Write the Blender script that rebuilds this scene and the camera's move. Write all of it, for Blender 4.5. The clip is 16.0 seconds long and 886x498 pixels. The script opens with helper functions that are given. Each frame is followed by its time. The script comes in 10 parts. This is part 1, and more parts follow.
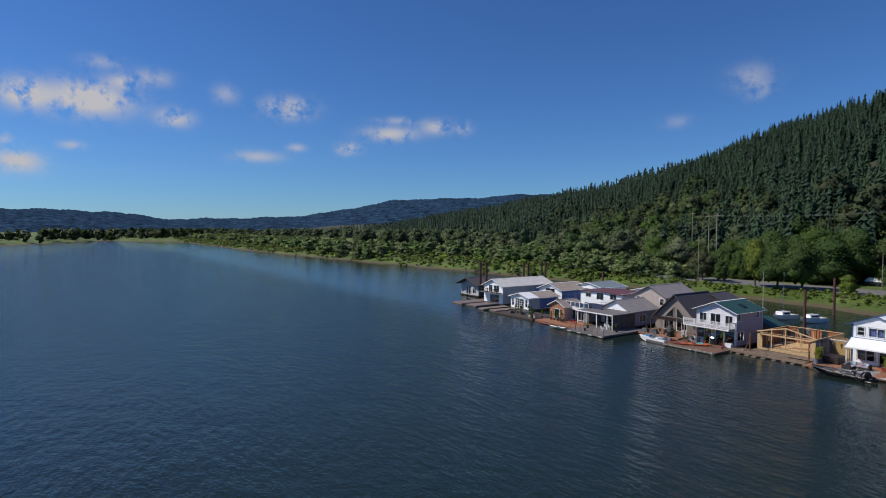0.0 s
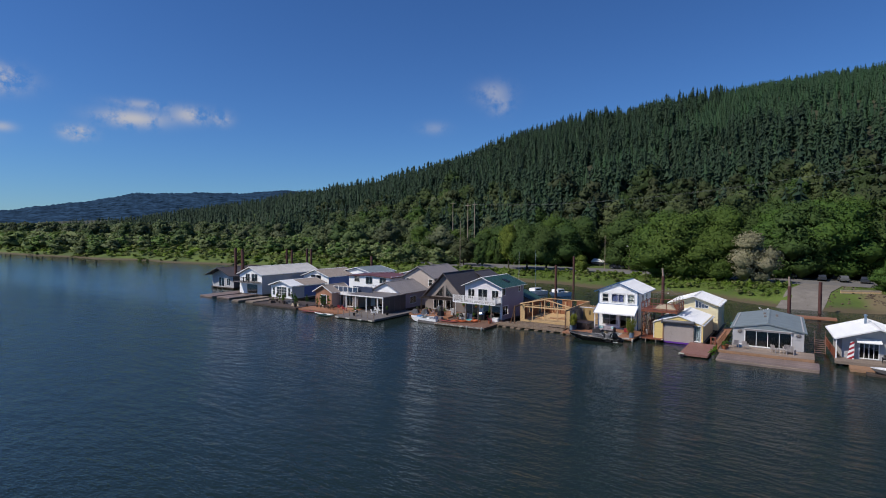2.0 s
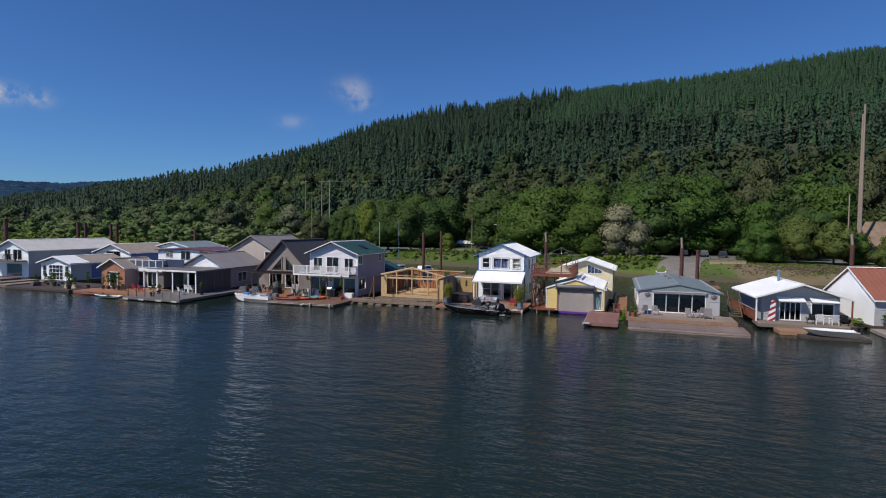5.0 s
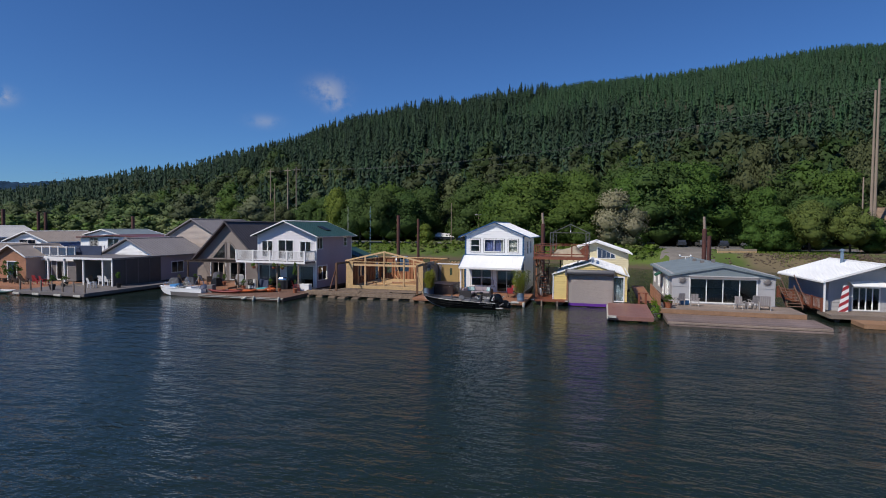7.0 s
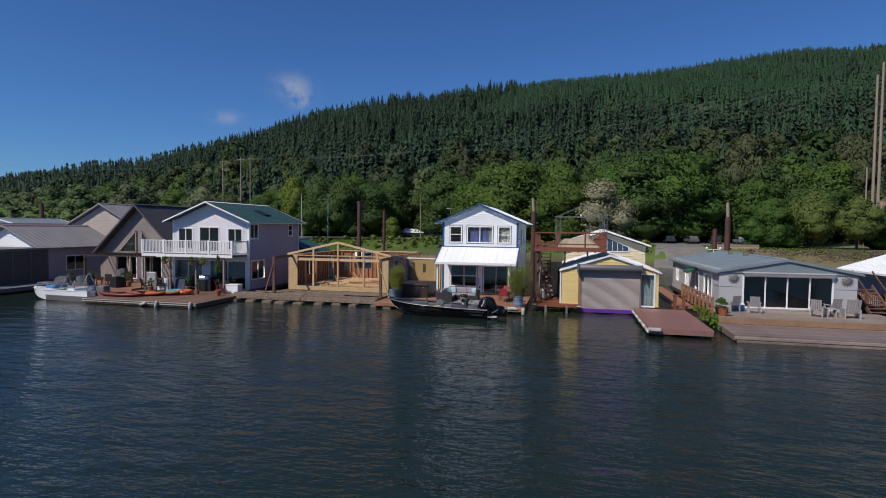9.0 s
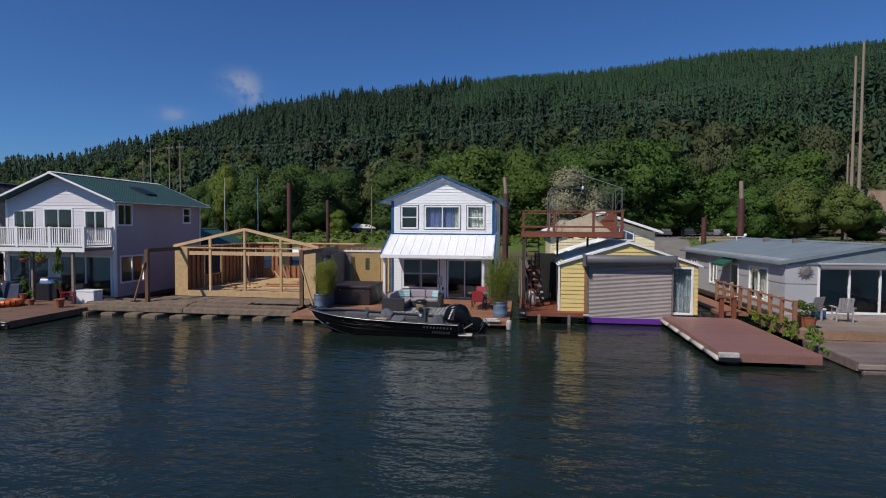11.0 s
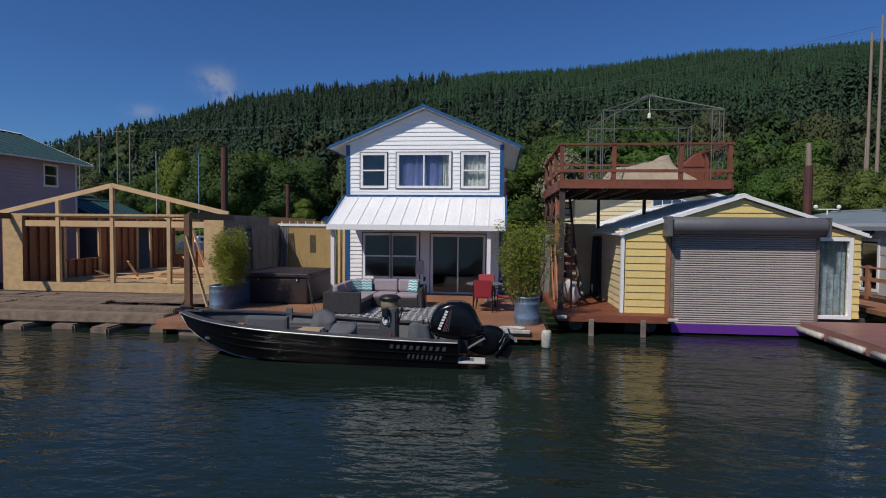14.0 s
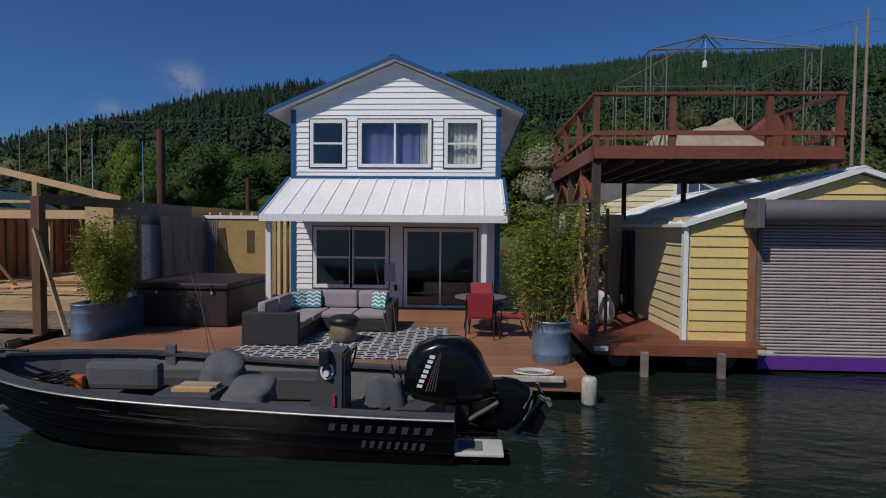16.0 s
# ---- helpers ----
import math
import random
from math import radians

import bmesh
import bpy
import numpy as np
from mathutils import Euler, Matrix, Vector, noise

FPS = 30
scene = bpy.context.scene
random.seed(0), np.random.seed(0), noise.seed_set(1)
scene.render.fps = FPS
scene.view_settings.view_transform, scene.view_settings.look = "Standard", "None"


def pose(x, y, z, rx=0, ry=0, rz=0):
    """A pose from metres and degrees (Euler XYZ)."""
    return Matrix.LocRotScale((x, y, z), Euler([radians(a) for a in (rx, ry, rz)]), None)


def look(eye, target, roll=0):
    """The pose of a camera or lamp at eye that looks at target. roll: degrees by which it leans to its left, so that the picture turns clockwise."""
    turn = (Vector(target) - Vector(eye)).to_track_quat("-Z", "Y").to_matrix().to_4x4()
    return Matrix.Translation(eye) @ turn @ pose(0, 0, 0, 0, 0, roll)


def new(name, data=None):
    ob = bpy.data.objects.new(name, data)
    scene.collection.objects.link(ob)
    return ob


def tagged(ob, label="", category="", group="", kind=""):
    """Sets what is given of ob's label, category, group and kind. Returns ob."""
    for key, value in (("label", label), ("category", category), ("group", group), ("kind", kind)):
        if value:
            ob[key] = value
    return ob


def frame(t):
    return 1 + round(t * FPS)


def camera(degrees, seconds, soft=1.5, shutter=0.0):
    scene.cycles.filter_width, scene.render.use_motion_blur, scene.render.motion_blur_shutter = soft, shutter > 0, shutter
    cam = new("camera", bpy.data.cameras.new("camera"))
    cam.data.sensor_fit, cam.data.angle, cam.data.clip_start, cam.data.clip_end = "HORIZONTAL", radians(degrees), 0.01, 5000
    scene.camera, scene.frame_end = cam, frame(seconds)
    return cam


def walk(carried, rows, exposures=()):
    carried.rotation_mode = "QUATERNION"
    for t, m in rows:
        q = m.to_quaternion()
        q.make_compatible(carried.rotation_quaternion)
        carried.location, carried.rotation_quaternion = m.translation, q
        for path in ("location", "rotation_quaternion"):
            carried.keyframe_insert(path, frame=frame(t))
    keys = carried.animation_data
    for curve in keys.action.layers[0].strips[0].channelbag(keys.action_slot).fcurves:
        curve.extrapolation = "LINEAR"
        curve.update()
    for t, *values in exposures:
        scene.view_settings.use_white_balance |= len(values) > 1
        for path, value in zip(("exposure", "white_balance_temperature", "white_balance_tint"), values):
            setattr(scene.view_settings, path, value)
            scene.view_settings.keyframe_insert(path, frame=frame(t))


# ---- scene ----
cam = camera(76.96, 16.0, soft=1.0)
# seconds, x, y, z, yaw, pitch, roll
PATH = [
    (0, 29.039, -87.393, 18.297, 56.435, -2.109, 0.130),
    (0.5, 27.312, -86.092, 17.347, 49.380, -2.146, 0.160),
    (1, 25.459, -84.212, 16.372, 42.060, -2.145, 0.277),
    (1.5, 23.795, -82.232, 15.545, 36.895, -2.216, 0.322),
    (2, 21.965, -79.814, 14.621, 32.864, -2.207, 0.276),
    (2.5, 20.582, -77.247, 13.597, 28.630, -2.228, 0.314),
    (3, 19.178, -74.665, 12.643, 24.670, -2.251, 0.377),
    (3.5, 17.864, -72.047, 11.753, 22.049, -2.297, 0.519),
    (4, 16.579, -69.233, 10.770, 20.232, -2.334, 0.650),
    (6.5, 11.003, -54.100, 6.837, 17.359, -2.275, 0.389),
    (7, 9.968, -51.539, 6.421, 16.088, -2.262, 0.457),
    (7.5, 9.011, -48.801, 6.111, 14.364, -2.267, 0.658),
    (8, 8.098, -46.101, 5.788, 13.687, -2.263, 0.629),
    (8.5, 7.236, -43.264, 5.503, 13.169, -2.241, 0.663),
    (9, 6.450, -40.427, 5.224, 12.718, -2.242, 0.693),
    (9.5, 5.815, -37.577, 4.930, 11.882, -2.265, 0.747),
    (12, 3.696, -25.548, 3.743, 6.513, -2.308, 0.352),
    (12.5, 3.435, -23.889, 3.450, 6.344, -2.287, 0.478),
    (13, 3.199, -22.358, 3.124, 6.185, -2.283, 0.466),
    (13.5, 2.966, -20.888, 2.866, 5.995, -2.271, 0.539),
    (14, 2.762, -19.620, 2.726, 5.741, -2.273, 0.545),
    (14.5, 2.594, -18.459, 2.686, 5.497, -2.286, 0.509),
    (15, 2.451, -17.249, 2.637, 5.190, -2.217, 0.588),
    (15.5, 2.298, -16.013, 2.600, 4.018, -2.263, 0.553),
    (16, 2.175, -14.818, 2.514, 3.030, -2.277, 0.543),
]
walk(cam, [(t, pose(x, y, z, 0, 0, yaw) @ pose(0, 0, 0, 90 + pitch) @ pose(0, 0, 0, 0, 0, roll)) for t, x, y, z, yaw, pitch, roll in PATH],
     [(0, 0.0), (9.5, -0.1), (13, -0.25), (14.6, -0.36), (16, -0.58)])

# ---- light ----
SUN_WAY = Vector((0.76, 1.0, -1.4))
SUN_EL = math.atan2(1.4, math.hypot(0.76, 1.0))
world = bpy.data.worlds.new("sky")
scene.world = world
world.use_nodes = True
wn, wl = world.node_tree.nodes, world.node_tree.links
wn.clear()
w_out = wn.new("ShaderNodeOutputWorld")
w_bg = wn.new("ShaderNodeBackground")
w_sky = wn.new("ShaderNodeTexSky")
w_sky.sky_type = "NISHITA"
w_sky.sun_disc = False
w_sky.sun_elevation = SUN_EL
w_sky.sun_rotation = math.atan2(-SUN_WAY.x, -SUN_WAY.y)
w_sky.air_density = 1.0
w_sky.dust_density = 0.0
w_sky.ozone_density = 2.0
w_bg.inputs["Strength"].default_value = 0.061
# thin fair-weather clouds: (azimuth left of +y, elevation, half width, half height, amount)
CLOUDS = [(88.6, 11.0, 2.7, 1.2, 1.1), (93.2, 10.8, 1.5, 1.0, 1.0), (94.6, 7.1, 0.65, 0.4, 0.6), (93.7, 5.4, 1.57, 0.82, 0.8), (90.0, 7.0, 0.81, 0.33, 0.45),
          (86.0, 12.7, 1.1, 0.52, 0.6), (83.7, 13.3, 1.52, 0.62, 0.4), (87.7, 14.1, 1.36, 0.5, 0.3), (82.0, 10.0, 1.33, 0.7, 0.7), (77.6, 12.5, 1.01, 0.71, 0.35),
          (71.9, 11.6, 1.94, 0.84, 0.85), (74.7, 6.9, 1.9, 0.48, 0.5), (71.1, 7.9, 0.76, 0.33, 0.45), (66.0, 7.9, 0.96, 0.5, 0.8), (61.8, 9.5, 2.3, 0.61, 0.7),
          (57.0, 10.2, 1.44, 0.61, 0.65), (54.4, 10.1, 0.81, 0.55, 0.4), (61.0, 10.8, 1.95, 0.33, 0.35), (27.8, 13.4, 1.5, 0.9, 0.32), (27.1, 12.1, 1.0, 0.7, 0.3), (33.8, 10.0, 1.17, 0.51, 0.2)]
w_tc = wn.new("ShaderNodeTexCoord")


def wmath(op, a, b=None):
    n = wn.new("ShaderNodeMath")
    n.operation = op
    for i, v in enumerate((a, b)):
        if v is None:
            continue
        if isinstance(v, (int, float)):
            n.inputs[i].default_value = v
        else:
            wl.new(v, n.inputs[i])
    return n.outputs[0]


w_sep = wn.new("ShaderNodeSeparateXYZ")
wl.new(w_tc.outputs["Generated"], w_sep.inputs[0])
az = wmath("ARCTAN2", wmath("MULTIPLY", w_sep.outputs[0], -1.0), w_sep.outputs[1])
el = wmath("ARCSINE", w_sep.outputs[2])
w_noise = wn.new("ShaderNodeTexNoise")
w_noise.inputs["Scale"].default_value = 34
w_noise.inputs["Detail"].default_value = 9
w_noise.inputs["Roughness"].default_value = 0.62
wl.new(w_tc.outputs["Generated"], w_noise.inputs["Vector"])
total = None
for a, e, hw, hh, amount in CLOUDS:
    dx = wmath("DIVIDE", wmath("SUBTRACT", az, radians(a)), radians(hw))
    dy = wmath("DIVIDE", wmath("SUBTRACT", el, radians(e)), radians(hh))
    d2 = wmath("ADD", wmath("MULTIPLY", dx, dx), wmath("MULTIPLY", dy, dy))
    g = wmath("MULTIPLY", wmath("POWER", 2.718, wmath("MULTIPLY", d2, -0.9)), amount)
    total = g if total is None else wmath("ADD", total, g)
fluff = wmath("MINIMUM", wmath("MAXIMUM", wmath("MULTIPLY", wmath("SUBTRACT", w_noise.outputs["Fac"], 0.37), 6.0), 0.0), 1.0)
cover = wn.new("ShaderNodeClamp")
wl.new(wmath("MULTIPLY", wmath("MULTIPLY", total, 1.35), fluff), cover.inputs[0])
w_mix = wn.new("ShaderNodeMixRGB")
wl.new(cover.outputs[0], w_mix.inputs["Fac"])
w_deep = wn.new("ShaderNodeMixRGB")
w_deep.blend_type = "MULTIPLY"
w_deep.inputs["Fac"].default_value = 1.0
w_deep.inputs["Color2"].default_value = (0.50, 0.89, 1.50, 1)
wl.new(w_sky.outputs[0], w_deep.inputs["Color1"])
wl.new(w_deep.outputs[0], w_mix.inputs["Color1"])
w_mix.inputs["Color2"].default_value = (8.0, 8.0, 8.6, 1)
wl.new(w_mix.outputs[0], w_bg.inputs["Color"])
wl.new(w_bg.outputs[0], w_out.inputs["Surface"])

sun = new("sun", bpy.data.lights.new("sun", "SUN"))
sun.data.energy = 4.4
sun.data.angle = radians(0.53)
sun.data.color = (1.0, 0.925, 0.84)
sun.matrix_world = look((0, 0, 200), Vector((0, 0, 200)) + SUN_WAY)


# ---- materials ----
def mat(name, color, rough=0.6, metal=0.0, var=0.18, size=1.0, stretch=(1, 1, 1), bump=0.15, fine=14.0, spec=0.5, tone=None, piece=0.0, coat=0.0):
    """A surface with stains and grain at two scales. size: metres of the larger stains; piece: how far single pieces differ."""
    m = bpy.data.materials.new(name)
    m.use_nodes = True
    nt = m.node_tree
    n, l = nt.nodes, nt.links
    p = n["Principled BSDF"]
    p.inputs["Roughness"].default_value = rough
    p.inputs["Metallic"].default_value = metal
    p.inputs["Specular IOR Level"].default_value = spec
    p.inputs["Coat Weight"].default_value = coat
    tc = n.new("ShaderNodeTexCoord")
    mp = n.new("ShaderNodeMapping")
    mp.inputs["Scale"].default_value = stretch
    l.new(tc.outputs["Object"], mp.inputs["Vector"])
    big, small = n.new("ShaderNodeTexNoise"), n.new("ShaderNodeTexNoise")
    big.inputs["Scale"].default_value = 1.0 / size
    big.inputs["Detail"].default_value = 5
    small.inputs["Scale"].default_value = fine
    small.inputs["Detail"].default_value = 4
    for t in (big, small):
        l.new(mp.outputs[0], t.inputs["Vector"])
    ramp = n.new("ShaderNodeMapRange")
    ramp.inputs["From Min"].default_value = 0.3
    ramp.inputs["From Max"].default_value = 0.7
    add = n.new("ShaderNodeMath")
    add.operation = "MULTIPLY_ADD"
    l.new(small.outputs["Fac"], add.inputs[0])
    add.inputs[1].default_value = 0.45
    half = n.new("ShaderNodeMath")
    half.operation = "MULTIPLY"
    l.new(big.outputs["Fac"], half.inputs[0])
    half.inputs[1].default_value = 0.55
    l.new(half.outputs[0], add.inputs[2])
    l.new(add.outputs[0], ramp.inputs["Value"])
    mix = n.new("ShaderNodeMixRGB")
    c = Vector(color)
    other = Vector(tone) if tone else c * (1 - 2.2 * var)
    mix.inputs["Color1"].default_value = (*[max(0.003, v) for v in other], 1)
    mix.inputs["Color2"].default_value = (*[min(0.95, v) for v in (c * (1 + 0.35 * var))], 1)
    l.new(ramp.outputs[0], mix.inputs["Fac"])
    last = mix.outputs[0]
    if piece:
        oi = n.new("ShaderNodeObjectInfo")
        mr = n.new("ShaderNodeMapRange")
        mr.inputs["To Min"].default_value = 1 - piece
        mr.inputs["To Max"].default_value = 1 + piece
        l.new(oi.outputs["Random"], mr.inputs["Value"])
        hsv = n.new("ShaderNodeHueSaturation")
        l.new(mr.outputs[0], hsv.inputs["Value"])
        l.new(last, hsv.inputs["Color"])
        last = hsv.outputs[0]
    l.new(last, p.inputs["Base Color"])
    if bump:
        b = n.new("ShaderNodeBump")
        b.inputs["Strength"].default_value = bump
        b.inputs["Distance"].default_value = 0.02
        l.new(small.outputs["Fac"], b.inputs["Height"])
        l.new(b.outputs[0], p.inputs["Normal"])
    return m


def island_mat(name, dark, light, rough=0.75, through_light=0.25, hue=0.03, by_tree=False, needles=False):
    """Foliage: every clump or tree of the joined mesh has a tone of its own."""
    m = bpy.data.materials.new(name)
    m.use_nodes = True
    n, l = m.node_tree.nodes, m.node_tree.links
    p = n["Principled BSDF"]
    p.inputs["Roughness"].default_value = rough
    p.inputs["Specular IOR Level"].default_value = 0.25
    geo = n.new("ShaderNodeNewGeometry")
    tc = n.new("ShaderNodeTexCoord")
    no = n.new("ShaderNodeTexNoise")
    no.inputs["Scale"].default_value = 0.09
    no.inputs["Detail"].default_value = 5
    l.new(tc.outputs["Object"], no.inputs["Vector"])
    oi = n.new("ShaderNodeObjectInfo")
    a = n.new("ShaderNodeMath")
    a.operation = "MULTIPLY_ADD"
    l.new(geo.outputs["Random Per Island"], a.inputs[0])
    a.inputs[1].default_value = 0.22 if by_tree else 0.5
    b = n.new("ShaderNodeMath")
    b.operation = "MULTIPLY_ADD"
    l.new(no.outputs["Fac"], b.inputs[0])
    b.inputs[1].default_value = 1.1
    b.inputs[2].default_value = -0.3
    if by_tree:
        at = n.new("ShaderNodeAttribute")
        at.attribute_name = "tone"
        b.inputs[1].default_value = 0.7
        t2 = n.new("ShaderNodeMath")
        t2.operation = "MULTIPLY_ADD"
        l.new(at.outputs["Fac"], t2.inputs[0])
        t2.inputs[1].default_value = 0.55
        l.new(b.outputs[0], t2.inputs[2])
        l.new(t2.outputs[0], a.inputs[2])
        t3 = n.new("ShaderNodeMath")
        t3.operation = "MULTIPLY"
        l.new(at.outputs["Fac"], t3.inputs[0])
        t3.inputs[1].default_value = 7.31
        t4 = n.new("ShaderNodeMath")
        t4.operation = "FRACT"
        l.new(t3.outputs[0], t4.inputs[0])
    else:
        l.new(b.outputs[0], a.inputs[2])
    mix = n.new("ShaderNodeMixRGB")
    mix.use_clamp = True
    mix.inputs["Color1"].default_value = (*dark, 1)
    mix.inputs["Color2"].default_value = (*light, 1)
    l.new(a.outputs[0], mix.inputs["Fac"])
    hs = n.new("ShaderNodeHueSaturation")
    mr = n.new("ShaderNodeMapRange")
    mr.inputs["To Min"].default_value = 0.5 - hue
    mr.inputs["To Max"].default_value = 0.5 + hue
    if by_tree:
        mr.inputs["To Min"].default_value, mr.inputs["To Max"].default_value = (0.497, 0.52) if needles else (0.47, 0.512)
        l.new(t4.outputs[0], mr.inputs["Value"])
        sm_ = n.new("ShaderNodeMapRange")
        sm_.inputs["To Min"].default_value, sm_.inputs["To Max"].default_value = (0.9, 1.05) if needles else (0.74, 1.06)
        l.new(t4.outputs[0], sm_.inputs["Value"])
        l.new(sm_.outputs[0], hs.inputs["Saturation"])
    else:
        l.new(oi.outputs["Random"], mr.inputs["Value"])
    l.new(mr.outputs[0], hs.inputs["Hue"])
    l.new(mix.outputs[0], hs.inputs["Color"])
    l.new(hs.outputs[0], p.inputs["Base Color"])
    if through_light:
        tr = n.new("ShaderNodeBsdfTranslucent")
        l.new(hs.outputs[0], tr.inputs["Color"])
        ms = n.new("ShaderNodeMixShader")
        ms.inputs["Fac"].default_value = through_light
        l.new(p.outputs[0], ms.inputs[1])
        l.new(tr.outputs[0], ms.inputs[2])
        l.new(ms.outputs[0], n["Material Output"].inputs["Surface"])
    return m


M_WHITE = mat("white_siding", (0.87, 0.88, 0.88), 0.45, var=0.06, size=1.8, bump=0.05)
M_WHITE_METAL = mat("white_metal_roof", (0.85, 0.86, 0.86), 0.42, var=0.1, size=1.2, stretch=(1, 0.25, 1), bump=0.04)
M_TRIM = mat("white_trim", (0.8, 0.8, 0.79), 0.4, var=0.05, bump=0.03)
M_BLUE = mat("blue_trim", (0.022, 0.10, 0.25), 0.4, var=0.12, bump=0.04)
M_LILAC = mat("lilac_grey_siding", (0.43, 0.37, 0.40), 0.55, var=0.08, size=2.0, bump=0.06)
M_PALE = mat("pale_siding", (0.70, 0.67, 0.70), 0.5, var=0.06, bump=0.05)
M_TAUPE = mat("taupe_siding", (0.26, 0.22, 0.195), 0.6, var=0.1, bump=0.08)
M_BEIGE = mat("beige_siding", (0.47, 0.40, 0.35), 0.6, var=0.08, bump=0.06)
M_GREY = mat("grey_siding", (0.43, 0.425, 0.43), 0.55, var=0.08, bump=0.06)
M_DKGREY = mat("dark_grey_siding", (0.165, 0.15, 0.145), 0.6, var=0.12, bump=0.06)
M_YELLOW = mat("yellow_siding", (0.74, 0.565, 0.21), 0.5, var=0.1, size=1.5, bump=0.05, piece=0.04)
M_PALEYELLOW = mat("pale_yellow_siding", (0.72, 0.61, 0.35), 0.55, var=0.12, size=1.2, bump=0.05, piece=0.05)
M_CREAM = mat("cream_siding", (0.78, 0.70, 0.46), 0.5, var=0.08, size=1.5, bump=0.05)
M_LACE = mat("blue_grey_lace", (0.36, 0.43, 0.50), 0.9, var=0.35, size=0.12, bump=0.1, fine=20)
M_BLUEBLIND = mat("blue_blind", (0.13, 0.15, 0.40), 0.9, var=0.15, size=0.3, bump=0.05)
M_PALEROOF = mat("pale_grey_roof", (0.60, 0.59, 0.57), 0.5, var=0.14, size=1.3, bump=0.08)
M_MAROON = mat("maroon_roof", (0.15, 0.055, 0.05), 0.5, var=0.15, size=1.3, bump=0.08)
M_NAVY = mat("navy_screen", (0.035, 0.05, 0.10), 0.6, var=0.15, bump=0.08)
M_OLDDOCK = mat("old_dock_planks", (0.27, 0.205, 0.18), 0.5, var=0.34, size=0.8, stretch=(0.35, 3, 1), bump=0.25, piece=0.22)
M_FENDER = mat("dirty_white_fender", (0.56, 0.54, 0.48), 0.5, var=0.25, size=0.2, bump=0.1)
M_TABLEGLASS = mat("frosted_table_glass", (0.42, 0.45, 0.46), 0.12, var=0.05, bump=0.0)
M_PALEDOCK = mat("pale_dock_planks", (0.34, 0.315, 0.28), 0.75, var=0.25, size=0.8, bump=0.2, piece=0.15)
M_DARKRED = mat("faded_red_plastic", (0.20, 0.03, 0.025), 0.45, var=0.2, size=0.5, bump=0.05)
M_OLDCHAIR = mat("grey_patio_chair", (0.40, 0.37, 0.36), 0.6, var=0.15, bump=0.1)
M_BLUE_WALL = mat("blue_siding", (0.035, 0.10, 0.32), 0.5, var=0.1, bump=0.05)
M_GREENROOF = mat("green_metal_roof", (0.027, 0.08, 0.074), 0.4, var=0.15, size=1.5, bump=0.05)
M_DARKROOF = mat("charcoal_roof", (0.085, 0.075, 0.078), 0.55, var=0.18, size=1.2, bump=0.2, fine=9)
M_GREYROOF = mat("grey_roof", (0.27, 0.25, 0.25), 0.5, var=0.14, size=1.4, bump=0.12)
M_BLUEGREYROOF = mat("blue_grey_roof", (0.20, 0.245, 0.265), 0.6, var=0.14, size=1.0, bump=0.15)
M_TANROOF = mat("tan_roof", (0.34, 0.29, 0.25), 0.6, var=0.14, bump=0.15)
M_BARNROOF = mat("tan_shingle_roof", (0.27, 0.19, 0.125), 0.85, var=0.25, size=0.8, bump=0.3)
M_REDROOF = mat("red_metal_roof", (0.30, 0.115, 0.075), 0.45, var=0.1, size=1.3, bump=0.05)
M_DECK = mat("cedar_deck", (0.345, 0.165, 0.09), 0.6, var=0.2, size=0.8, stretch=(1, 4, 1), bump=0.15, piece=0.14)
M_WORNDECK = mat("worn_deck", (0.205, 0.115, 0.078), 0.7, var=0.3, size=0.8, stretch=(1, 4, 1), bump=0.18, piece=0.16)
M_BROWNDECK = mat("brown_deck", (0.34, 0.20, 0.115), 0.65, var=0.2, size=0.8, bump=0.15, piece=0.14)
M_REDDECK = mat("red_stained_wood", (0.225, 0.072, 0.038), 0.55, var=0.2, size=0.7, bump=0.12, piece=0.12)
M_PLUM = mat("plum_decking", (0.26, 0.13, 0.105), 0.45, var=0.14, size=0.8, bump=0.1, piece=0.12)
M_GREYDECK = mat("greyed_cedar_deck", (0.30, 0.235, 0.19), 0.7, var=0.22, size=0.9, stretch=(0.5, 4, 1), bump=0.15, piece=0.16)
M_GREYWOOD = mat("weathered_wood", (0.25, 0.20, 0.16), 0.75, var=0.25, size=0.7, stretch=(0.4, 4, 4), bump=0.3, piece=0.2)
M_DARKWOOD = mat("dark_wet_wood", (0.085, 0.062, 0.048), 0.6, var=0.25, size=0.6, bump=0.3, piece=0.15)
M_LOG = mat("float_log", (0.23, 0.17, 0.12), 0.8, var=0.3, size=0.5, stretch=(3, 0.4, 3), bump=0.5, piece=0.2)
M_PINE = mat("pine_lumber", (0.62, 0.42, 0.22), 0.6, var=0.12, size=0.5, bump=0.12, piece=0.1)
M_CEDAR = mat("cedar_stud", (0.36, 0.155, 0.075), 0.6, var=0.2, size=0.4, stretch=(5, 5, 0.5), bump=0.15, piece=0.15)
M_OSB = mat("strand_board", (0.60, 0.41, 0.20), 0.7, var=0.2, size=0.25, stretch=(1, 1, 1.8), bump=0.12, fine=22)
M_OSBDK = mat("raw_plywood", (0.40, 0.27, 0.105), 0.7, var=0.14, size=0.4, bump=0.1, fine=16)
M_WRAP = mat("grey_tarp", (0.13, 0.135, 0.15), 0.5, var=0.2, size=0.6, bump=0.25, fine=5)
M_STEEL = mat("rusty_pile", (0.12, 0.040, 0.028), 0.75, var=0.35, size=0.6, stretch=(1, 1, 0.3), bump=0.3, tone=(0.035, 0.02, 0.02))
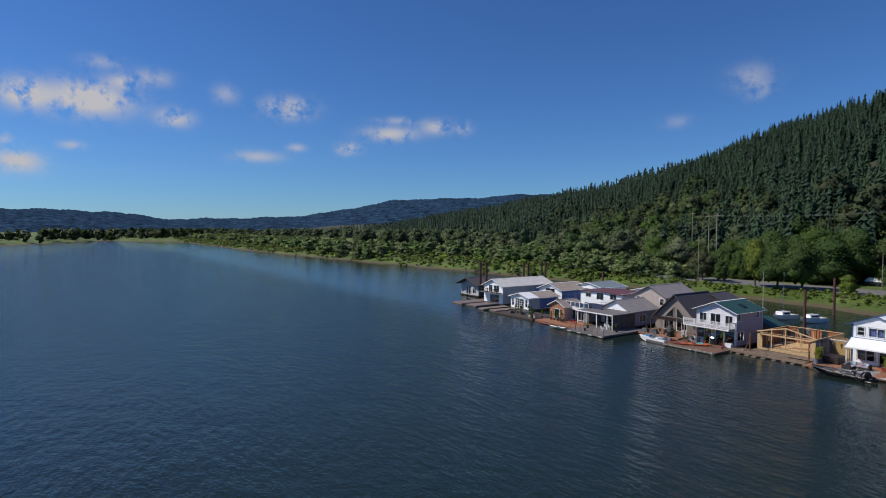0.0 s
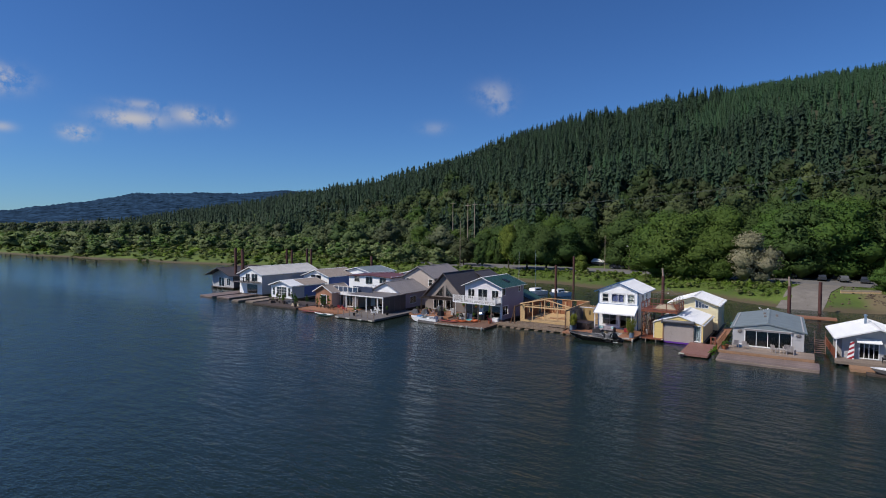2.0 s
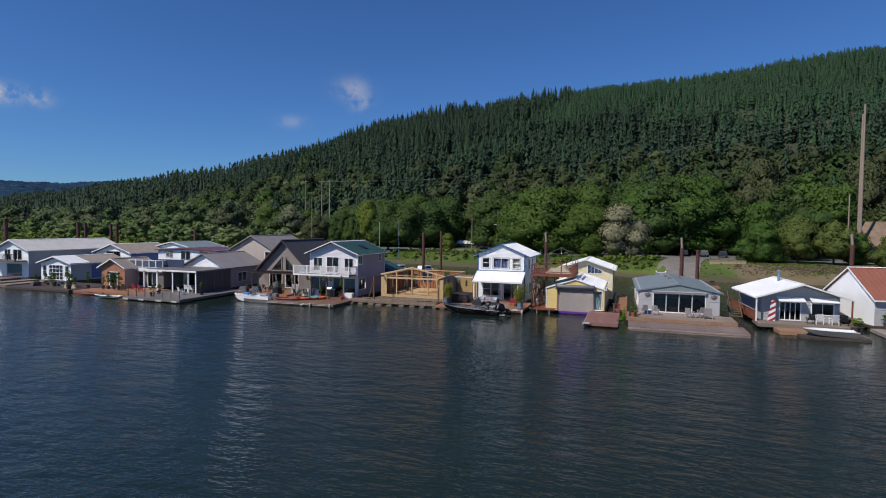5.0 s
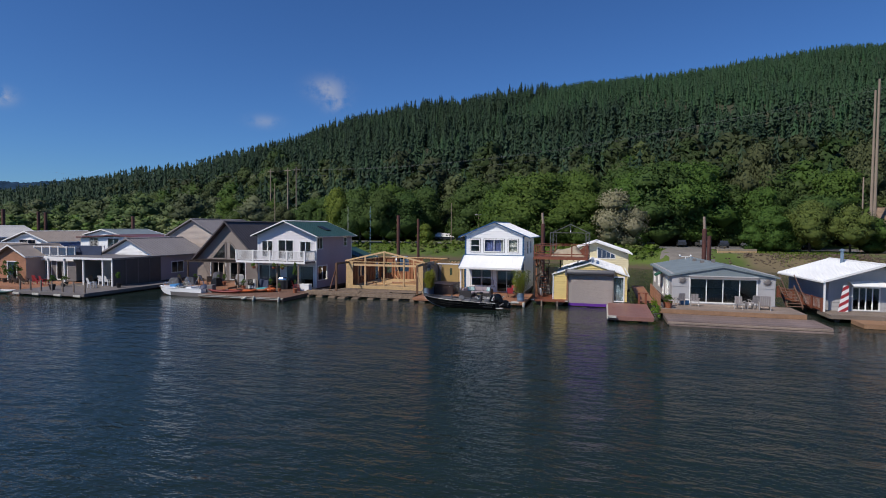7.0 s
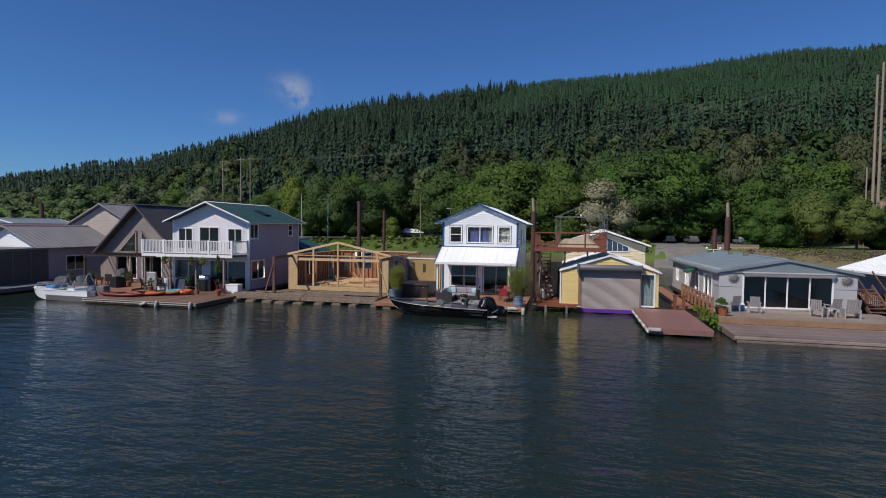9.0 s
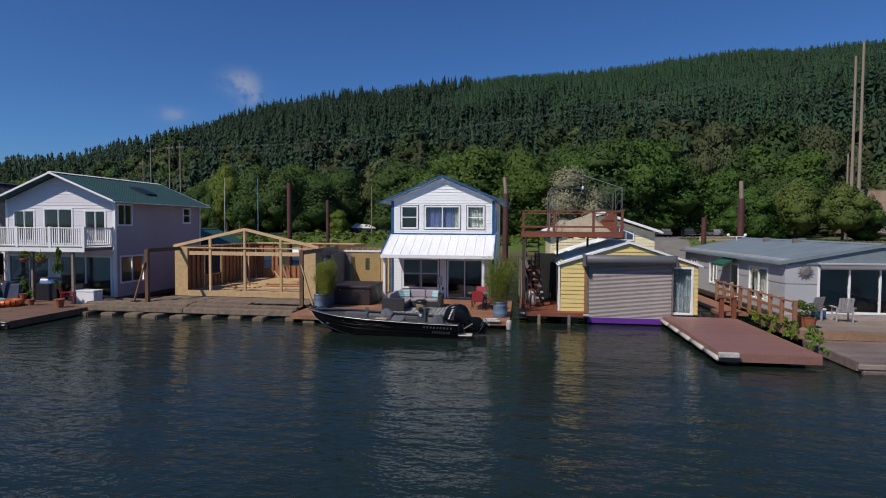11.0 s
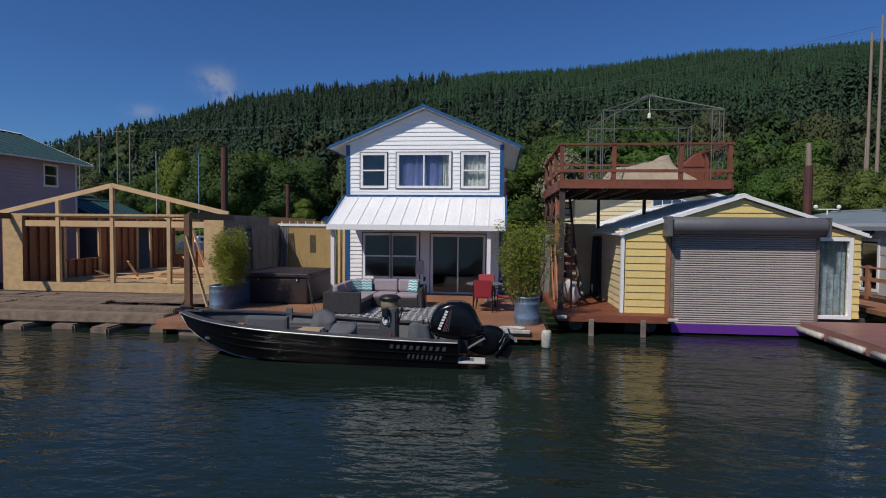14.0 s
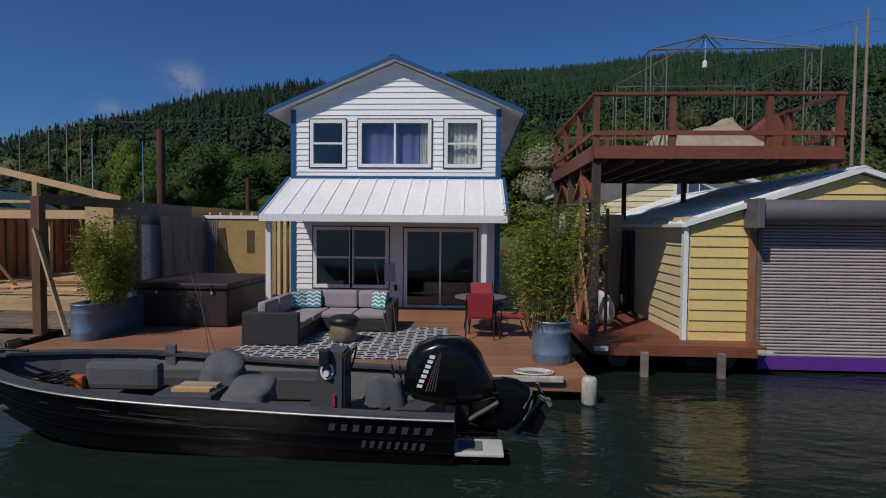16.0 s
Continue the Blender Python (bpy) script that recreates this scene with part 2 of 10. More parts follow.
M_POLE = mat("utility_pole_wood", (0.33, 0.26, 0.20), 0.8, var=0.2, stretch=(6, 6, 0.4), bump=0.2)
M_CONCRETE = mat("pale_cap", (0.55, 0.54, 0.52), 0.7, var=0.15, bump=0.1)
M_TANK = mat("tank_steel", (0.24, 0.34, 0.45), 0.42, metal=0.55, var=0.18, size=0.25, bump=0.08)
M_METAL = mat("galvanised_steel", (0.25, 0.35, 0.46), 0.4, metal=0.45, var=0.15, size=0.3, bump=0.08)
M_CHROME = mat("aluminium", (0.72, 0.73, 0.75), 0.25, metal=1.0, var=0.08, bump=0.04)
M_BLACK = mat("black_plastic", (0.012, 0.012, 0.014), 0.45, var=0.2, bump=0.05)
M_BLACKGLOSS = mat("black_hull_paint", (0.005, 0.005, 0.006), 0.2, var=0.2, bump=0.03, fine=3, spec=0.3, coat=0.08)
M_GREYFAB = mat("grey_canvas", (0.105, 0.11, 0.122), 0.8, var=0.15, bump=0.25, fine=30)
M_GREYHULL = mat("grey_boat_liner", (0.065, 0.068, 0.076), 0.6, var=0.12, bump=0.1)
M_WICKER = mat("charcoal_wicker", (0.035, 0.033, 0.035), 0.6, var=0.3, size=0.06, bump=0.5, fine=60)
M_CUSHION = mat("mauve_cushion", (0.34, 0.29, 0.31), 0.85, var=0.1, bump=0.2, fine=40)
M_RED = mat("red_sling_fabric", (0.36, 0.032, 0.042), 0.6, var=0.12, bump=0.15, fine=40)
M_BROWNTUB = mat("brown_spa_cladding", (0.033, 0.02, 0.017), 0.5, var=0.2, bump=0.15)
M_ROLL = mat("roller_shutter", (0.43, 0.375, 0.35), 0.5, var=0.1, size=0.8, bump=0.05, piece=0.04)
M_SHUTTERBOX = mat("shutter_box", (0.12, 0.12, 0.13), 0.5, var=0.12, bump=0.05)
M_PURPLE = mat("purple_paint", (0.13, 0.03, 0.29), 0.5, var=0.12, bump=0.06)
M_PLYGREY = mat("grey_plywood", (0.30, 0.28, 0.25), 0.8, var=0.25, size=0.5, stretch=(3, 3, 0.6), bump=0.15)
M_CANVAS = mat("tan_tarpaulin", (0.40, 0.33, 0.235), 0.8, var=0.15, size=0.4, bump=0.3, fine=8)
M_ASPHALT = mat("asphalt", (0.16, 0.155, 0.15), 0.85, var=0.15, size=3, bump=0.2)
M_CARWHITE = mat("white_car_paint", (0.7, 0.7, 0.7), 0.25, var=0.05, bump=0.0, coat=0.5)
M_CARDARK = mat("dark_car_paint", (0.03, 0.035, 0.045), 0.25, var=0.1, bump=0.0, coat=0.5)
M_RUBBER = mat("tyre_rubber", (0.02, 0.02, 0.02), 0.8, bump=0.1)
M_BOATWHITE = mat("white_gelcoat", (0.86, 0.86, 0.85), 0.2, var=0.04, bump=0.0, coat=0.4)
M_TEAL = mat("teal_fabric", (0.08, 0.36, 0.38), 0.7, var=0.15, bump=0.1)
M_ORANGE = mat("orange_plastic", (0.55, 0.12, 0.03), 0.4, var=0.15, bump=0.05)
M_DARKIN = mat("dark_interior", (0.06, 0.055, 0.05), 0.9, var=0.2, bump=0.0)
# dark colour that carries the shade under the open porch
M_PORCHSHADE = mat("porch_shade", (0.075, 0.07, 0.072), 0.5, var=0.15, bump=0.05)
M_CURTAIN = mat("white_curtain", (0.62, 0.62, 0.6), 0.9, var=0.1, size=0.1, stretch=(8, 8, 0.3), bump=0.2)
M_WIRE = mat("wire", (0.14, 0.15, 0.14), 0.6, var=0.1, bump=0.0)
M_TERRA = mat("terracotta", (0.33, 0.11, 0.05), 0.8, var=0.15, bump=0.1)
M_BARK = mat("bark", (0.09, 0.07, 0.055), 0.9, var=0.3, size=0.5, stretch=(4, 4, 0.6), bump=0.5)
M_CONIFER = island_mat("conifer_needles", (0.016, 0.040, 0.016), (0.055, 0.115, 0.034), through_light=0.12)
M_BROADLEAF = island_mat("broad_leaves", (0.045, 0.092, 0.018), (0.12, 0.2, 0.038), through_light=0.38, hue=0.012)
M_WILLOW = island_mat("bank_willow_leaves", (0.05, 0.085, 0.02), (0.165, 0.215, 0.052), through_light=0.25, hue=0.012)
M_BLOSSOM = island_mat("cream_blossom", (0.075, 0.095, 0.034), (0.39, 0.355, 0.24), through_light=0.2, hue=0.0)
M_DARKLEAF = island_mat("dark_leaves", (0.034, 0.068, 0.018), (0.085, 0.142, 0.034), through_light=0.32, hue=0.012)
M_CANE = mat("red_brown_cane", (0.20, 0.12, 0.045), 0.6, var=0.3, size=0.2, bump=0.05)
M_BAMBOO = island_mat("bamboo_leaves", (0.09, 0.14, 0.018), (0.33, 0.38, 0.065), through_light=0.35)
M_FIRWOOD = island_mat("fir_needles", (0.018, 0.042, 0.023), (0.048, 0.088, 0.040), through_light=0.2, hue=0.0, by_tree=True, needles=True)
# shaded copy of the fir needles: the far slope's shade is in the colour
M_SHADEFIR = island_mat("shaded_fir_needles", (0.0145, 0.035, 0.021), (0.038, 0.070, 0.034), through_light=0.2, hue=0.0, by_tree=True, needles=True)
M_YOUNGFIR = island_mat("young_fir_needles", (0.0235, 0.057, 0.027), (0.050, 0.104, 0.042), through_light=0.2, hue=0.0, by_tree=True, needles=True)
M_MIXEDWOOD = island_mat("mixed_leaves", (0.0212, 0.041, 0.0108), (0.049, 0.081, 0.019), through_light=0.2, hue=0.0, by_tree=True)
M_LIGHTWOOD = island_mat("light_leaves", (0.032, 0.064, 0.0145), (0.082, 0.135, 0.027), through_light=0.28, hue=0.0, by_tree=True)
M_WILLOWWOOD = island_mat("willow_leaves", (0.055, 0.105, 0.024), (0.165, 0.24, 0.066), through_light=0.25, hue=0.0, by_tree=True)
M_COTTONWOOD = island_mat("cottonwood_leaves", (0.042, 0.075, 0.026), (0.125, 0.175, 0.066), through_light=0.28, hue=0.0, by_tree=True)
M_SHOREGREEN = island_mat("shore_leaves", (0.07, 0.13, 0.014), (0.19, 0.26, 0.04), through_light=0.3, hue=0.0, by_tree=True)
M_LIMELEAF = island_mat("lime_leaves", (0.075, 0.125, 0.022), (0.22, 0.28, 0.05), through_light=0.4, hue=0.008)
M_GREYLEAF = island_mat("dull_leaves", (0.05, 0.065, 0.026), (0.10, 0.118, 0.05), through_light=0.25, hue=0.008)
M_GRASS = island_mat("bank_grass", (0.07, 0.13, 0.012), (0.19, 0.27, 0.032), through_light=0.3)

m_glass = bpy.data.materials.new("window_glass")
m_glass.use_nodes = True
gp = m_glass.node_tree.nodes["Principled BSDF"]
gp.inputs["Base Color"].default_value = (0.55, 0.6, 0.6, 1)
gp.inputs["Transmission Weight"].default_value = 1.0
gp.inputs["Roughness"].default_value = 0.02
gp.inputs["IOR"].default_value = 1.6
M_GLASS = m_glass
M_SLANTGLASS = mat("dark_blue_glass", (0.05, 0.08, 0.14), 0.08, var=0.2, size=0.3, bump=0.0, coat=0.5)

# water: murky river with wind ripples at three scales
m_water = bpy.data.materials.new("river_water")
m_water.use_nodes = True
nt = m_water.node_tree
wp = nt.nodes["Principled BSDF"]
wp.inputs["Base Color"].default_value = (0.0108, 0.0195, 0.0148, 1)
wp.inputs["Roughness"].default_value = 0.035
wp.inputs["IOR"].default_value = 1.33
tcw = nt.nodes.new("ShaderNodeTexCoord")


def wave_layer(scale, sx, sy, rot, detail):
    mp = nt.nodes.new("ShaderNodeMapping")
    mp.inputs["Scale"].default_value = (sx, sy, 1)
    mp.inputs["Rotation"].default_value = (0, 0, radians(rot))
    nt.links.new(tcw.outputs["Object"], mp.inputs["Vector"])
    t = nt.nodes.new("ShaderNodeTexNoise")
    t.inputs["Scale"].default_value = scale
    t.inputs["Detail"].default_value = detail
    t.inputs["Roughness"].default_value = 0.55
    nt.links.new(mp.outputs[0], t.inputs["Vector"])
    return t.outputs["Fac"]


def wadd(a, b, k):
    n = nt.nodes.new("ShaderNodeMath")
    n.operation = "MULTIPLY_ADD"
    nt.links.new(b, n.inputs[0])
    n.inputs[1].default_value = k
    if isinstance(a, float):
        n.inputs[2].default_value = a
    else:
        nt.links.new(a, n.inputs[2])
    return n.outputs[0]


h = wadd(0.0, wave_layer(1.5, 0.45, 1.0, 12, 3), 0.165)
h = wadd(h, wave_layer(0.32, 0.5, 1.0, -8, 2), 0.24)
h = wadd(h, wave_layer(5.0, 0.5, 1.0, 20, 3), 0.062)
h = wadd(h, wave_layer(11.0, 0.55, 1.0, -5, 2), 0.012)
# the moored row shelters the water close to it from the wind
sepw = nt.nodes.new("ShaderNodeSeparateXYZ")
nt.links.new(tcw.outputs["Object"], sepw.inputs[0])
lee = nt.nodes.new("ShaderNodeMapRange")
lee.interpolation_type = "SMOOTHSTEP"
lee.inputs["From Min"].default_value, lee.inputs["From Max"].default_value = -32.0, -13.0
lee.inputs["To Min"].default_value, lee.inputs["To Max"].default_value = 1.0, 0.34
nt.links.new(sepw.outputs[1], lee.inputs["Value"])
leeh = nt.nodes.new("ShaderNodeMath")
leeh.operation = "MULTIPLY"
nt.links.new(h, leeh.inputs[0])
nt.links.new(lee.outputs[0], leeh.inputs[1])
h = leeh.outputs[0]
bw = nt.nodes.new("ShaderNodeBump")
bw.inputs["Strength"].default_value = 1.0
bw.inputs["Distance"].default_value = 1.0
nt.links.new(h, bw.inputs["Height"])
nt.links.new(bw.outputs[0], wp.inputs["Normal"])
M_WATER = m_water

# ground: grass, brown mud near the water
m_ground = bpy.data.materials.new("bank_ground")
m_ground.use_nodes = True
nt = m_ground.node_tree
gpn = nt.nodes["Principled BSDF"]
gpn.inputs["Roughness"].default_value = 0.9
tcg = nt.nodes.new("ShaderNodeTexCoord")
n1, n2 = nt.nodes.new("ShaderNodeTexNoise"), nt.nodes.new("ShaderNodeTexNoise")
n1.inputs["Scale"].default_value, n2.inputs["Scale"].default_value = 0.09, 1.6
n1.inputs["Detail"].default_value = n2.inputs["Detail"].default_value = 6
for q in (n1, n2):
    nt.links.new(tcg.outputs["Object"], q.inputs["Vector"])
cr = nt.nodes.new("ShaderNodeValToRGB")
cr.color_ramp.elements[0].position, cr.color_ramp.elements[0].color = 0.36, (0.055, 0.09, 0.014, 1)
cr.color_ramp.elements[1].position, cr.color_ramp.elements[1].color = 0.66, (0.11, 0.165, 0.022, 1)
nt.links.new(n1.outputs["Fac"], cr.inputs["Fac"])
mxg = nt.nodes.new("ShaderNodeMixRGB")
mxg.blend_type = "MULTIPLY"
mxg.inputs["Fac"].default_value = 0.7
nt.links.new(cr.outputs[0], mxg.inputs["Color1"])
cr2 = nt.nodes.new("ShaderNodeValToRGB")
cr2.color_ramp.elements[0].color, cr2.color_ramp.elements[1].color = (0.5, 0.5, 0.5, 1), (1.25, 1.2, 1.1, 1)
nt.links.new(n2.outputs["Fac"], cr2.inputs["Fac"])
nt.links.new(cr2.outputs[0], mxg.inputs["Color2"])
sepg = nt.nodes.new("ShaderNodeSeparateXYZ")
nt.links.new(tcg.outputs["Object"], sepg.inputs[0])
mud = nt.nodes.new("ShaderNodeMapRange")
mud.inputs["From Min"].default_value, mud.inputs["From Max"].default_value = 0.4, 0.9
jit = nt.nodes.new("ShaderNodeMath")
jit.operation = "MULTIPLY_ADD"
nt.links.new(n2.outputs["Fac"], jit.inputs[0])
jit.inputs[1].default_value = -1.2
nt.links.new(sepg.outputs[2], jit.inputs[2])
sft = nt.nodes.new("ShaderNodeMath")
sft.operation = "ADD"
nt.links.new(jit.outputs[0], sft.inputs[0])
sft.inputs[1].default_value = 0.75
nt.links.new(sft.outputs[0], mud.inputs["Value"])
mxm = nt.nodes.new("ShaderNodeMixRGB")
mxm.inputs["Color1"].default_value = (0.085, 0.066, 0.034, 1)
nt.links.new(mud.outputs[0], mxm.inputs["Fac"])
nt.links.new(mxg.outputs[0], mxm.inputs["Color2"])
# dry slope beside the ramp
dry = nt.nodes.new("ShaderNodeMapRange")
dry.inputs["From Min"].default_value, dry.inputs["From Max"].default_value = 27.0, 33.0
nt.links.new(sepg.outputs[0], dry.inputs["Value"])
dry2 = nt.nodes.new("ShaderNodeMapRange")
dry2.inputs["From Min"].default_value, dry2.inputs["From Max"].default_value = 64.0, 58.0
nt.links.new(sepg.outputs[1], dry2.inputs["Value"])
dry3 = nt.nodes.new("ShaderNodeMath")
dry3.operation = "MULTIPLY"
nt.links.new(dry.outputs[0], dry3.inputs[0])
nt.links.new(dry2.outputs[0], dry3.inputs[1])
dry4 = nt.nodes.new("ShaderNodeMath")
dry4.operation = "MULTIPLY"
nt.links.new(dry3.outputs[0], dry4.inputs[0])
nt.links.new(n1.outputs["Fac"], dry4.inputs[1])
dry5 = nt.nodes.new("ShaderNodeMapRange")
dry5.inputs["From Min"].default_value, dry5.inputs["From Max"].default_value = 0.3, 0.55
nt.links.new(dry4.outputs[0], dry5.inputs["Value"])
mxd = nt.nodes.new("ShaderNodeMixRGB")
mxd.inputs["Color2"].default_value = (0.15, 0.118, 0.062, 1)
nt.links.new(dry5.outputs[0], mxd.inputs["Fac"])
nt.links.new(mxm.outputs[0], mxd.inputs["Color1"])
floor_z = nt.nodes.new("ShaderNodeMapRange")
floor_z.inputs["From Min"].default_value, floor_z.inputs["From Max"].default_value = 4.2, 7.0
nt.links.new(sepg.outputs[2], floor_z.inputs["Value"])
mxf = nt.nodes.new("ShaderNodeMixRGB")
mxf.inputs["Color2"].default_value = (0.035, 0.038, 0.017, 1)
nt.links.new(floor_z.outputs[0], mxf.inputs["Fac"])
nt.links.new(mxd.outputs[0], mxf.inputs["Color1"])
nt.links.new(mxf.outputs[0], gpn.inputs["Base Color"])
M_GROUND = m_ground
# the blue of the air's haze is mixed into this base colour
M_HAZEHILL = mat("hazy_wooded_hill", (0.033, 0.070, 0.125), 1.0, var=0.4, size=40, bump=0.0, fine=0.05, spec=0.0)


# ---- building helpers ----
def mesh_of(bm, name):
    me = bpy.data.meshes.new(name)
    bm.normal_update()
    bm.to_mesh(me)
    bm.free()
    return me


def part(name, bm, material, parent=None, label="", smooth=False):
    me = mesh_of(bm, name)
    me.materials.append(material)
    if smooth:
        me.polygons.foreach_set("use_smooth", [True] * len(me.polygons))
    ob = new(name, me)
    ob.parent = parent
    if label:
        ob["label"] = label
    return ob


def piece(name, me, parent, m=None):
    ob = new(name, me)
    ob.parent = parent
    if m is not None:
        ob.matrix_basis = m
    return ob


def thing(name, x, y, z=0.0, rz=0.0, label="", category="", group="", kind=""):
    ob = new(name)
    ob.empty_display_size = 0.2
    ob.matrix_basis = pose(x, y, z, 0, 0, rz)
    return tagged(ob, label, category, group, kind)


def box(bm, x0, x1, y0, y1, z0, z1):
    v = [bm.verts.new(c) for c in ((x0, y0, z0), (x1, y0, z0), (x1, y1, z0), (x0, y1, z0), (x0, y0, z1), (x1, y0, z1), (x1, y1, z1), (x0, y1, z1))]
    for f in ((3, 2, 1, 0), (4, 5, 6, 7), (0, 1, 5, 4), (1, 2, 6, 5), (2, 3, 7, 6), (3, 0, 4, 7)):
        bm.faces.new([v[i] for i in f])
    return v


def bbox_bm(*a, bevel=0.0):
    bm = bmesh.new()
    box(bm, *a)
    if bevel:
        bmesh.ops.bevel(bm, geom=bm.edges[:], offset=bevel, segments=2, profile=0.6, affect="EDGES")
    return bm


def prism(bm, pts, off):
    """The polygon pts (3D, in order) pushed along off."""
    off = Vector(off)
    a = [bm.verts.new(p) for p in pts]
    b = [bm.verts.new(Vector(p) + off) for p in pts]
    n = len(a)
    try:
        bm.faces.new(a[::-1])
        bm.faces.new(b)
        for i in range(n):
            bm.faces.new((a[i], a[(i + 1) % n], b[(i + 1) % n], b[i]))
    except ValueError:
        pass


def beam(bm, p, q, w, h=None, up=(0, 0, 1)):
    """A squared bar from p to q, w wide and h high."""
    p, q = Vector(p), Vector(q)
    h = h or w
    d = (q - p).normalized()
    u = Vector(up)
    if abs(d.dot(u)) > 0.95:
        u = Vector((0, 1, 0))
    s = d.cross(u).normalized()
    u = s.cross(d)
    ring = [s * (w / 2) * a + u * (h / 2) * b for a, b in ((-1, -1), (1, -1), (1, 1), (-1, 1))]
    v = [bm.verts.new(p + r) for r in ring] + [bm.verts.new(q + r) for r in ring]
    for f in ((0, 1, 2, 3), (7, 6, 5, 4), (0, 4, 5, 1), (1, 5, 6, 2), (2, 6, 7, 3), (3, 7, 4, 0)):
        bm.faces.new([v[i] for i in f])


def tube(bm, p, q, r, r2=None, n=8, caps=True):
    p, q = Vector(p), Vector(q)
    r2 = r if r2 is None else r2
    d = (q - p).normalized()
    u = Vector((0, 0, 1)) if abs(d.z) < 0.9 else Vector((1, 0, 0))
    s = d.cross(u).normalized()
    u = s.cross(d)
    a, b = [], []
    for i in range(n):
        t = 2 * math.pi * i / n
        o = s * math.cos(t) + u * math.sin(t)
        a.append(bm.verts.new(p + o * r))
        b.append(bm.verts.new(q + o * r2))
    for i in range(n):
        bm.faces.new((a[i], b[i], b[(i + 1) % n], a[(i + 1) % n]))
    if caps:
        bm.faces.new(a)
        bm.faces.new(b[::-1])


def pipe(bm, pts, r, n=6):
    """One bent tube through the points."""
    rings = []
    for i, p in enumerate(pts):
        p = Vector(p)
        d = (Vector(pts[min(i + 1, len(pts) - 1)]) - Vector(pts[max(i - 1, 0)])).normalized()
        u = Vector((0, 0, 1)) if abs(d.z) < 0.9 else Vector((1, 0, 0))
        s_ = d.cross(u).normalized()
        u = s_.cross(d)
        rings.append([bm.verts.new(p + (s_ * math.cos(2 * math.pi * k / n) + u * math.sin(2 * math.pi * k / n)) * r) for k in range(n)])
    for a, b in zip(rings, rings[1:]):
        for k in range(n):
            bm.faces.new((a[k], b[k], b[(k + 1) % n], a[(k + 1) % n]))


def lathe(bm, prof, n=16, cx=0.0, cy=0.0):
    rings = []
    for r, z in prof:
        rings.append([bm.verts.new((cx + r * math.cos(2 * math.pi * i / n), cy + r * math.sin(2 * math.pi * i / n), z)) for i in range(n)])
    for a, b in zip(rings, rings[1:]):
        for i in range(n):
            bm.faces.new((a[i], a[(i + 1) % n], b[(i + 1) % n], b[i]))
    bm.faces.new(rings[0][::-1])
    bm.faces.new(rings[-1])


def clip_poly(poly, a, b, c):
    """Keeps the part of the (x, z) polygon where a*x + b*z <= c."""
    out = []
    for i, p in enumerate(poly):
        q = poly[(i + 1) % len(poly)]
        dp, dq = a * p[0] + b * p[1] - c, a * q[0] + b * q[1] - c
        if dp <= 0:
            out.append(p)
        if dp * dq < 0:
            t = dp / (dp - dq)
            out.append((p[0] + (q[0] - p[0]) * t, p[1] + (q[1] - p[1]) * t))
    return out


def cells(x0, x1, z0, z1, holes):
    """The rectangles that are left of a wall's face round its openings."""
    zs = sorted({z0, z1, *[v for h in holes for v in h[2:4] if z0 < v < z1]})
    out = []
    for a, b in zip(zs, zs[1:]):
        zc = (a + b) / 2
        cut = sorted((h[0], h[1]) for h in holes if h[2] < zc < h[3])
        x = x0
        for c0, c1 in cut:
            if c0 > x:
                out.append((x, min(c0, x1), a, b))
            x = max(x, c1)
        if x < x1:
            out.append((x, x1, a, b))
    return out


def face_frame(side, w, d):
    """Maps (u, out, z) of a wall to the house's own axes. u runs to the right as seen from outside."""
    if side == "front":
        return lambda u, o, z: (u, -o, z)
    if side == "right":
        return lambda u, o, z: (w / 2 + o, u, z)
    if side == "left":
        return lambda u, o, z: (-w / 2 - o, d - u, z)
    return lambda u, o, z: (-u, d + o, z)


def slab_cells(bm, fm, rects, o0, o1, gable=None):
    for x0, x1, z0, z1 in rects:
        poly = [(x0, z0), (x1, z0), (x1, z1), (x0, z1)]
        if gable:
            for a, b, c in gable:
                poly = clip_poly(poly, a, b, c)
        if len(poly) < 3:
            continue
        pts = [Vector(fm(x, o0, z)) for x, z in poly]
        off = Vector(fm(0, o1, 0)) - Vector(fm(0, o0, 0))
        prism(bm, pts, off)


def lap_boards(fm, x0, x1, z0, z1, course, holes, gable, thick=0.03, single=False):
    """One bmesh for each course of lapped boards."""
    out = []
    k = 0
    z = z0
    while z < z1 - 0.01:
        top = min(z + course, z1)
        bm = bmesh.new()
        for a, b, c, d in cells(x0, x1, z, top, holes):
            poly = [(a, c), (b, c), (b, d), (a, d)]
            for g in gable or ():
                poly = clip_poly(poly, *g)
            if len(poly) < 3:
                continue
            fr = [bm.verts.new(fm(px, thick - (thick - 0.006) * (pz - z) / course, pz)) for px, pz in poly]
            bk = [bm.verts.new(fm(px, 0.0, pz)) for px, pz in poly]
            n = len(fr)
            try:
                bm.faces.new(fr)
                for i in range(n):
                    bm.faces.new((fr[i], bk[i], bk[(i + 1) % n], fr[(i + 1) % n]))
            except ValueError:
                pass
            if single:
                bmesh.ops.recalc_face_normals(bm, faces=bm.faces[:])
                out.append(bm)
                bm = bmesh.new()
        bmesh.ops.recalc_face_normals(bm, faces=bm.faces[:])
        if bm.faces:
            out.append(bm)
        else:
            bm.free()
        z = top
    return out


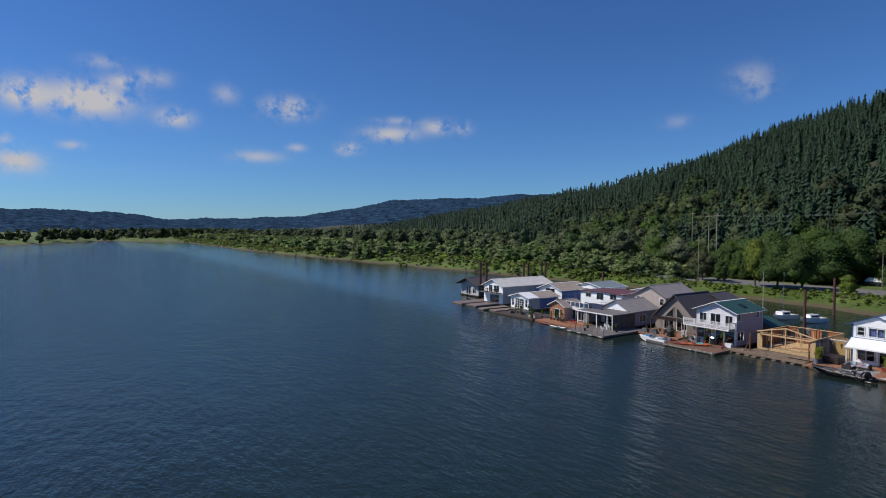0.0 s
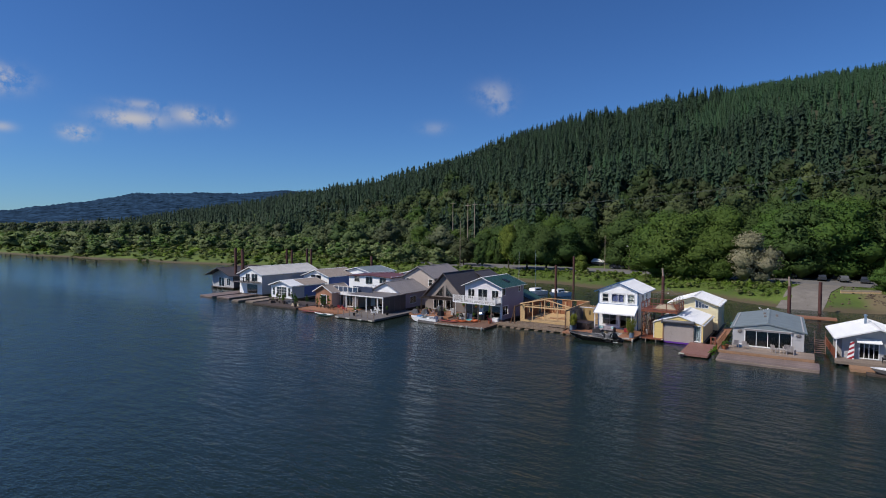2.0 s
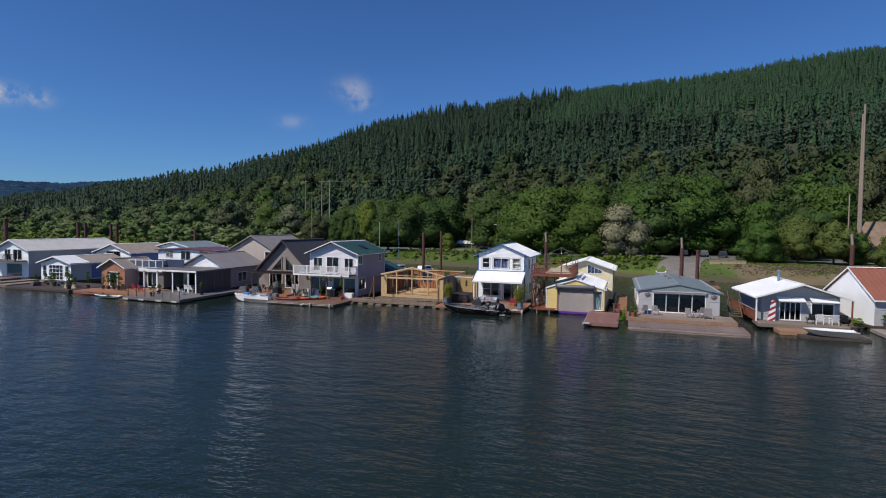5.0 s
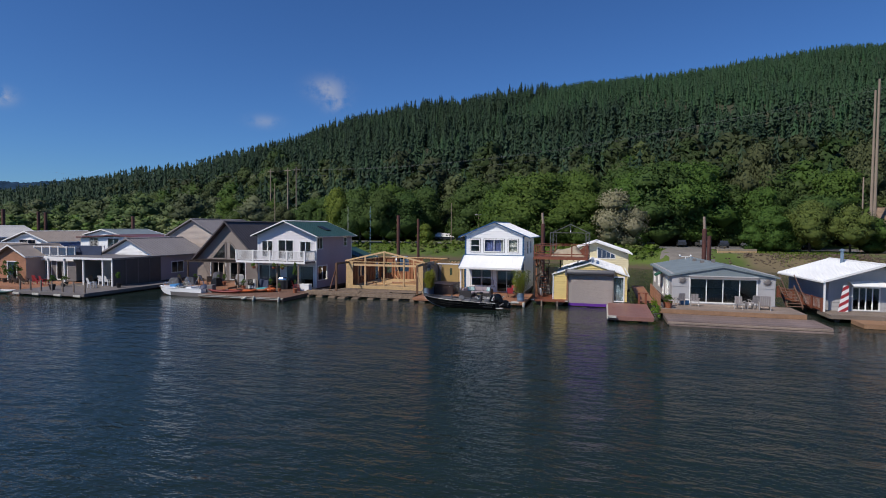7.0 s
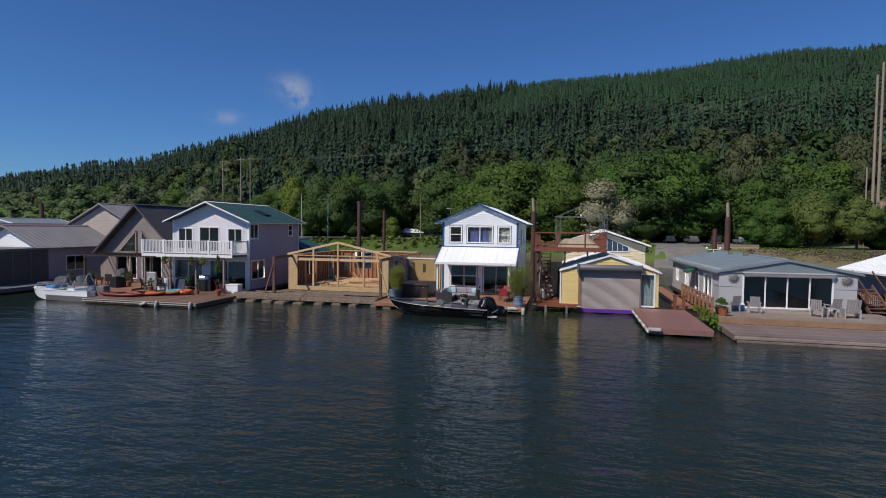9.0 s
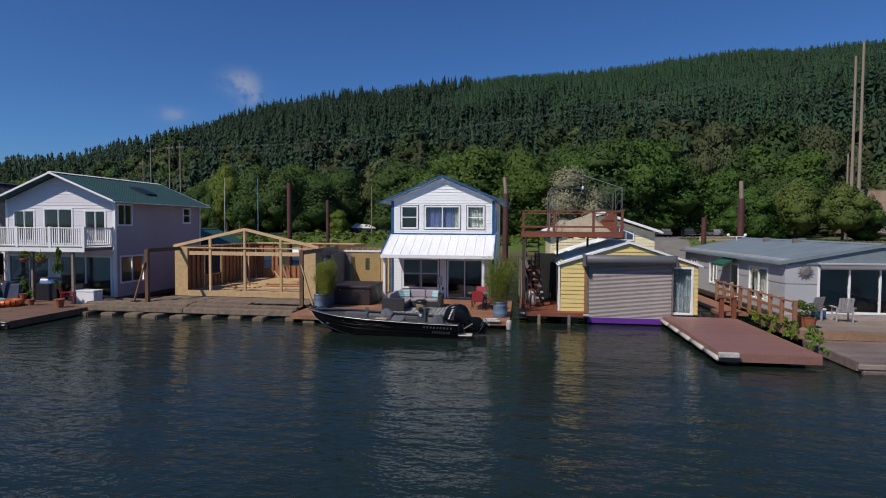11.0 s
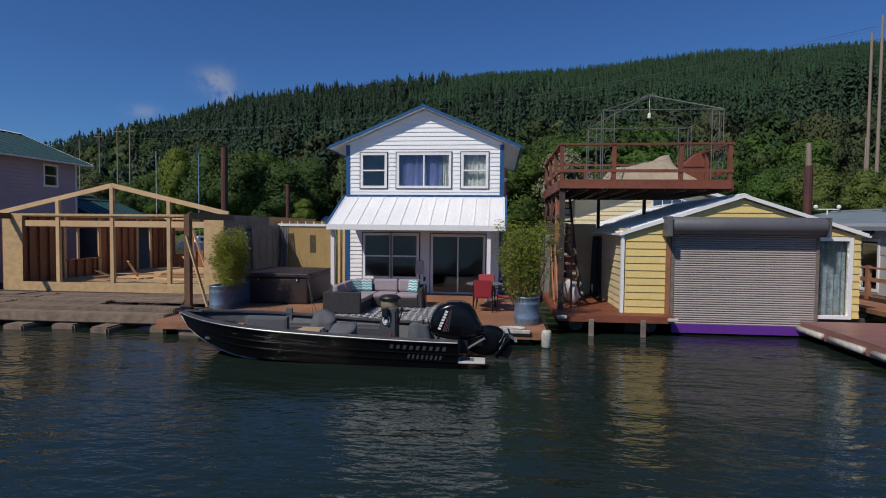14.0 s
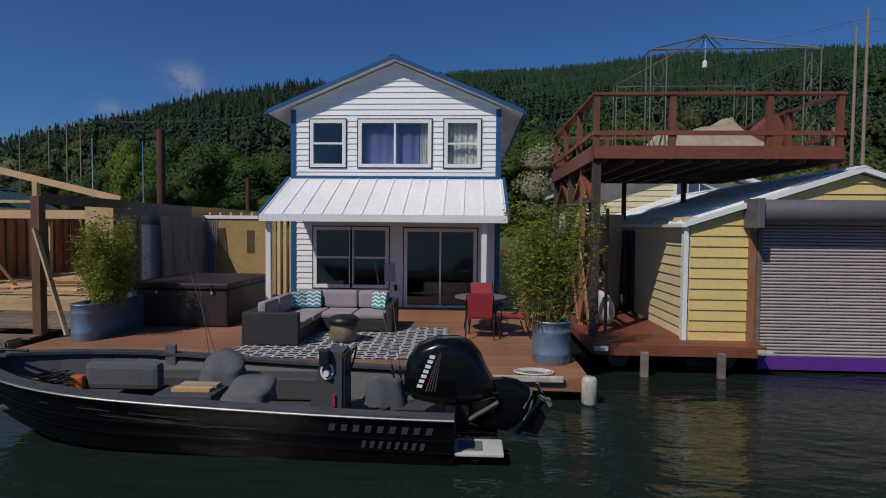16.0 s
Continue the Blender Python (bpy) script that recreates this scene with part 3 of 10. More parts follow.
def window(parent, fm, u0, u1, z0, z1, frame_mat, split="v", trim=0.07, curtain=None, name="window", glass=None):
    """A framed window in its opening, with one pane for each light. split: v two beside each other, h two above each other, n none, or a number of lights."""
    fr = bmesh.new()
    o = 0.05

    def bar(a, b, c, d, oo=o):
        slab_cells(fr, fm, [(a, b, c, d)], -0.06, oo)
    bar(u0 - trim, u0 + 0.02, z0 - trim, z1 + trim)
    bar(u1 - 0.02, u1 + trim, z0 - trim, z1 + trim)
    bar(u0 + 0.02, u1 - 0.02, z1 - 0.02, z1 + trim)
    bar(u0 + 0.02, u1 - 0.02, z0 - trim, z0 + 0.02)
    lights = []
    if split == "v":
        m = (u0 + u1) / 2
        bar(m - 0.025, m + 0.025, z0 + 0.02, z1 - 0.02, o - 0.012)
        lights = [(u0, m, z0, z1), (m, u1, z0, z1)]
    elif split == "h":
        m = (z0 + z1) / 2
        bar(u0 + 0.02, u1 - 0.02, m - 0.025, m + 0.025, o - 0.012)
        lights = [(u0, u1, z0, m), (u0, u1, m, z1)]
    elif isinstance(split, int):
        st = (u1 - u0) / split
        for i in range(split):
            lights.append((u0 + i * st, u0 + (i + 1) * st, z0, z1))
            if i:
                bar(u0 + i * st - 0.03, u0 + i * st + 0.03, z0 + 0.02, z1 - 0.02, o - 0.012)
    else:
        lights = [(u0, u1, z0, z1)]
    bmesh.ops.recalc_face_normals(fr, faces=fr.faces[:])
    win = part(name, fr, frame_mat, parent)
    for a, b, c, d in lights:
        bm = bmesh.new()
        slab_cells(bm, fm, [(a + 0.005, b - 0.005, c + 0.005, d - 0.005)], -0.012, 0.0)
        bmesh.ops.recalc_face_normals(bm, faces=bm.faces[:])
        part("pane", bm, glass or M_GLASS, win).visible_shadow = False
    if curtain:
        for a, b, *cloth in curtain:
            bm = bmesh.new()
            n = 14
            top, bot = [], []
            for i in range(n + 1):
                u = a + (b - a) * i / n
                w = 0.025 * math.sin(i * 2.3) - 0.16
                top.append(bm.verts.new(fm(u, w, z1)))
                bot.append(bm.verts.new(fm(u + 0.02 * math.sin(i), w, z0)))
            for i in range(n):
                bm.faces.new((top[i], top[i + 1], bot[i + 1], bot[i]))
            part("curtain", bm, cloth[0] if cloth else M_CURTAIN, win, "blue hanging curtain" if cloth else "pale hanging curtain")
    return win


def gable_roof(root, w, d, eave, ridge, over_s, over_f, over_b, roof_mat, edge_mat, thick=0.1, ribs=0.0, name="roof", soffit_mat=None, edge_label="", z_in=None):
    """Two sloping slabs, fascia boards, a ridge cap and standing ribs. eave: height of the roof's top face at its lower edge."""
    hw = w / 2 + over_s
    y0, y1 = -over_f, d + over_b
    roof = thing(name, 0, 0)
    roof.parent = root
    slope = math.atan2(ridge - eave, hw)
    nrm = thick / math.cos(slope)
    for s in (-1, 1):
        bm = bmesh.new()
        prism(bm, [(0, y0, ridge), (s * hw, y0, eave), (s * hw, y0, eave - nrm), (0, y0, ridge - nrm)], (0, y1 - y0, 0))
        bmesh.ops.recalc_face_normals(bm, faces=bm.faces[:])
        slope_ob = part("roof_slope", bm, roof_mat, roof)
        if ribs:
            k = int((y1 - y0) / ribs)
            bm = bmesh.new()
            prism(bm, [(0, -0.018, ridge), (s * hw, -0.018, eave), (s * hw, -0.018, eave + 0.035), (0, -0.018, ridge + 0.035)], (0, 0.036, 0))
            bmesh.ops.recalc_face_normals(bm, faces=bm.faces[:])
            rib_me = mesh_of(bm, "seam_rib")
            rib_me.materials.append(roof_mat)
            for i in range(k + 1):
                piece("seam_rib", rib_me, slope_ob, pose(0, y0 + 0.05 + i * (y1 - y0 - 0.1) / max(1, k), 0))
        for yb in (y0 - 0.035, y1 + 0.002):
            bm = bmesh.new()
            prism(bm, [(0, yb, ridge + 0.03), (s * (hw + 0.02), yb, eave + 0.03), (s * (hw + 0.02), yb, eave - nrm - 0.01), (0, yb, ridge - nrm - 0.01)], (0, 0.033, 0))
            bmesh.ops.recalc_face_normals(bm, faces=bm.faces[:])
            part("bargeboard", bm, edge_mat, roof, edge_label)
        bm = bmesh.new()
        a, b = sorted((s * hw, s * (hw + 0.09)))
        box(bm, a, b, y0, y1, eave - nrm - 0.02, eave - 0.02)
        part("gutter", bm, edge_mat, roof)
    bm = bmesh.new()
    prism(bm, [(-0.16, y0 - 0.04, ridge - 0.045 + 0.03), (0, y0 - 0.04, ridge + 0.055), (0.16, y0 - 0.04, ridge - 0.015), (0, y0 - 0.04, ridge + 0.02)], (0, y1 - y0 + 0.08, 0))
    bmesh.ops.recalc_face_normals(bm, faces=bm.faces[:])
    part("ridge_cap", bm, edge_mat if ribs else roof_mat, roof)
    return roof


def shell(root, w, d, floor, wall_top, ridge, eave, over_s, walls, course=0.2, trim_mat=None, pieces=False, thick=0.12, corner=0.1, drop=0.2):
    """Four walls with openings through them. walls: side -> (siding material, list of openings). The front and back rise into the gable."""
    hw = w / 2 + over_s
    k = (ridge - eave) / hw
    out = {}
    for side in ("front", "right", "left", "back"):
        material, holes = walls.get(side, walls["other"])
        fm = face_frame(side, w, d)
        if side in ("front", "back"):
            x0, x1, top = -w / 2, w / 2, ridge - drop
            gable = [(k, 1, ridge - drop), (-k, 1, ridge - drop)]
        else:
            x0, x1, top = 0.0, d, wall_top
            gable = None
            if side == "left":
                holes = [(d - b, d - a, c, e) for a, b, c, e in holes]
        bm = bmesh.new()
        slab_cells(bm, fm, cells(x0, x1, floor, top, holes), -thick, -0.002, gable)
        bmesh.ops.recalc_face_normals(bm, faces=bm.faces[:])
        wall = part("wall", bm, material, root)
        boards = lap_boards(fm, x0, x1, floor, top, course, holes, gable, single=bool(pieces and side in pieces))
        if pieces and side in pieces:
            for b in boards:
                part("siding_board", b, material, wall)
        else:
            join = bmesh.new()
            for b in boards:
                me = mesh_of(b, "tmp")
                join.from_mesh(me)
                bpy.data.meshes.remove(me)
            part("siding", join, material, wall)
        out[side] = (wall, fm)
    if trim_mat:
        for sx in (-1, 1):
            for y in (-0.04, d - corner + 0.04):
                bm = bmesh.new()
                a, b = sorted((sx * (w / 2 + 0.04), sx * (w / 2 - corner)))
                box(bm, a, b, y, y + corner, floor, wall_top - 0.02)
                part("corner_trim", bm, trim_mat, root)
    bm = bmesh.new()
    box(bm, -w / 2 + 0.15, w / 2 - 0.15, 0.15, d - 0.15, floor - 0.1, floor + 0.02)
    part("floor_slab", bm, M_DARKIN, root)
    return out


def plank_deck(name, x0, x1, y0, y1, z, material, along="x", plank=0.14, drop=0.28, rz=0.0, label="", category="dock", limit=300, skirt=None, wob=0.0):
    """A float: frame and skirt below, planks above, each a piece of its own."""
    root = thing(name, (x0 + x1) / 2, (y0 + y1) / 2, 0, rz, label, category)
    lx, ly = (x1 - x0) / 2, (y1 - y0) / 2
    bm = bmesh.new()
    for s in (-1, 1):
        box(bm, -lx, lx, s * ly - 0.04, s * ly + 0.04, z - drop, z - 0.035)
        box(bm, s * lx - 0.04, s * lx + 0.04, -ly + 0.04, ly - 0.04, z - drop, z - 0.035)
    part("rim_joist", bm, skirt or material, root)
    n = max(2, int(2 * lx / 1.8))
    for i in range(n):
        bm = bmesh.new()
        x = -lx + 0.5 + i * (2 * lx - 1.0) / (n - 1)
        tube(bm, (x, -ly + 0.35, z - drop - 0.1), (x, ly - 0.35, z - drop - 0.1), 0.2, n=8)
        part("float_log", bm, M_DARKWOOD, root)
    span = ly if along == "x" else lx
    n = max(1, round(2 * span / plank))
    if n > limit:
        n = limit
    st = 2 * span / n
    bm = bmesh.new()
    if along == "x":
        box(bm, -lx - 0.03, lx + 0.03, -st / 2 + 0.004, st / 2 - 0.004, -0.033, 0)
    else:
        box(bm, -st / 2 + 0.004, st / 2 - 0.004, -ly - 0.03, ly + 0.03, -0.033, 0)
    me = mesh_of(bm, "plank")
    me.materials.append(material)
    for i in range(n):
        c = -span + st * (i + 0.5)
        dz = random.uniform(-wob, wob)
        piece("plank", me, root, pose(0, c, z + dz) if along == "x" else pose(c, 0, z + dz))
    return root


# ---- land and water ----
RIDGE_X = (-1500, -1000, -785, -595, -400, -319, -253, -209, -136, -61, -11, 64, 122, 171, 222, 264, 339, 600, 1000, 2000)
RIDGE_Z = (30, 46, 52, 58, 78, 86, 105, 118, 128, 142, 154, 155, 162, 167, 173, 171, 177, 168, 158, 95)
SHORE_X = (-3000, -830, -774, -394, -250, -170, -56, -30, -6, 8, 14, 20, 38, 60, 200, 3000)
SHORE_Y = (-40, -40, 30, 33, 44, 52, 58, 57, 53, 48, 43, 38, 44, 42, 34, 32)
FAR_X = (-3000, -860, -800, -665, -400, -200, 3000)
FAR_Y = (-45, -50, -78, -150, -260, -300, -300)


def smooth(u):
    u = np.clip(u, 0, 1)
    return u * u * (3 - 2 * u)


def land(x, y):
    """Height of the ground."""
    x, y = np.asarray(x, float), np.asarray(y, float)
    shore = np.interp(x, SHORE_X, SHORE_Y) + 1.6 * np.sin(x * 0.11) + 0.9 * np.sin(x * 0.37)
    far = np.interp(x, FAR_X, FAR_Y) + 2 * np.sin(x * 0.05)
    u = y - shore
    steep = np.interp(x, (-180, -90), (0.0, 1.0))
    slow = 3.0 * smooth(u / 19.0) + 0.55 * smooth(u / 3.0)
    near = 0.5 * smooth(u / 4.0) + 2.0 * smooth((u - 2.5) / 8.5)
    bank = np.where(u < 0, np.maximum(-2.5, u * 0.18), slow * (1 - steep) + near * steep)
    v = far - y
    south = np.where(v < 0, -2.5, 3.5 * smooth(v / 30.0))
    z = np.maximum(bank, south)
    foot = np.interp(x, (-1500, -700, -400, -150, 0, 60, 300), (560, 330, 230, 140, 100, 84, 80))
    crest = np.interp(x, (-1500, -700, -253, -136, -11, 1000), (900, 620, 520, 540, 580, 580))
    s = np.clip((y - foot) / (crest - foot), 0, 1.0)
    rise = np.interp(x, RIDGE_X, RIDGE_Z) * (0.75 * s ** 1.1 + 0.25 * smooth(s))
    fall = np.clip((y - crest) / 500.0, 0, 1)
    rise = rise * (1 - 0.6 * smooth(fall))
    bumps = 4.0 * np.sin(x * 0.021 + 1.0) * np.sin(y * 0.017) + 2.5 * np.sin(x * 0.05 + y * 0.043)
    return z + rise + bumps * smooth(s * 3) * (1 - 0.6 * s)


def axis(marks):
    out = []
    for a, b, st in marks:
        out += list(np.arange(a, b, st))
    return np.array(out + [marks[-1][1]], float)


gx = axis([(-4400, -1200, 200), (-1200, -300, 30), (-300, -100, 12), (-100, 100, 3), (100, 400, 15), (400, 1200, 50), (1200, 4400, 200)])
gy = axis([(-3000, -400, 150), (-400, 20, 15), (20, 100, 2.5), (100, 250, 10), (250, 900, 25), (900, 4400, 200)])
X, Y = np.meshgrid(gx, gy)
Z = land(X, Y)


def grid_mesh(name, X, Y, Z):
    ny, nx = X.shape
    me = bpy.data.meshes.new(name)
    co = np.stack([X, Y, Z], -1).reshape(-1, 3)
    i = np.arange(ny * nx).reshape(ny, nx)
    q = np.stack([i[:-1, :-1], i[:-1, 1:], i[1:, 1:], i[1:, :-1]], -1).reshape(-1, 4)
    fill_mesh(me, co, q)
    me.polygons.foreach_set("use_smooth", np.ones(len(q), bool))
    return me


def fill_mesh(me, co, faces):
    faces = np.asarray(faces, np.int32)
    n, k = faces.shape
    me.vertices.add(len(co))
    me.vertices.foreach_set("co", np.asarray(co, np.float32).ravel())
    me.loops.add(n * k)
    me.loops.foreach_set("vertex_index", faces.ravel())
    me.polygons.add(n)
    me.polygons.foreach_set("loop_start", np.arange(0, n * k, k, dtype=np.int32))
    me.update(calc_edges=True)
    return me


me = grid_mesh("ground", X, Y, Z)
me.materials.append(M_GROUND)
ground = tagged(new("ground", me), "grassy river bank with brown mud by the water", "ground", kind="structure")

me = bpy.data.meshes.new("water")
fill_mesh(me, [(-4400, -3000, 0), (4400, -3000, 0), (4400, 400, 0), (-4400, 400, 0)], [(0, 1, 2, 3)])
me.materials.append(M_WATER)
water = tagged(new("water", me), "dark blue-green river water with wind ripples", "river", kind="structure")

rng = np.random.default_rng(2)

# far wooded hills beyond the bend, with distance haze put into their colour
fa = np.radians(np.arange(30, 112, 0.12))
crest_a = np.radians((30, 48, 54, 58, 62, 67, 72, 78, 82.5, 87.5, 95, 112))
crest_e = np.array((3.4, 3.35, 2.95, 2.9, 2.65, 1.6, 0.95, 0.78, 0.66, 1.3, 1.45, 1.4))
rows_y = []
for r, k in ((2300, 0.0), (2600, 0.45), (2900, 0.8), (3200, 1.0), (3600, 0.7)):
    e = np.interp(fa, crest_a, crest_e)
    zz = k * 3200 * np.tan(np.radians(e)) + (3 * np.sin(fa * 60) + 2 * np.sin(fa * 140 + r) + rng.uniform(0, 5, len(fa))) * k + 22 * k + 2
    rows_y.append(np.stack([30 - r * np.sin(fa), -87 + r * np.cos(fa), zz], -1))
R = np.array(rows_y)
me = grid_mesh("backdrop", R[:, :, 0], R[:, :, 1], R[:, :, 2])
me.materials.append(M_HAZEHILL)
tagged(new("backdrop", me), "distant wooded hills beyond the river bend, coloured with blue haze", "hills", kind="structure")


# ---- woods ----
rng = np.random.default_rng(5)


def unit(v):
    return v / np.maximum(np.linalg.norm(v, axis=1), 1e-6)[:, None]


def conifer_template(seed, tiers=9, boughs=8):
    """A fir of height 1: whorls of drooping boughs in uneven tiers round a dark inner cone."""
    r = np.random.default_rng(seed)
    co, fa, no = [], [], []
    girth = r.uniform(0.85, 1.15)
    lean = r.normal(0, 0.012, 2)
    for k in range(6):
        a = k * 1.0472
        co.append((0.1 * girth * math.cos(a), 0.1 * girth * math.sin(a), 0.02))
        no.append((math.cos(a), math.sin(a), 0.3))
    co.append((lean[0], lean[1], 0.99))
    no.append((0, 0, 1))
    for k in range(6):
        fa.append((k, (k + 1) % 6, 6))
    for i in range(tiers):
        f = ((i + 0.5) / tiers) ** 0.9
        n = max(4, round(boughs * (1 - 0.5 * f)))
        turn = r.uniform(0, 6.28)
        rad = girth * (0.185 * (1 - f) ** 0.62 + 0.01)
        for j in range(n):
            zc = 0.07 + 0.9 * f + r.normal(0, 0.03)
            a = turn + 6.283 * (j + r.uniform(-0.3, 0.3)) / n
            q = rad * r.uniform(0.5, 1.3)
            w = 3.3 / n * r.uniform(0.75, 1.15)
            drop = r.uniform(0.015, 0.05) + 0.03 * (1 - f)
            base = len(co)
            cx, cy = lean[0] * f, lean[1] * f
            co.append((cx, cy, zc + 0.06 + 0.035 * (1 - f)))
            co.append((cx + 0.62 * q * math.cos(a - w), cy + 0.62 * q * math.sin(a - w), zc - 0.2 * drop))
            co.append((cx + q * math.cos(a), cy + q * math.sin(a), zc - drop))
            co.append((cx + 0.62 * q * math.cos(a + w), cy + 0.62 * q * math.sin(a + w), zc - 0.2 * drop))
            fa += [(base, base + 1, base + 2), (base, base + 2, base + 3)]
            out = (math.cos(a), math.sin(a), 0.75)
            no += [(0.4 * out[0], 0.4 * out[1], 1.0), out, out, out]
    no = np.array(no, float)
    return np.array(co), np.array(fa), unit(no + r.normal(0, 0.12, no.shape))


def leafy_template(seed, blobs, leaves, size, tall=1.0, wide=0.42, low=0.22, fill=0.25, tri=False):
    """A broadleaf crown of height 1 in single leaf clumps lying over several uneven masses."""
    r = np.random.default_rng(seed)
    cs = []
    for i in range(blobs):
        a, h = r.uniform(0, 6.28), r.uniform(low + 0.1, 0.86)
        spread = wide * math.sin(min(1.0, (h - low) / (1.0 - low) + 0.12) * math.pi) ** 0.7
        q = spread * r.uniform(0.15, 0.75)
        cs.append((q * math.cos(a), q * math.sin(a), h, r.uniform(0.17, 0.27) * (1.15 - 0.4 * h) if tri else r.uniform(0.11, 0.2)))
    cs.append((0, 0, 0.84, 0.14))
    cs.append((0, 0, 0.55, 0.3 if tri else 0.24))
    cs = np.array(cs)
    wts = cs[:, 3] ** 2
    pick = r.choice(len(cs), leaves, p=wts / wts.sum())
    d = r.normal(size=(leaves, 3))
    d /= np.linalg.norm(d, axis=1)[:, None]
    d[:, 2] = np.where(d[:, 2] < -0.3, -d[:, 2] * 0.6, d[:, 2])
    shell_r = cs[pick, 3] * (1 - fill * r.uniform(0, 1, leaves) ** 2)
    c = cs[pick, :3] + d * shell_r[:, None] * np.array((1, 1, 0.85))
    nrm = d + r.normal(0, 0.55, (leaves, 3))
    nrm /= np.linalg.norm(nrm, axis=1)[:, None]
    up = r.normal(size=(leaves, 3))
    s = np.cross(nrm, up)
    s /= np.linalg.norm(s, axis=1)[:, None]
    t = np.cross(nrm, s)
    k = size * (1.15 if tri else 1.0) * r.uniform(0.55, 1.25, leaves)[:, None]
    q = np.stack([c - s * k, c - t * k * 0.7 + s * k * 0.1, c + s * k * 0.9, c + t * k * 0.75], 1)
    if tri:
        q = np.stack([c - s * k, c + s * k, c + t * k * 1.35], 1)
        core, core_f, core_n = [], [], []
        axes = np.array(((1, 0, 0), (0, 1, 0), (-1, 0, 0), (0, -1, 0), (0, 0, 1), (0, 0, -1)), float)
        octa = ((0, 1, 4), (1, 2, 4), (2, 3, 4), (3, 0, 4), (1, 0, 5), (2, 1, 5), (3, 2, 5), (0, 3, 5))
        for bx_, by_, bz_, br in cs:
            k0 = len(core) + leaves * 3
            for ax in axes:
                core.append((bx_ + ax[0] * br * 0.82, by_ + ax[1] * br * 0.82, max(bz_ + ax[2] * br * 0.7, 0.0)))
                core_n.append(ax + 0.4 * np.array((bx_, by_, bz_ - 0.4)))
            core_f += [(k0 + a_, k0 + b_, k0 + c_) for a_, b_, c_ in octa]
        soft = unit(0.8 * d + 0.6 * unit(c - np.array((0, 0, 0.4))) + r.normal(0, 0.25, (leaves, 3)))
        return (np.concatenate([q.reshape(-1, 3), core]), np.concatenate([np.arange(leaves * 3).reshape(-1, 3), core_f]),
                np.concatenate([np.repeat(soft, 3, 0), unit(np.array(core_n))]))
    co = q.reshape(-1, 3)
    fa = np.arange(leaves * 4).reshape(-1, 4)
    return co, fa


def scatter_mesh(name, templates, spots, material, lean=0.0):
    """One mesh of many trees. spots: x, y, z, height, width factor."""
    cos, fas, nos, tones, base = [], [], [], [], 0
    for x, y, z, hgt, wid in spots:
        co, fa, no = templates[rng.integers(len(templates))]
        a = rng.uniform(0, 6.28)
        c, s = math.cos(a), math.sin(a)
        p = np.empty_like(co)
        p[:, 0] = (co[:, 0] * c - co[:, 1] * s) * hgt * wid + x
        p[:, 1] = (co[:, 0] * s + co[:, 1] * c) * hgt * wid + y
        p[:, 2] = co[:, 2] * hgt + z
        cos.append(p)
        fas.append(fa + base)
        nos.append(np.stack([no[:, 0] * c - no[:, 1] * s, no[:, 0] * s + no[:, 1] * c, no[:, 2]], -1))
        tones.append(np.full(len(fa), rng.uniform(0, 1), np.float32))
        base += len(co)
    me = bpy.data.meshes.new(name)
    fill_mesh(me, np.concatenate(cos), np.concatenate(fas))
    me.attributes.new("tone", "FLOAT", "FACE").data.foreach_set("value", np.concatenate(tones))
    set_normals(me, np.concatenate(nos))
    me.materials.append(material)
    return new(name, me)


def set_normals(me, no):
    """Soft shading over a crown: leaves take the direction of the mass that they belong to."""
    me.polygons.foreach_set("use_smooth", np.ones(len(me.polygons), bool))
    me.attributes.new("custom_normal", "FLOAT_VECTOR", "POINT").data.foreach_set("vector", np.asarray(no, np.float32).ravel())


def scatter(n, x0, x1, y0, y1, keep, hmin, hmax, wmin=0.85, wmax=1.2, sink=0.5, skew=1.0):
    xs, ys = rng.uniform(x0, x1, n), rng.uniform(y0, y1, n)
    ok = keep(xs, ys)
    xs, ys = xs[ok], ys[ok]
    return np.stack([xs, ys, land(xs, ys) - sink, hmin + (hmax - hmin) * rng.uniform(0, 1, len(xs)) ** skew, rng.uniform(wmin, wmax, len(xs))], -1)


FIRS = [conifer_template(s, 10, 8) for s in range(9)]
YOUNGFIRS = [conifer_template(s, 5, 5) for s in range(10, 18)]
FARFIRS = [conifer_template(s, 4, 5) for s in range(20, 25)]
LEAFY = [leafy_template(40 + s, 15, 860, 0.033, wide=0.46, low=0.02, tri=True) for s in range(7)]
LEAFY_FAR = [leafy_template(50 + s, 13, 260, 0.053, wide=0.44, low=0.05, tri=True) for s in range(7)]
BUSHES = [leafy_template(60 + s, 5, 64, 0.11, wide=0.6, low=0.02, tri=True) for s in range(6)]


def hillside(x, y):
    foot = np.interp(x, (-1500, -700, -400, -150, 0, 60, 300), (560, 330, 230, 140, 100, 84, 80))
    return y - foot


def wood_patch(x, y):
    return np.sin(x * 0.031 + 1.3) + np.sin(y * 0.045 + x * 0.012) + 0.6 * np.sin(x * 0.09 - y * 0.07)


def plantation(x, y):
    return (x > -150 + 0.2 * y) & (hillside(x, y) > 215 + 45 * wood_patch(x, y))


def broad_zone(x, y):
    """Up to where the broadleaf trees climb the slope."""
    return np.interp(x, (-330, -150, 0, 150, 360), (45, 50, 55, 100, 130)) + 30 * wood_patch(x, y)


def road_y(x):
    return np.interp(x, (-140, -80, -50, -26, 0, 12, 28, 60, 130), (92, 77.5, 77.5, 79, 76, 73, 73.5, 72, 68))


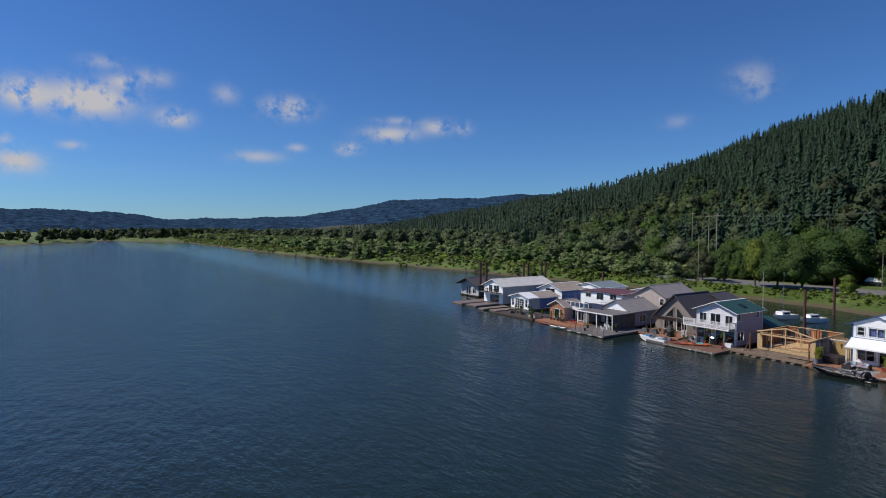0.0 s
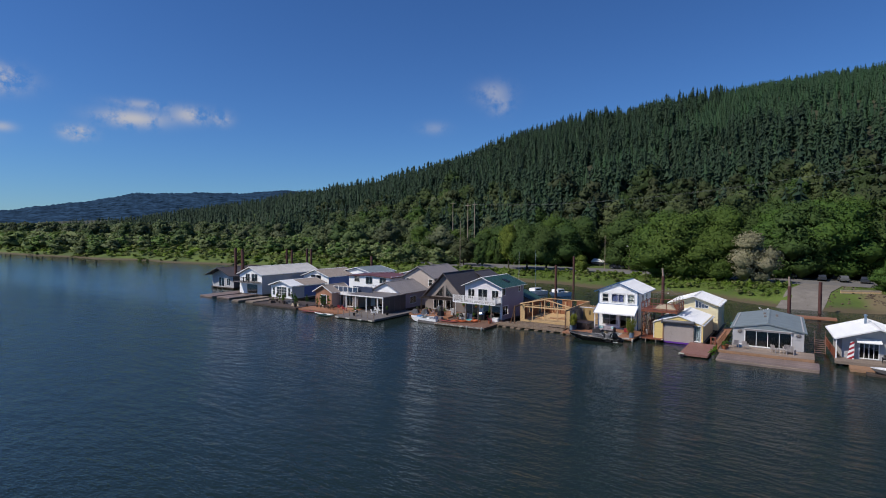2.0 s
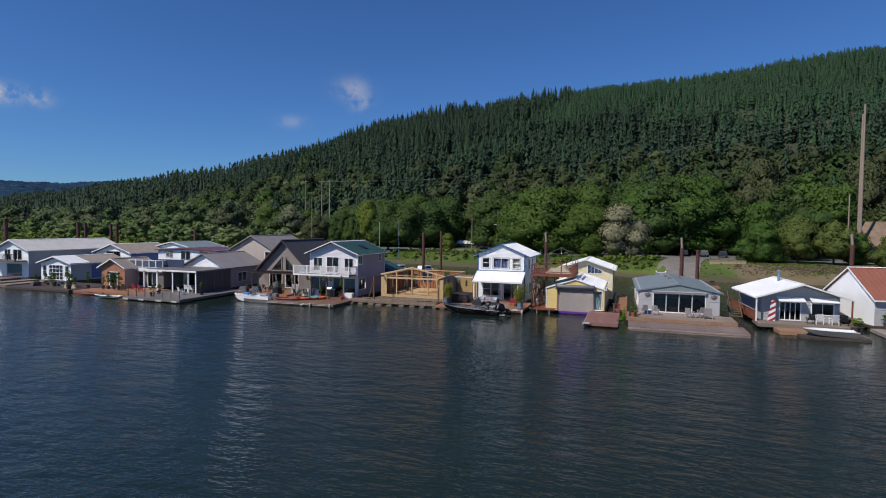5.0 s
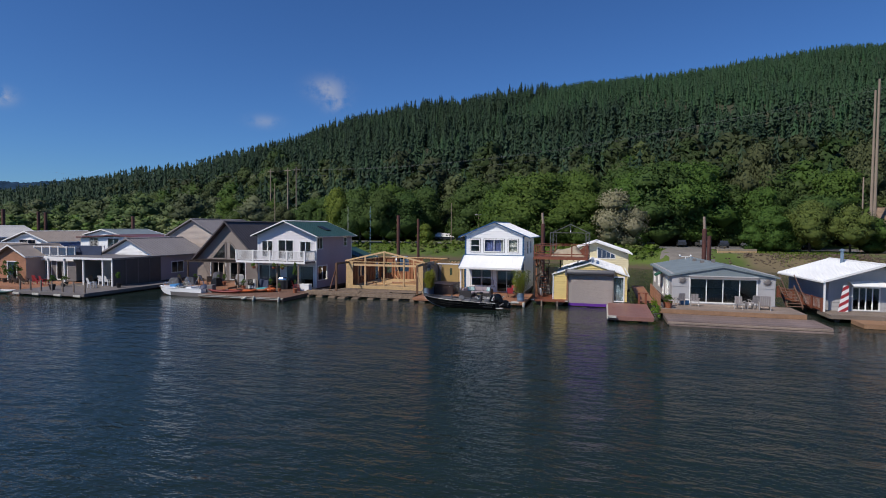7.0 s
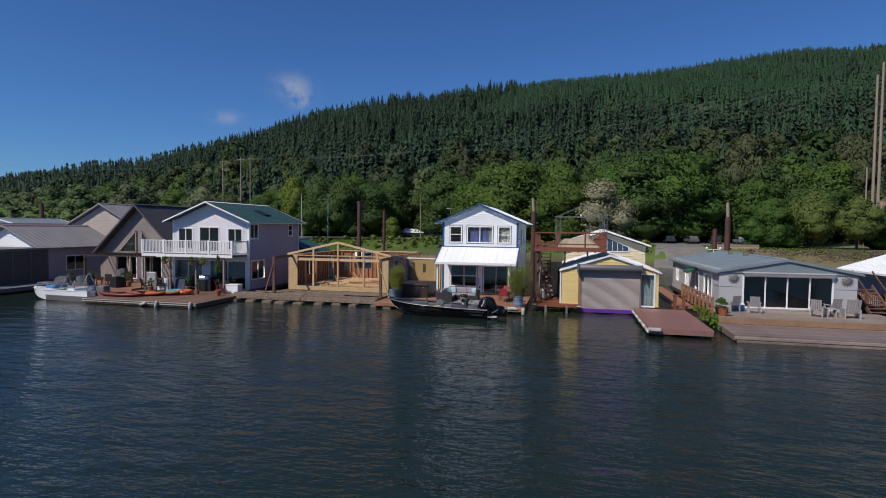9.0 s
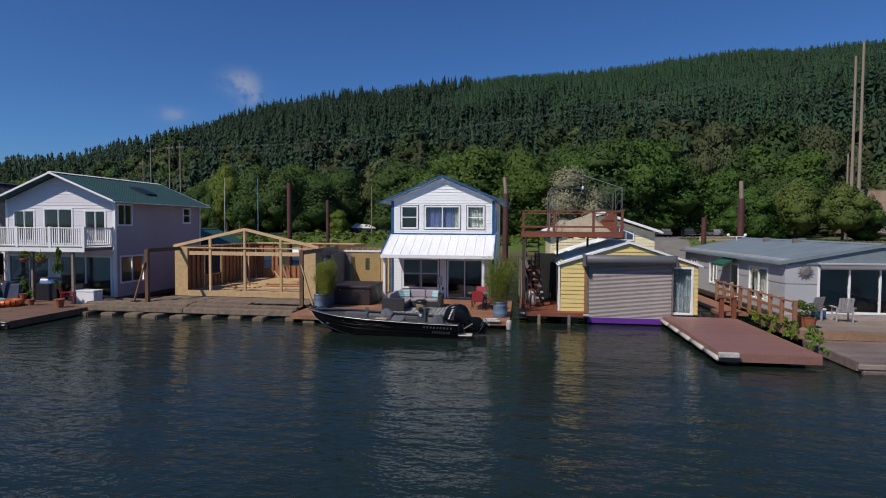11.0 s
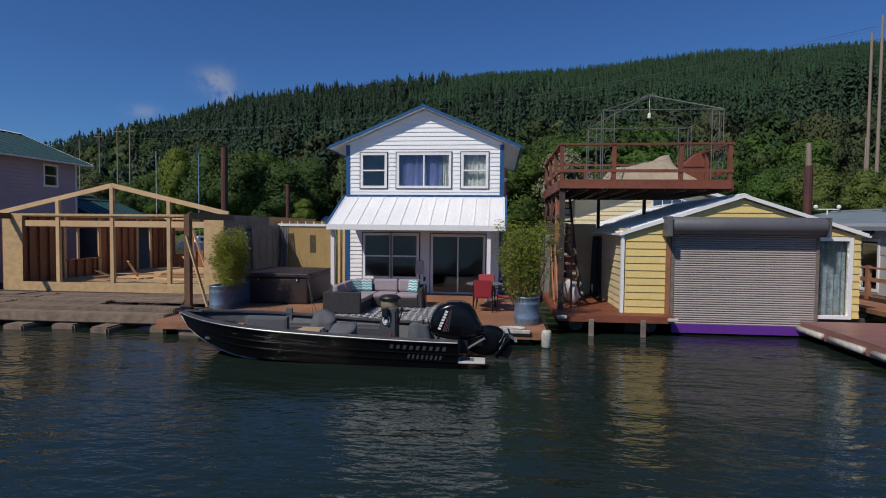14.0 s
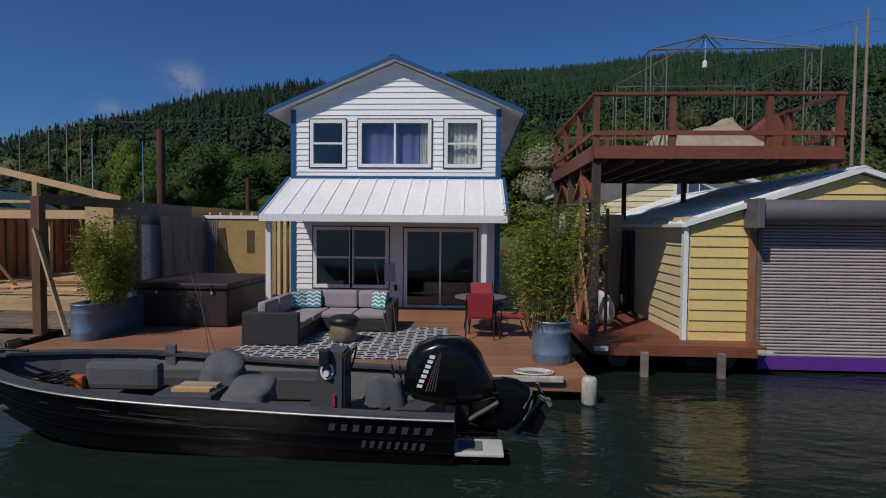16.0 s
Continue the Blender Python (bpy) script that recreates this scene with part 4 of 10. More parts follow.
tall_fir = scatter(8200, -330, 360, 105, 640, lambda x, y: ~plantation(x, y) & ((hillside(x, y) > broad_zone(x, y)) | ((hillside(x, y) > 25) & (rng.uniform(0, 1, len(x)) < 0.3))), 11, 21, 0.95, 1.4, skew=1.5)
tagged(scatter_mesh("conifer_forest", FIRS, tall_fir, M_FIRWOOD), "dense dark green fir forest covering the hillside", "forest", kind="stuff")
# these firs and the far slope take the needles darkened for shade
emergent_fir = scatter(2600, -330, 20, 150, 560, lambda x, y: ~plantation(x, y) & (hillside(x, y) > broad_zone(x, y)) & ((wood_patch(1.7 * x, 1.4 * y) > 0.2) | (x < -150)), 12, 23, 0.85, 1.3, skew=1.9)
tagged(scatter_mesh("old_firs", FIRS, emergent_fir, M_SHADEFIR), "tall firs standing out of the forest, darkened as shade", "forest", kind="stuff")
young_fir = scatter(12500, -200, 380, 250, 660, plantation, 8.0, 13.5, 1.0, 1.5, skew=1.2)
tagged(scatter_mesh("fir_plantation", YOUNGFIRS, young_fir, M_YOUNGFIR), "even stand of younger firs on the upper slope", "forest", kind="stuff")
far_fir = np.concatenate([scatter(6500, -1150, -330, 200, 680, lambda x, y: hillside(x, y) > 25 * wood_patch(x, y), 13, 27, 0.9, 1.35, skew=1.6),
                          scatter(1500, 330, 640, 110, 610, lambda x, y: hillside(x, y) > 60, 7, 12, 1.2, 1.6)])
tagged(scatter_mesh("far_conifer_forest", FARFIRS, far_fir, M_SHADEFIR), "fir forest on the farther slopes of the hill", "forest", kind="stuff")
mixed = scatter(3500, -330, 360, 110, 460, lambda x, y: (hillside(x, y) > 45) & (hillside(x, y) < broad_zone(x, y) + 35) & (rng.uniform(0, 1, len(x)) < np.where(x < 40, 0.45, 0.9)), 11, 22, 0.85, 1.15, skew=1.3)
low_m = hillside(mixed[:, 0], mixed[:, 1]) < 75
FINER = [leafy_template(100 + s, 11, 520, 0.042, wide=0.45, low=0.04, tri=True) for s in range(6)]
tagged(scatter_mesh("lower_broadleaf_wood", FINER, mixed[low_m], M_MIXEDWOOD), "mixed green broadleaf trees on the lowest slope", "forest", kind="stuff")
tagged(scatter_mesh("broadleaf_wood", LEAFY_FAR, mixed[~low_m], M_MIXEDWOOD), "mixed green broadleaf trees on the lower slope", "forest", kind="stuff")
mixed2 = scatter(640, -240, 300, 84, 240, lambda x, y: (hillside(x, y) > 4) & (hillside(x, y) < 55 + 18 * wood_patch(x, y)), 9, 18, 0.9, 1.2)
tagged(scatter_mesh("light_broadleaf_wood", LEAFY, mixed2, M_LIGHTWOOD), "brighter green broadleaf trees along the foot of the hill", "forest", kind="stuff")
def inland(x, y):
    return y - np.interp(x, SHORE_X, SHORE_Y)


SCRUB = [leafy_template(80 + s, 2, 20, 0.18, wide=0.6, low=0.0, tri=True) for s in range(6)]
flood = np.concatenate([
    scatter(8500, -900, -75, 46, 330, lambda x, y: (hillside(x, y) < 60) & (inland(x, y) > 14 + 6 * wood_patch(x, y)) & ((y < 170) | (x < -300)), 3.0, 7.5, 1.1, 1.7),
    scatter(700, -130, -70, 60, 110, lambda x, y: (inland(x, y) > 14) & (hillside(x, y) < 0) & (y - np.interp(x, (-120, -60), (88, 77.5)) > 9), 2.0, 5.0, 1.2, 1.8)])
near_w = flood[:, 0] > -330
close_w = flood[:, 0] > -210
FINE = [leafy_template(90 + s, 6, 190, 0.055, wide=0.6, low=0.02, tri=True) for s in range(6)]
tagged(scatter_mesh("close_willow_thicket", FINE, flood[close_w], M_WILLOWWOOD), "pale green willows behind the end of the row", "shrubs", kind="stuff")
tagged(scatter_mesh("willow_thicket", BUSHES, flood[near_w & ~close_w], M_WILLOWWOOD), "pale green willows and bushes on the flood plain", "shrubs", kind="stuff")
tagged(scatter_mesh("far_willow_thicket", SCRUB, flood[~near_w], M_WILLOWWOOD), "green willow scrub farther along the river", "shrubs", kind="stuff")
flood2 = scatter(900, -860, -90, 70, 360, lambda x, y: (hillside(x, y) < 70) & (y - road_y(x) > 12), 9, 16, 0.9, 1.2)
near_f = flood2[:, 0] > -280
tagged(scatter_mesh("near_bottomland_trees", LEAFY, flood2[near_f], M_COTTONWOOD), "grey-green cottonwood trees behind the end of the row", "trees", kind="stuff")
tagged(scatter_mesh("bottomland_trees", LEAFY_FAR, flood2[~near_f], M_COTTONWOOD), "grey-green trees standing among the bank willows", "trees", kind="stuff")
fringe = scatter(9500, -950, -95, 26, 105, lambda x, y: (inland(x, y) > 0.6) & (inland(x, y) < 30) & (rng.uniform(0, 22, len(x)) < 6 + inland(x, y)), 0.7, 2.3, 1.4, 2.6, 0.2)
tagged(scatter_mesh("shore_bushes", SCRUB, fringe, M_SHOREGREEN), "low bright bushes and reeds along the water's edge", "shrubs", kind="stuff")
farbank = np.concatenate([scatter(520, -1250, -835, -120, 200, lambda x, y: np.ones(len(x), bool), 8, 15, 0.9, 1.4),
                          scatter(380, -820, -480, -330, -85, lambda x, y: np.interp(x, FAR_X, FAR_Y) - y > 10, 7, 14, 0.9, 1.4)])
tagged(scatter_mesh("far_bank_trees", SCRUB, farbank, M_MIXEDWOOD), "dark trees along the far bank", "trees", kind="stuff")


def grass_blades(name, n, x0, x1, y0, y1, hmin, hmax, keep, label):
    xs, ys = rng.uniform(x0, x1, n), rng.uniform(y0, y1, n)
    ok = keep(xs, ys)
    xs, ys = xs[ok], ys[ok]
    n = len(xs)
    zs = land(xs, ys)
    a = rng.uniform(0, 6.28, n)
    hgt = rng.uniform(hmin, hmax, n)
    w = hgt * 0.2
    co = np.empty((n, 3, 3))
    for i, (k, up) in enumerate(((-1, 0), (1, 0), (0, 1))):
        co[:, i, 0] = xs + k * w * np.cos(a) + up * rng.uniform(-.3, .3, n) * hgt
        co[:, i, 1] = ys + k * w * np.sin(a) + up * rng.uniform(-.3, .3, n) * hgt
        co[:, i, 2] = zs - 0.05 + up * hgt
    me = bpy.data.meshes.new(name)
    fill_mesh(me, co.reshape(-1, 3), np.arange(n * 3).reshape(-1, 3))
    set_normals(me, np.repeat(unit(np.stack([rng.normal(0, 0.35, n), rng.normal(-0.15, 0.35, n), np.ones(n)], -1)), 3, 0))
    me.materials.append(M_GRASS)
    return tagged(new(name, me), label, "grass", kind="stuff")


under = scatter(520, -120, 110, 78, 135, lambda x, y: y - road_y(x) > 17 + 3 * wood_patch(x, y), 2.0, 5.5, 1.1, 1.8)
tagged(scatter_mesh("undergrowth", BUSHES, under, M_MIXEDWOOD), "dark undergrowth beneath the roadside trees", "shrubs", kind="stuff")
verge = scatter(2600, -120, 80, 44, 72, lambda x, y: (land(x, y) > 0.9) & (np.abs(y - road_y(x)) > 8.6) & (wood_patch(x * 2, y) > -0.6) & (np.abs(x - 20.3 - 5.5 * (y - 33) / 34) > 5.0) & ((x < 28) | (x > 47)), 0.35, 1.15, 1.3, 2.2, 0.1)
tagged(scatter_mesh("bank_shrubs", SCRUB, verge, M_SHOREGREEN), "low bright weeds and shrubs on the grassy bank", "shrubs", kind="stuff")
grass_blades("bank_grass", 520000, -130, 80, 34, 80, 0.1, 0.3,
             lambda x, y: (land(x, y) > 0.5 + 0.25 * wood_patch(x * 3, y * 3)) & (np.abs(y - road_y(x)) > 8.2) & (rng.uniform(-2.5, 1.8, len(x)) < wood_patch(x * 4, y * 5)) & (np.abs(x - 20.3 - 5.5 * (y - 33) / 34) > 4.0) & ((x < 27) | (y > 62) | (wood_patch(x * 5, y * 5) > 1.0)), "tall green grass on the river bank")


# ---- the float homes ----
def float_base(root, w, d, z, front=0.3, back=0.3, side=0.2):
    bm = bmesh.new()
    box(bm, -w / 2 - side, w / 2 + side, -front, d + back, z - 0.22, z - 0.003)
    part("platform", bm, M_DARKWOOD, root)
    n = max(2, int(w / 1.6))
    for i in range(n):
        bm = bmesh.new()
        x = -w / 2 + 0.3 + i * (w - 0.6) / (n - 1)
        tube(bm, (x, -front + 0.1, z - 0.42), (x, d + back - 0.1, z - 0.42), 0.26, n=8)
        part("float_log", bm, M_DARKWOOD, root)


def house(name, x, y, rz, w, d, floor, eave, ridge, over, mats, label, holes, course=0.2, ribs=0.45, pieces=False, wall_top=None, trim=None, splits=None, edge_label="", front=0.3, sheet=0.1):
    """A gabled float home. holes: side -> openings (u0, u1, z0, z1, split)."""
    wall_m, front_m, roof_m, edge_m, frame_m = mats
    root = thing(name, x, y, 0, rz, label, "house")
    wt = wall_top or eave + 0.12
    op = {s: [q[:4] for q in holes.get(s, [])] for s in ("front", "right", "left", "back")}
    walls = {"front": (front_m, op["front"]), "right": (wall_m, op["right"]), "left": (wall_m, op["left"]), "back": (wall_m, op["back"]), "other": (wall_m, [])}
    sh = shell(root, w, d, floor, wt, ridge, eave, over[0], walls, course, trim, pieces, drop=sheet + (0.1 if sheet > 0.07 else 0.04))
    for s in ("front", "right", "left", "back"):
        for q in holes.get(s, []):
            u0, u1, z0, z1, split = q[:5]
            if s == "left":
                u0, u1 = d - u1, d - u0
            window(sh[s][0], sh[s][1], u0, u1, z0, z1, frame_m, split, curtain=q[5] if len(q) > 5 else None, name=q[6] if len(q) > 6 else "window")
    gable_roof(root, w, d, eave, ridge, over[0], over[1], over[2], roof_m, edge_m, ribs=ribs, edge_label=edge_label, thick=sheet)
    float_base(root, w, d, floor, front)
    return root, sh


# white two-storey house with the blue trim
white, sh = house("float_house", 0.09, 0, 0, 5.53, 7.6, 0.36, 5.52, 6.93, (0.58, 0.28, 0.45), (M_WHITE, M_WHITE, M_WHITE_METAL, M_BLUE, M_TRIM),
                  "white two-storey float house with blue trim and a white porch roof",
                  {"front": [(-2.21, -1.39, 4.15, 5.27, "h"), (-0.91, 0.9, 4.15, 5.27, "v", [(-0.9, 0.62, M_BLUEBLIND), (0.66, 0.9)]), (1.38, 2.2, 4.15, 5.27, "h", [(1.4, 2.18)]),
                             (-2.12, -1.2, 0.92, 2.42, "h"), (-1.12, -0.22, 0.92, 2.42, "h"), (0.33, 2.13, 0.4, 2.4, "v", None, "sliding_door")],
                   "right": [(2.2, 3.1, 3.9, 5.1, "h"), (4.6, 5.4, 3.9, 5.1, "h"), (3.0, 4.0, 1.0, 2.2, "h")]},
                  course=0.15, pieces=("front",), trim=M_BLUE, edge_label="blue painted bargeboard", wall_top=5.62, sheet=0.06)
for u0, u1, z0, z1 in ((-2.21, -1.39, 4.15, 5.27), (-0.91, 0.9, 4.15, 5.27), (1.38, 2.2, 4.15, 5.27), (-2.12, -0.22, 0.92, 2.42), (0.33, 2.13, 0.4, 2.4)):
    bm = bmesh.new()
    for a, b, c, d in cells(u0 - 0.1, u1 + 0.1, z0 - 0.1, z1 + 0.1, [(u0 - 0.072, u1 + 0.072, z0 - 0.072, z1 + 0.072)]):
        box(bm, a, b, -0.045, -0.002, c, d)
    part("window_casing", bm, M_BLACK, white, "thin black casing round the window")
porch = thing("porch_roof", 0, 0)
porch.parent = white
bm = bmesh.new()
PZ0, PZ1, PY = 3.78, 2.78, -2.1
prism(bm, [(-2.85, -0.03, PZ0), (-2.85, PY, PZ1), (-2.85, PY, PZ1 - 0.06), (-2.85, -0.03, PZ0 - 0.06)], (5.7, 0, 0))
bmesh.ops.recalc_face_normals(bm, faces=bm.faces[:])
part("metal_sheet", bm, M_WHITE_METAL, porch)
bm = bmesh.new()
prism(bm, [(-0.02, -0.03, PZ0), (-0.02, PY, PZ1), (-0.02, PY, PZ1 + 0.024), (-0.02, -0.03, PZ0 + 0.024)], (0.03, 0, 0))
bmesh.ops.recalc_face_normals(bm, faces=bm.faces[:])
rib_me = mesh_of(bm, "seam_rib")
rib_me.materials.append(M_WHITE_METAL)
for i in range(13):
    piece("seam_rib", rib_me, porch, pose(-2.8 + i * 5.6 / 12, 0, 0))
bm = bmesh.new()
box(bm, -2.87, 2.87, PY - 0.035, PY, PZ1 - 0.17, PZ1 + 0.0)
part("fascia", bm, M_TRIM, porch)
for sx in (-2.9, 2.86):
    bm = bmesh.new()
    prism(bm, [(sx, -0.03, PZ0 + 0.05), (sx, PY, PZ1 + 0.05), (sx, PY, PZ1 - 0.14), (sx, -0.03, PZ0 - 0.14)], (0.06, 0, 0))
    bmesh.ops.recalc_face_normals(bm, faces=bm.faces[:])
    part("rake_board", bm, M_BLUE, porch)
for sx in (-2.72, 2.35):
    bm = bmesh.new()
    box(bm, sx - 0.06, sx + 0.06, PY + 0.15, PY + 0.27, 0.36, PZ1 - 0.0)
    part("post", bm, M_TRIM, porch)
bm = bmesh.new()
box(bm, -2.8, 2.8, -0.06, -0.03, PZ0 + 0.0, PZ0 + 0.07)
part("flashing", bm, M_BLUE, porch)
plank_deck("house_deck", -5.6, 3.85, -6.75, -0.14, 0.36, M_DECK, "x", 0.14, label="brown plank deck in front of the white house", drop=0.2)

# house in framing
FY = -2.3
frame_house = thing("framed_house", -10.08, FY, 0, 0, "half-built float house of raw studs and strand board", "house")
for a, b, c, d in cells(-3.92, 3.92, 0.45, 3.05, [(-3.2, 3.25, 0.75, 2.98)]):
    bm = bmesh.new()
    box(bm, a, b, 0, 0.012, c, d)
    part("sheathing", bm, M_OSB, frame_house, "pale strand board")


def stud(p, q, w=0.09, h=0.05, m=M_PINE, name="stud", parent=None):
    bm = bmesh.new()
    beam(bm, p, q, w, h)
    return part(name, bm, m, parent or frame_house)


for xx in (-1.95, 0.0, 2.0):
    stud((xx, 0.1, 0.75), (xx, 0.1, 3.95 - abs(xx) * 0.235), 0.12, 0.12, name="post")
stud((-3.9, 0.1, 2.72), (3.9, 0.1, 2.72), 0.05, 0.2, name="header")
for s in (-1, 1):
    stud((0, 0.1, 4.0), (s * 4.05, 0.1, 3.08), 0.06, 0.15, name="rafter")
SIDE_GAPS = [(2.62, 4.5, 1.32, 2.55), (6.95, 7.95, 0.6, 2.55)]
for sx in (-3.86, 3.86):
    for i in range(20):
        yy = 0.15 + i * 0.45
        hole = [g for g in SIDE_GAPS if sx < 0 and g[0] < yy < g[1]]
        if not hole or hole[0][2] > 0.7:
            stud((sx, yy, 0.5), (sx, yy, hole[0][2] if hole else 2.95), 0.05, 0.1, M_CEDAR if sx < 0 else M_PINE)
    stud((sx, 0, 3.0), (sx, 9.1, 3.0), 0.12, 0.08, name="top_plate")
bm = bmesh.new()
box(bm, 3.92, 3.94, 0.0, 3.6, 0.5, 3.05)
part("house_wrap", bm, M_WRAP, frame_house, "grey house wrap")
for a, b, c, d in cells(0.0, 9.1, 0.5, 3.05, SIDE_GAPS):
    bm = bmesh.new()
    box(bm, -3.94, -3.92, a, b, c, d)
    part("sheathing", bm, M_CEDAR, frame_house, "reddish board sheathing")
for a, b, c, d in SIDE_GAPS:
    for yy in (a, b):
        stud((-3.84, yy, 0.5), (-3.84, yy, 2.95), 0.05, 0.14, M_PINE, "jamb_stud")
    stud((-3.84, a, d + 0.06), (-3.84, b, d + 0.06), 0.14, 0.14, M_CEDAR, "lintel")
    if c > 0.7:
        stud((-3.84, a, c - 0.02), (-3.84, b, c - 0.02), 0.14, 0.05, M_CEDAR, "sill")
stud((-3.84, 3.3, 1.32), (-3.84, 3.3, 2.55), 0.05, 0.1, M_PINE)
for p_, q_ in (((-1.48, 3.53, 0.62), (-1.47, 2.93, 1.28)), ((-1.95, 2.91, 0.62), (-1.9, 1.75, 1.0)), ((-0.75, 6.34, 0.62), (-1.41, 6.62, 1.28))):
    stud(p_, q_, 0.09, 0.04, M_PINE, "brace")
for a, b, c, d in cells(3.6, 9.1, 0.5, 3.05, [(4.6, 5.6, 1.3, 2.6)]):
    bm = bmesh.new()
    box(bm, 3.92, 3.94, a, b, c, d)
    part("sheathing", bm, M_OSB, frame_house)
GAPS = [(-3.3, -2.75, 1.25, 2.42), (-2.3, -0.7, 1.45, 2.95), (0.95, 1.75, 0.6, 2.9)]
for i in range(20):
    xx = -3.8 + i * 0.4
    low_gap = [g for g in GAPS if g[0] < xx < g[1]]
    stud((xx, 9.05, 0.5), (xx, 9.05, low_gap[0][2] if low_gap else 2.95), 0.05, 0.1, M_CEDAR)
stud((-3.9, 9.05, 3.0), (3.9, 9.05, 3.0), 0.12, 0.08, name="top_plate")
for a, b, c, d in cells(-3.9, 3.9, 0.5, 3.05, GAPS):
    bm = bmesh.new()
    box(bm, a, b, 9.1, 9.115, c, d)
    part("sheathing", bm, M_CEDAR, frame_house)
bm = bmesh.new()
box(bm, -3.9, 3.9, 0.02, 9.05, 0.45, 0.6)
part("subfloor", bm, M_OSB, frame_house)
float_base(frame_house, 7.8, 9.1, 0.45, front=0.1)
bm = bmesh.new()
box(bm, 3.945, 3.957, 1.02, 2.02, 1.42, 2.75)
part("window_sheet", bm, M_PLYGREY, frame_house, "pale sheet over a window opening")
lumber = thing("lumber_stack", -9.3, 1.7, 0.6, 12, "sawn planks stacked on the floor of the unfinished house", "lumber")
for k in range(9):
    bm = bmesh.new()
    off = (k % 3 - 1) * 0.24 + 0.03 * math.sin(k * 2.1)
    box(bm, -1.3 + 0.12 * math.sin(k * 3.7), 1.2 + 0.15 * math.sin(k * 1.3), off - 0.1, off + 0.1, (k // 3) * 0.06, (k // 3) * 0.06 + 0.045)
    part("plank", bm, M_PINE if k % 2 else M_CEDAR, lumber)

# green-roofed house
green, sh = house("float_house", -19.92, -3.3, -1.0, 6.5, 7.5, 0.4, 5.42, 6.9, (0.42, 0.6, 0.5), (M_LILAC, M_PALE, M_GREENROOF, M_TRIM, M_TRIM),
                  "lilac-grey two-storey float house with a green metal roof", {"front": [(-2.75, -1.55, 3.35, 4.9, "v"), (-0.9, 0.75, 3.2, 5.0, "v"), (1.55, 2.7, 3.35, 4.9, "v"), (-3.1, -0.7, 0.45, 2.5, "v"), (0.0, 3.0, 0.45, 2.5, "v")],
                   "right": [(0.2, 1.2, 4.2, 5.25, "v"), (5.75, 6.4, 4.35, 5.2, "h"), (0.35, 2.1, 1.15, 2.5, "v")]}, course=0.15, trim=M_TRIM, sheet=0.06)
chalet, sh = house("float_house", -29.6, 0.6, 0, 8.0, 9.5, 0.4, 2.5, 6.85, (0.4, 0.6, 0.4), (M_TAUPE, M_TAUPE, M_DARKROOF, M_DARKROOF, M_TRIM),
                   "taupe chalet float house with a steep charcoal roof", {"front": [(-2.2, -0.3, 0.5, 2.4, "v"), (0.3, 2.2, 0.5, 2.4, "v")]}, course=0.18, wall_top=2.8)
porch_h, sh = house("float_house", -39.9, -2.6, 0, 7.0, 7.8, 0.4, 3.1, 4.95, (0.3, 0.4, 0.3), (M_LILAC, M_WHITE, M_GREYROOF, M_GREYROOF, M_TRIM),
                    "lilac float house with a white gable and a flat porch", {"front": [(-2.5, -0.8, 0.5, 2.5, "v"), (0.8, 2.6, 0.5, 2.5, "v")], "right": [(2.4, 4.2, 1.1, 2.3, "v")]}, course=0.15)
beige, sh = house("float_house", -39.6, 7.0, 0, 7.2, 10, 0.4, 5.1, 7.2, (0.35, 0.4, 0.3), (M_TAUPE, M_BEIGE, M_GREYROOF, M_GREYROOF, M_TRIM),
                  "tall beige-gabled float house behind the others", {"front": [(2.3, 3.2, 3.6, 4.8, "h"), (-3.0, -2.2, 3.6, 4.8, "h")]}, course=0.15)
blue_s, sh = house("float_house", -65.4, -4.0, 0, 6.0, 9, 0.4, 2.9, 3.9, (0.4, 0.5, 0.3), (M_GREY, M_WHITE, M_TANROOF, M_TRIM, M_TRIM),
                   "low grey float house with a white glazed garage door", {"front": [(-2.6, -1.9, 0.9, 2.5, "h"), (-1.4, 1.4, 0.5, 2.6, 4), (1.9, 2.6, 0.9, 2.5, "h")]}, course=0.15)
for z in (1.02, 1.54, 2.06):
    bm = bmesh.new()
    box(bm, -1.38, 1.38, -0.05, -0.02, z - 0.03, z + 0.03)
    part("glazing_bar", bm, M_TRIM, blue_s)
bm = bmesh.new()
box(bm, 3.05, 3.07, 3.2, 8.2, 0.6, 2.6)
part("side_panel", bm, M_BLUE_WALL, blue_s, "bright blue side panel")
for s_ in (-1, 1):
    bm = bmesh.new()
    prism(bm, [(0, -0.5, 3.945), (s_ * 3.4, -0.5, 2.945), (s_ * 3.4, -0.5, 2.965), (0, -0.5, 3.965)], (0, 3.3, 0))
    bmesh.ops.recalc_face_normals(bm, faces=bm.faces[:])
    part("roof_sheet", bm, M_WHITE_METAL, blue_s, "white front roof sheet")
white_b, sh = house("float_house", -76.5, -2.7, 0, 7.2, 16, 0.4, 4.5, 6.1, (0.4, 0.5, 0.3), (M_GREY, M_WHITE, M_PALEROOF, M_TRIM, M_TRIM),
                    "long white-fronted float house with a pale metal roof", {"front": [(-1.6, -0.3, 3.0, 4.6, "v"), (0.3, 2.2, 3.0, 4.6, "v"), (-1.2, 2.2, 0.5, 2.4, "n")]}, course=0.18)
far_g, sh = house("float_house", -92.8, 2.2, 0, 8.0, 10, 0.4, 3.2, 5.0, (0.6, 1.6, 0.3), (M_DKGREY, M_GREY, M_DARKROOF, M_DARKROOF, M_TRIM),
                  "grey float house with a dark roof at the row end", {"front": [(-1.5, 0.5, 0.5, 2.6, "v"), (1.5, 2.8, 0.8, 2.4, "v")]}, course=0.18)
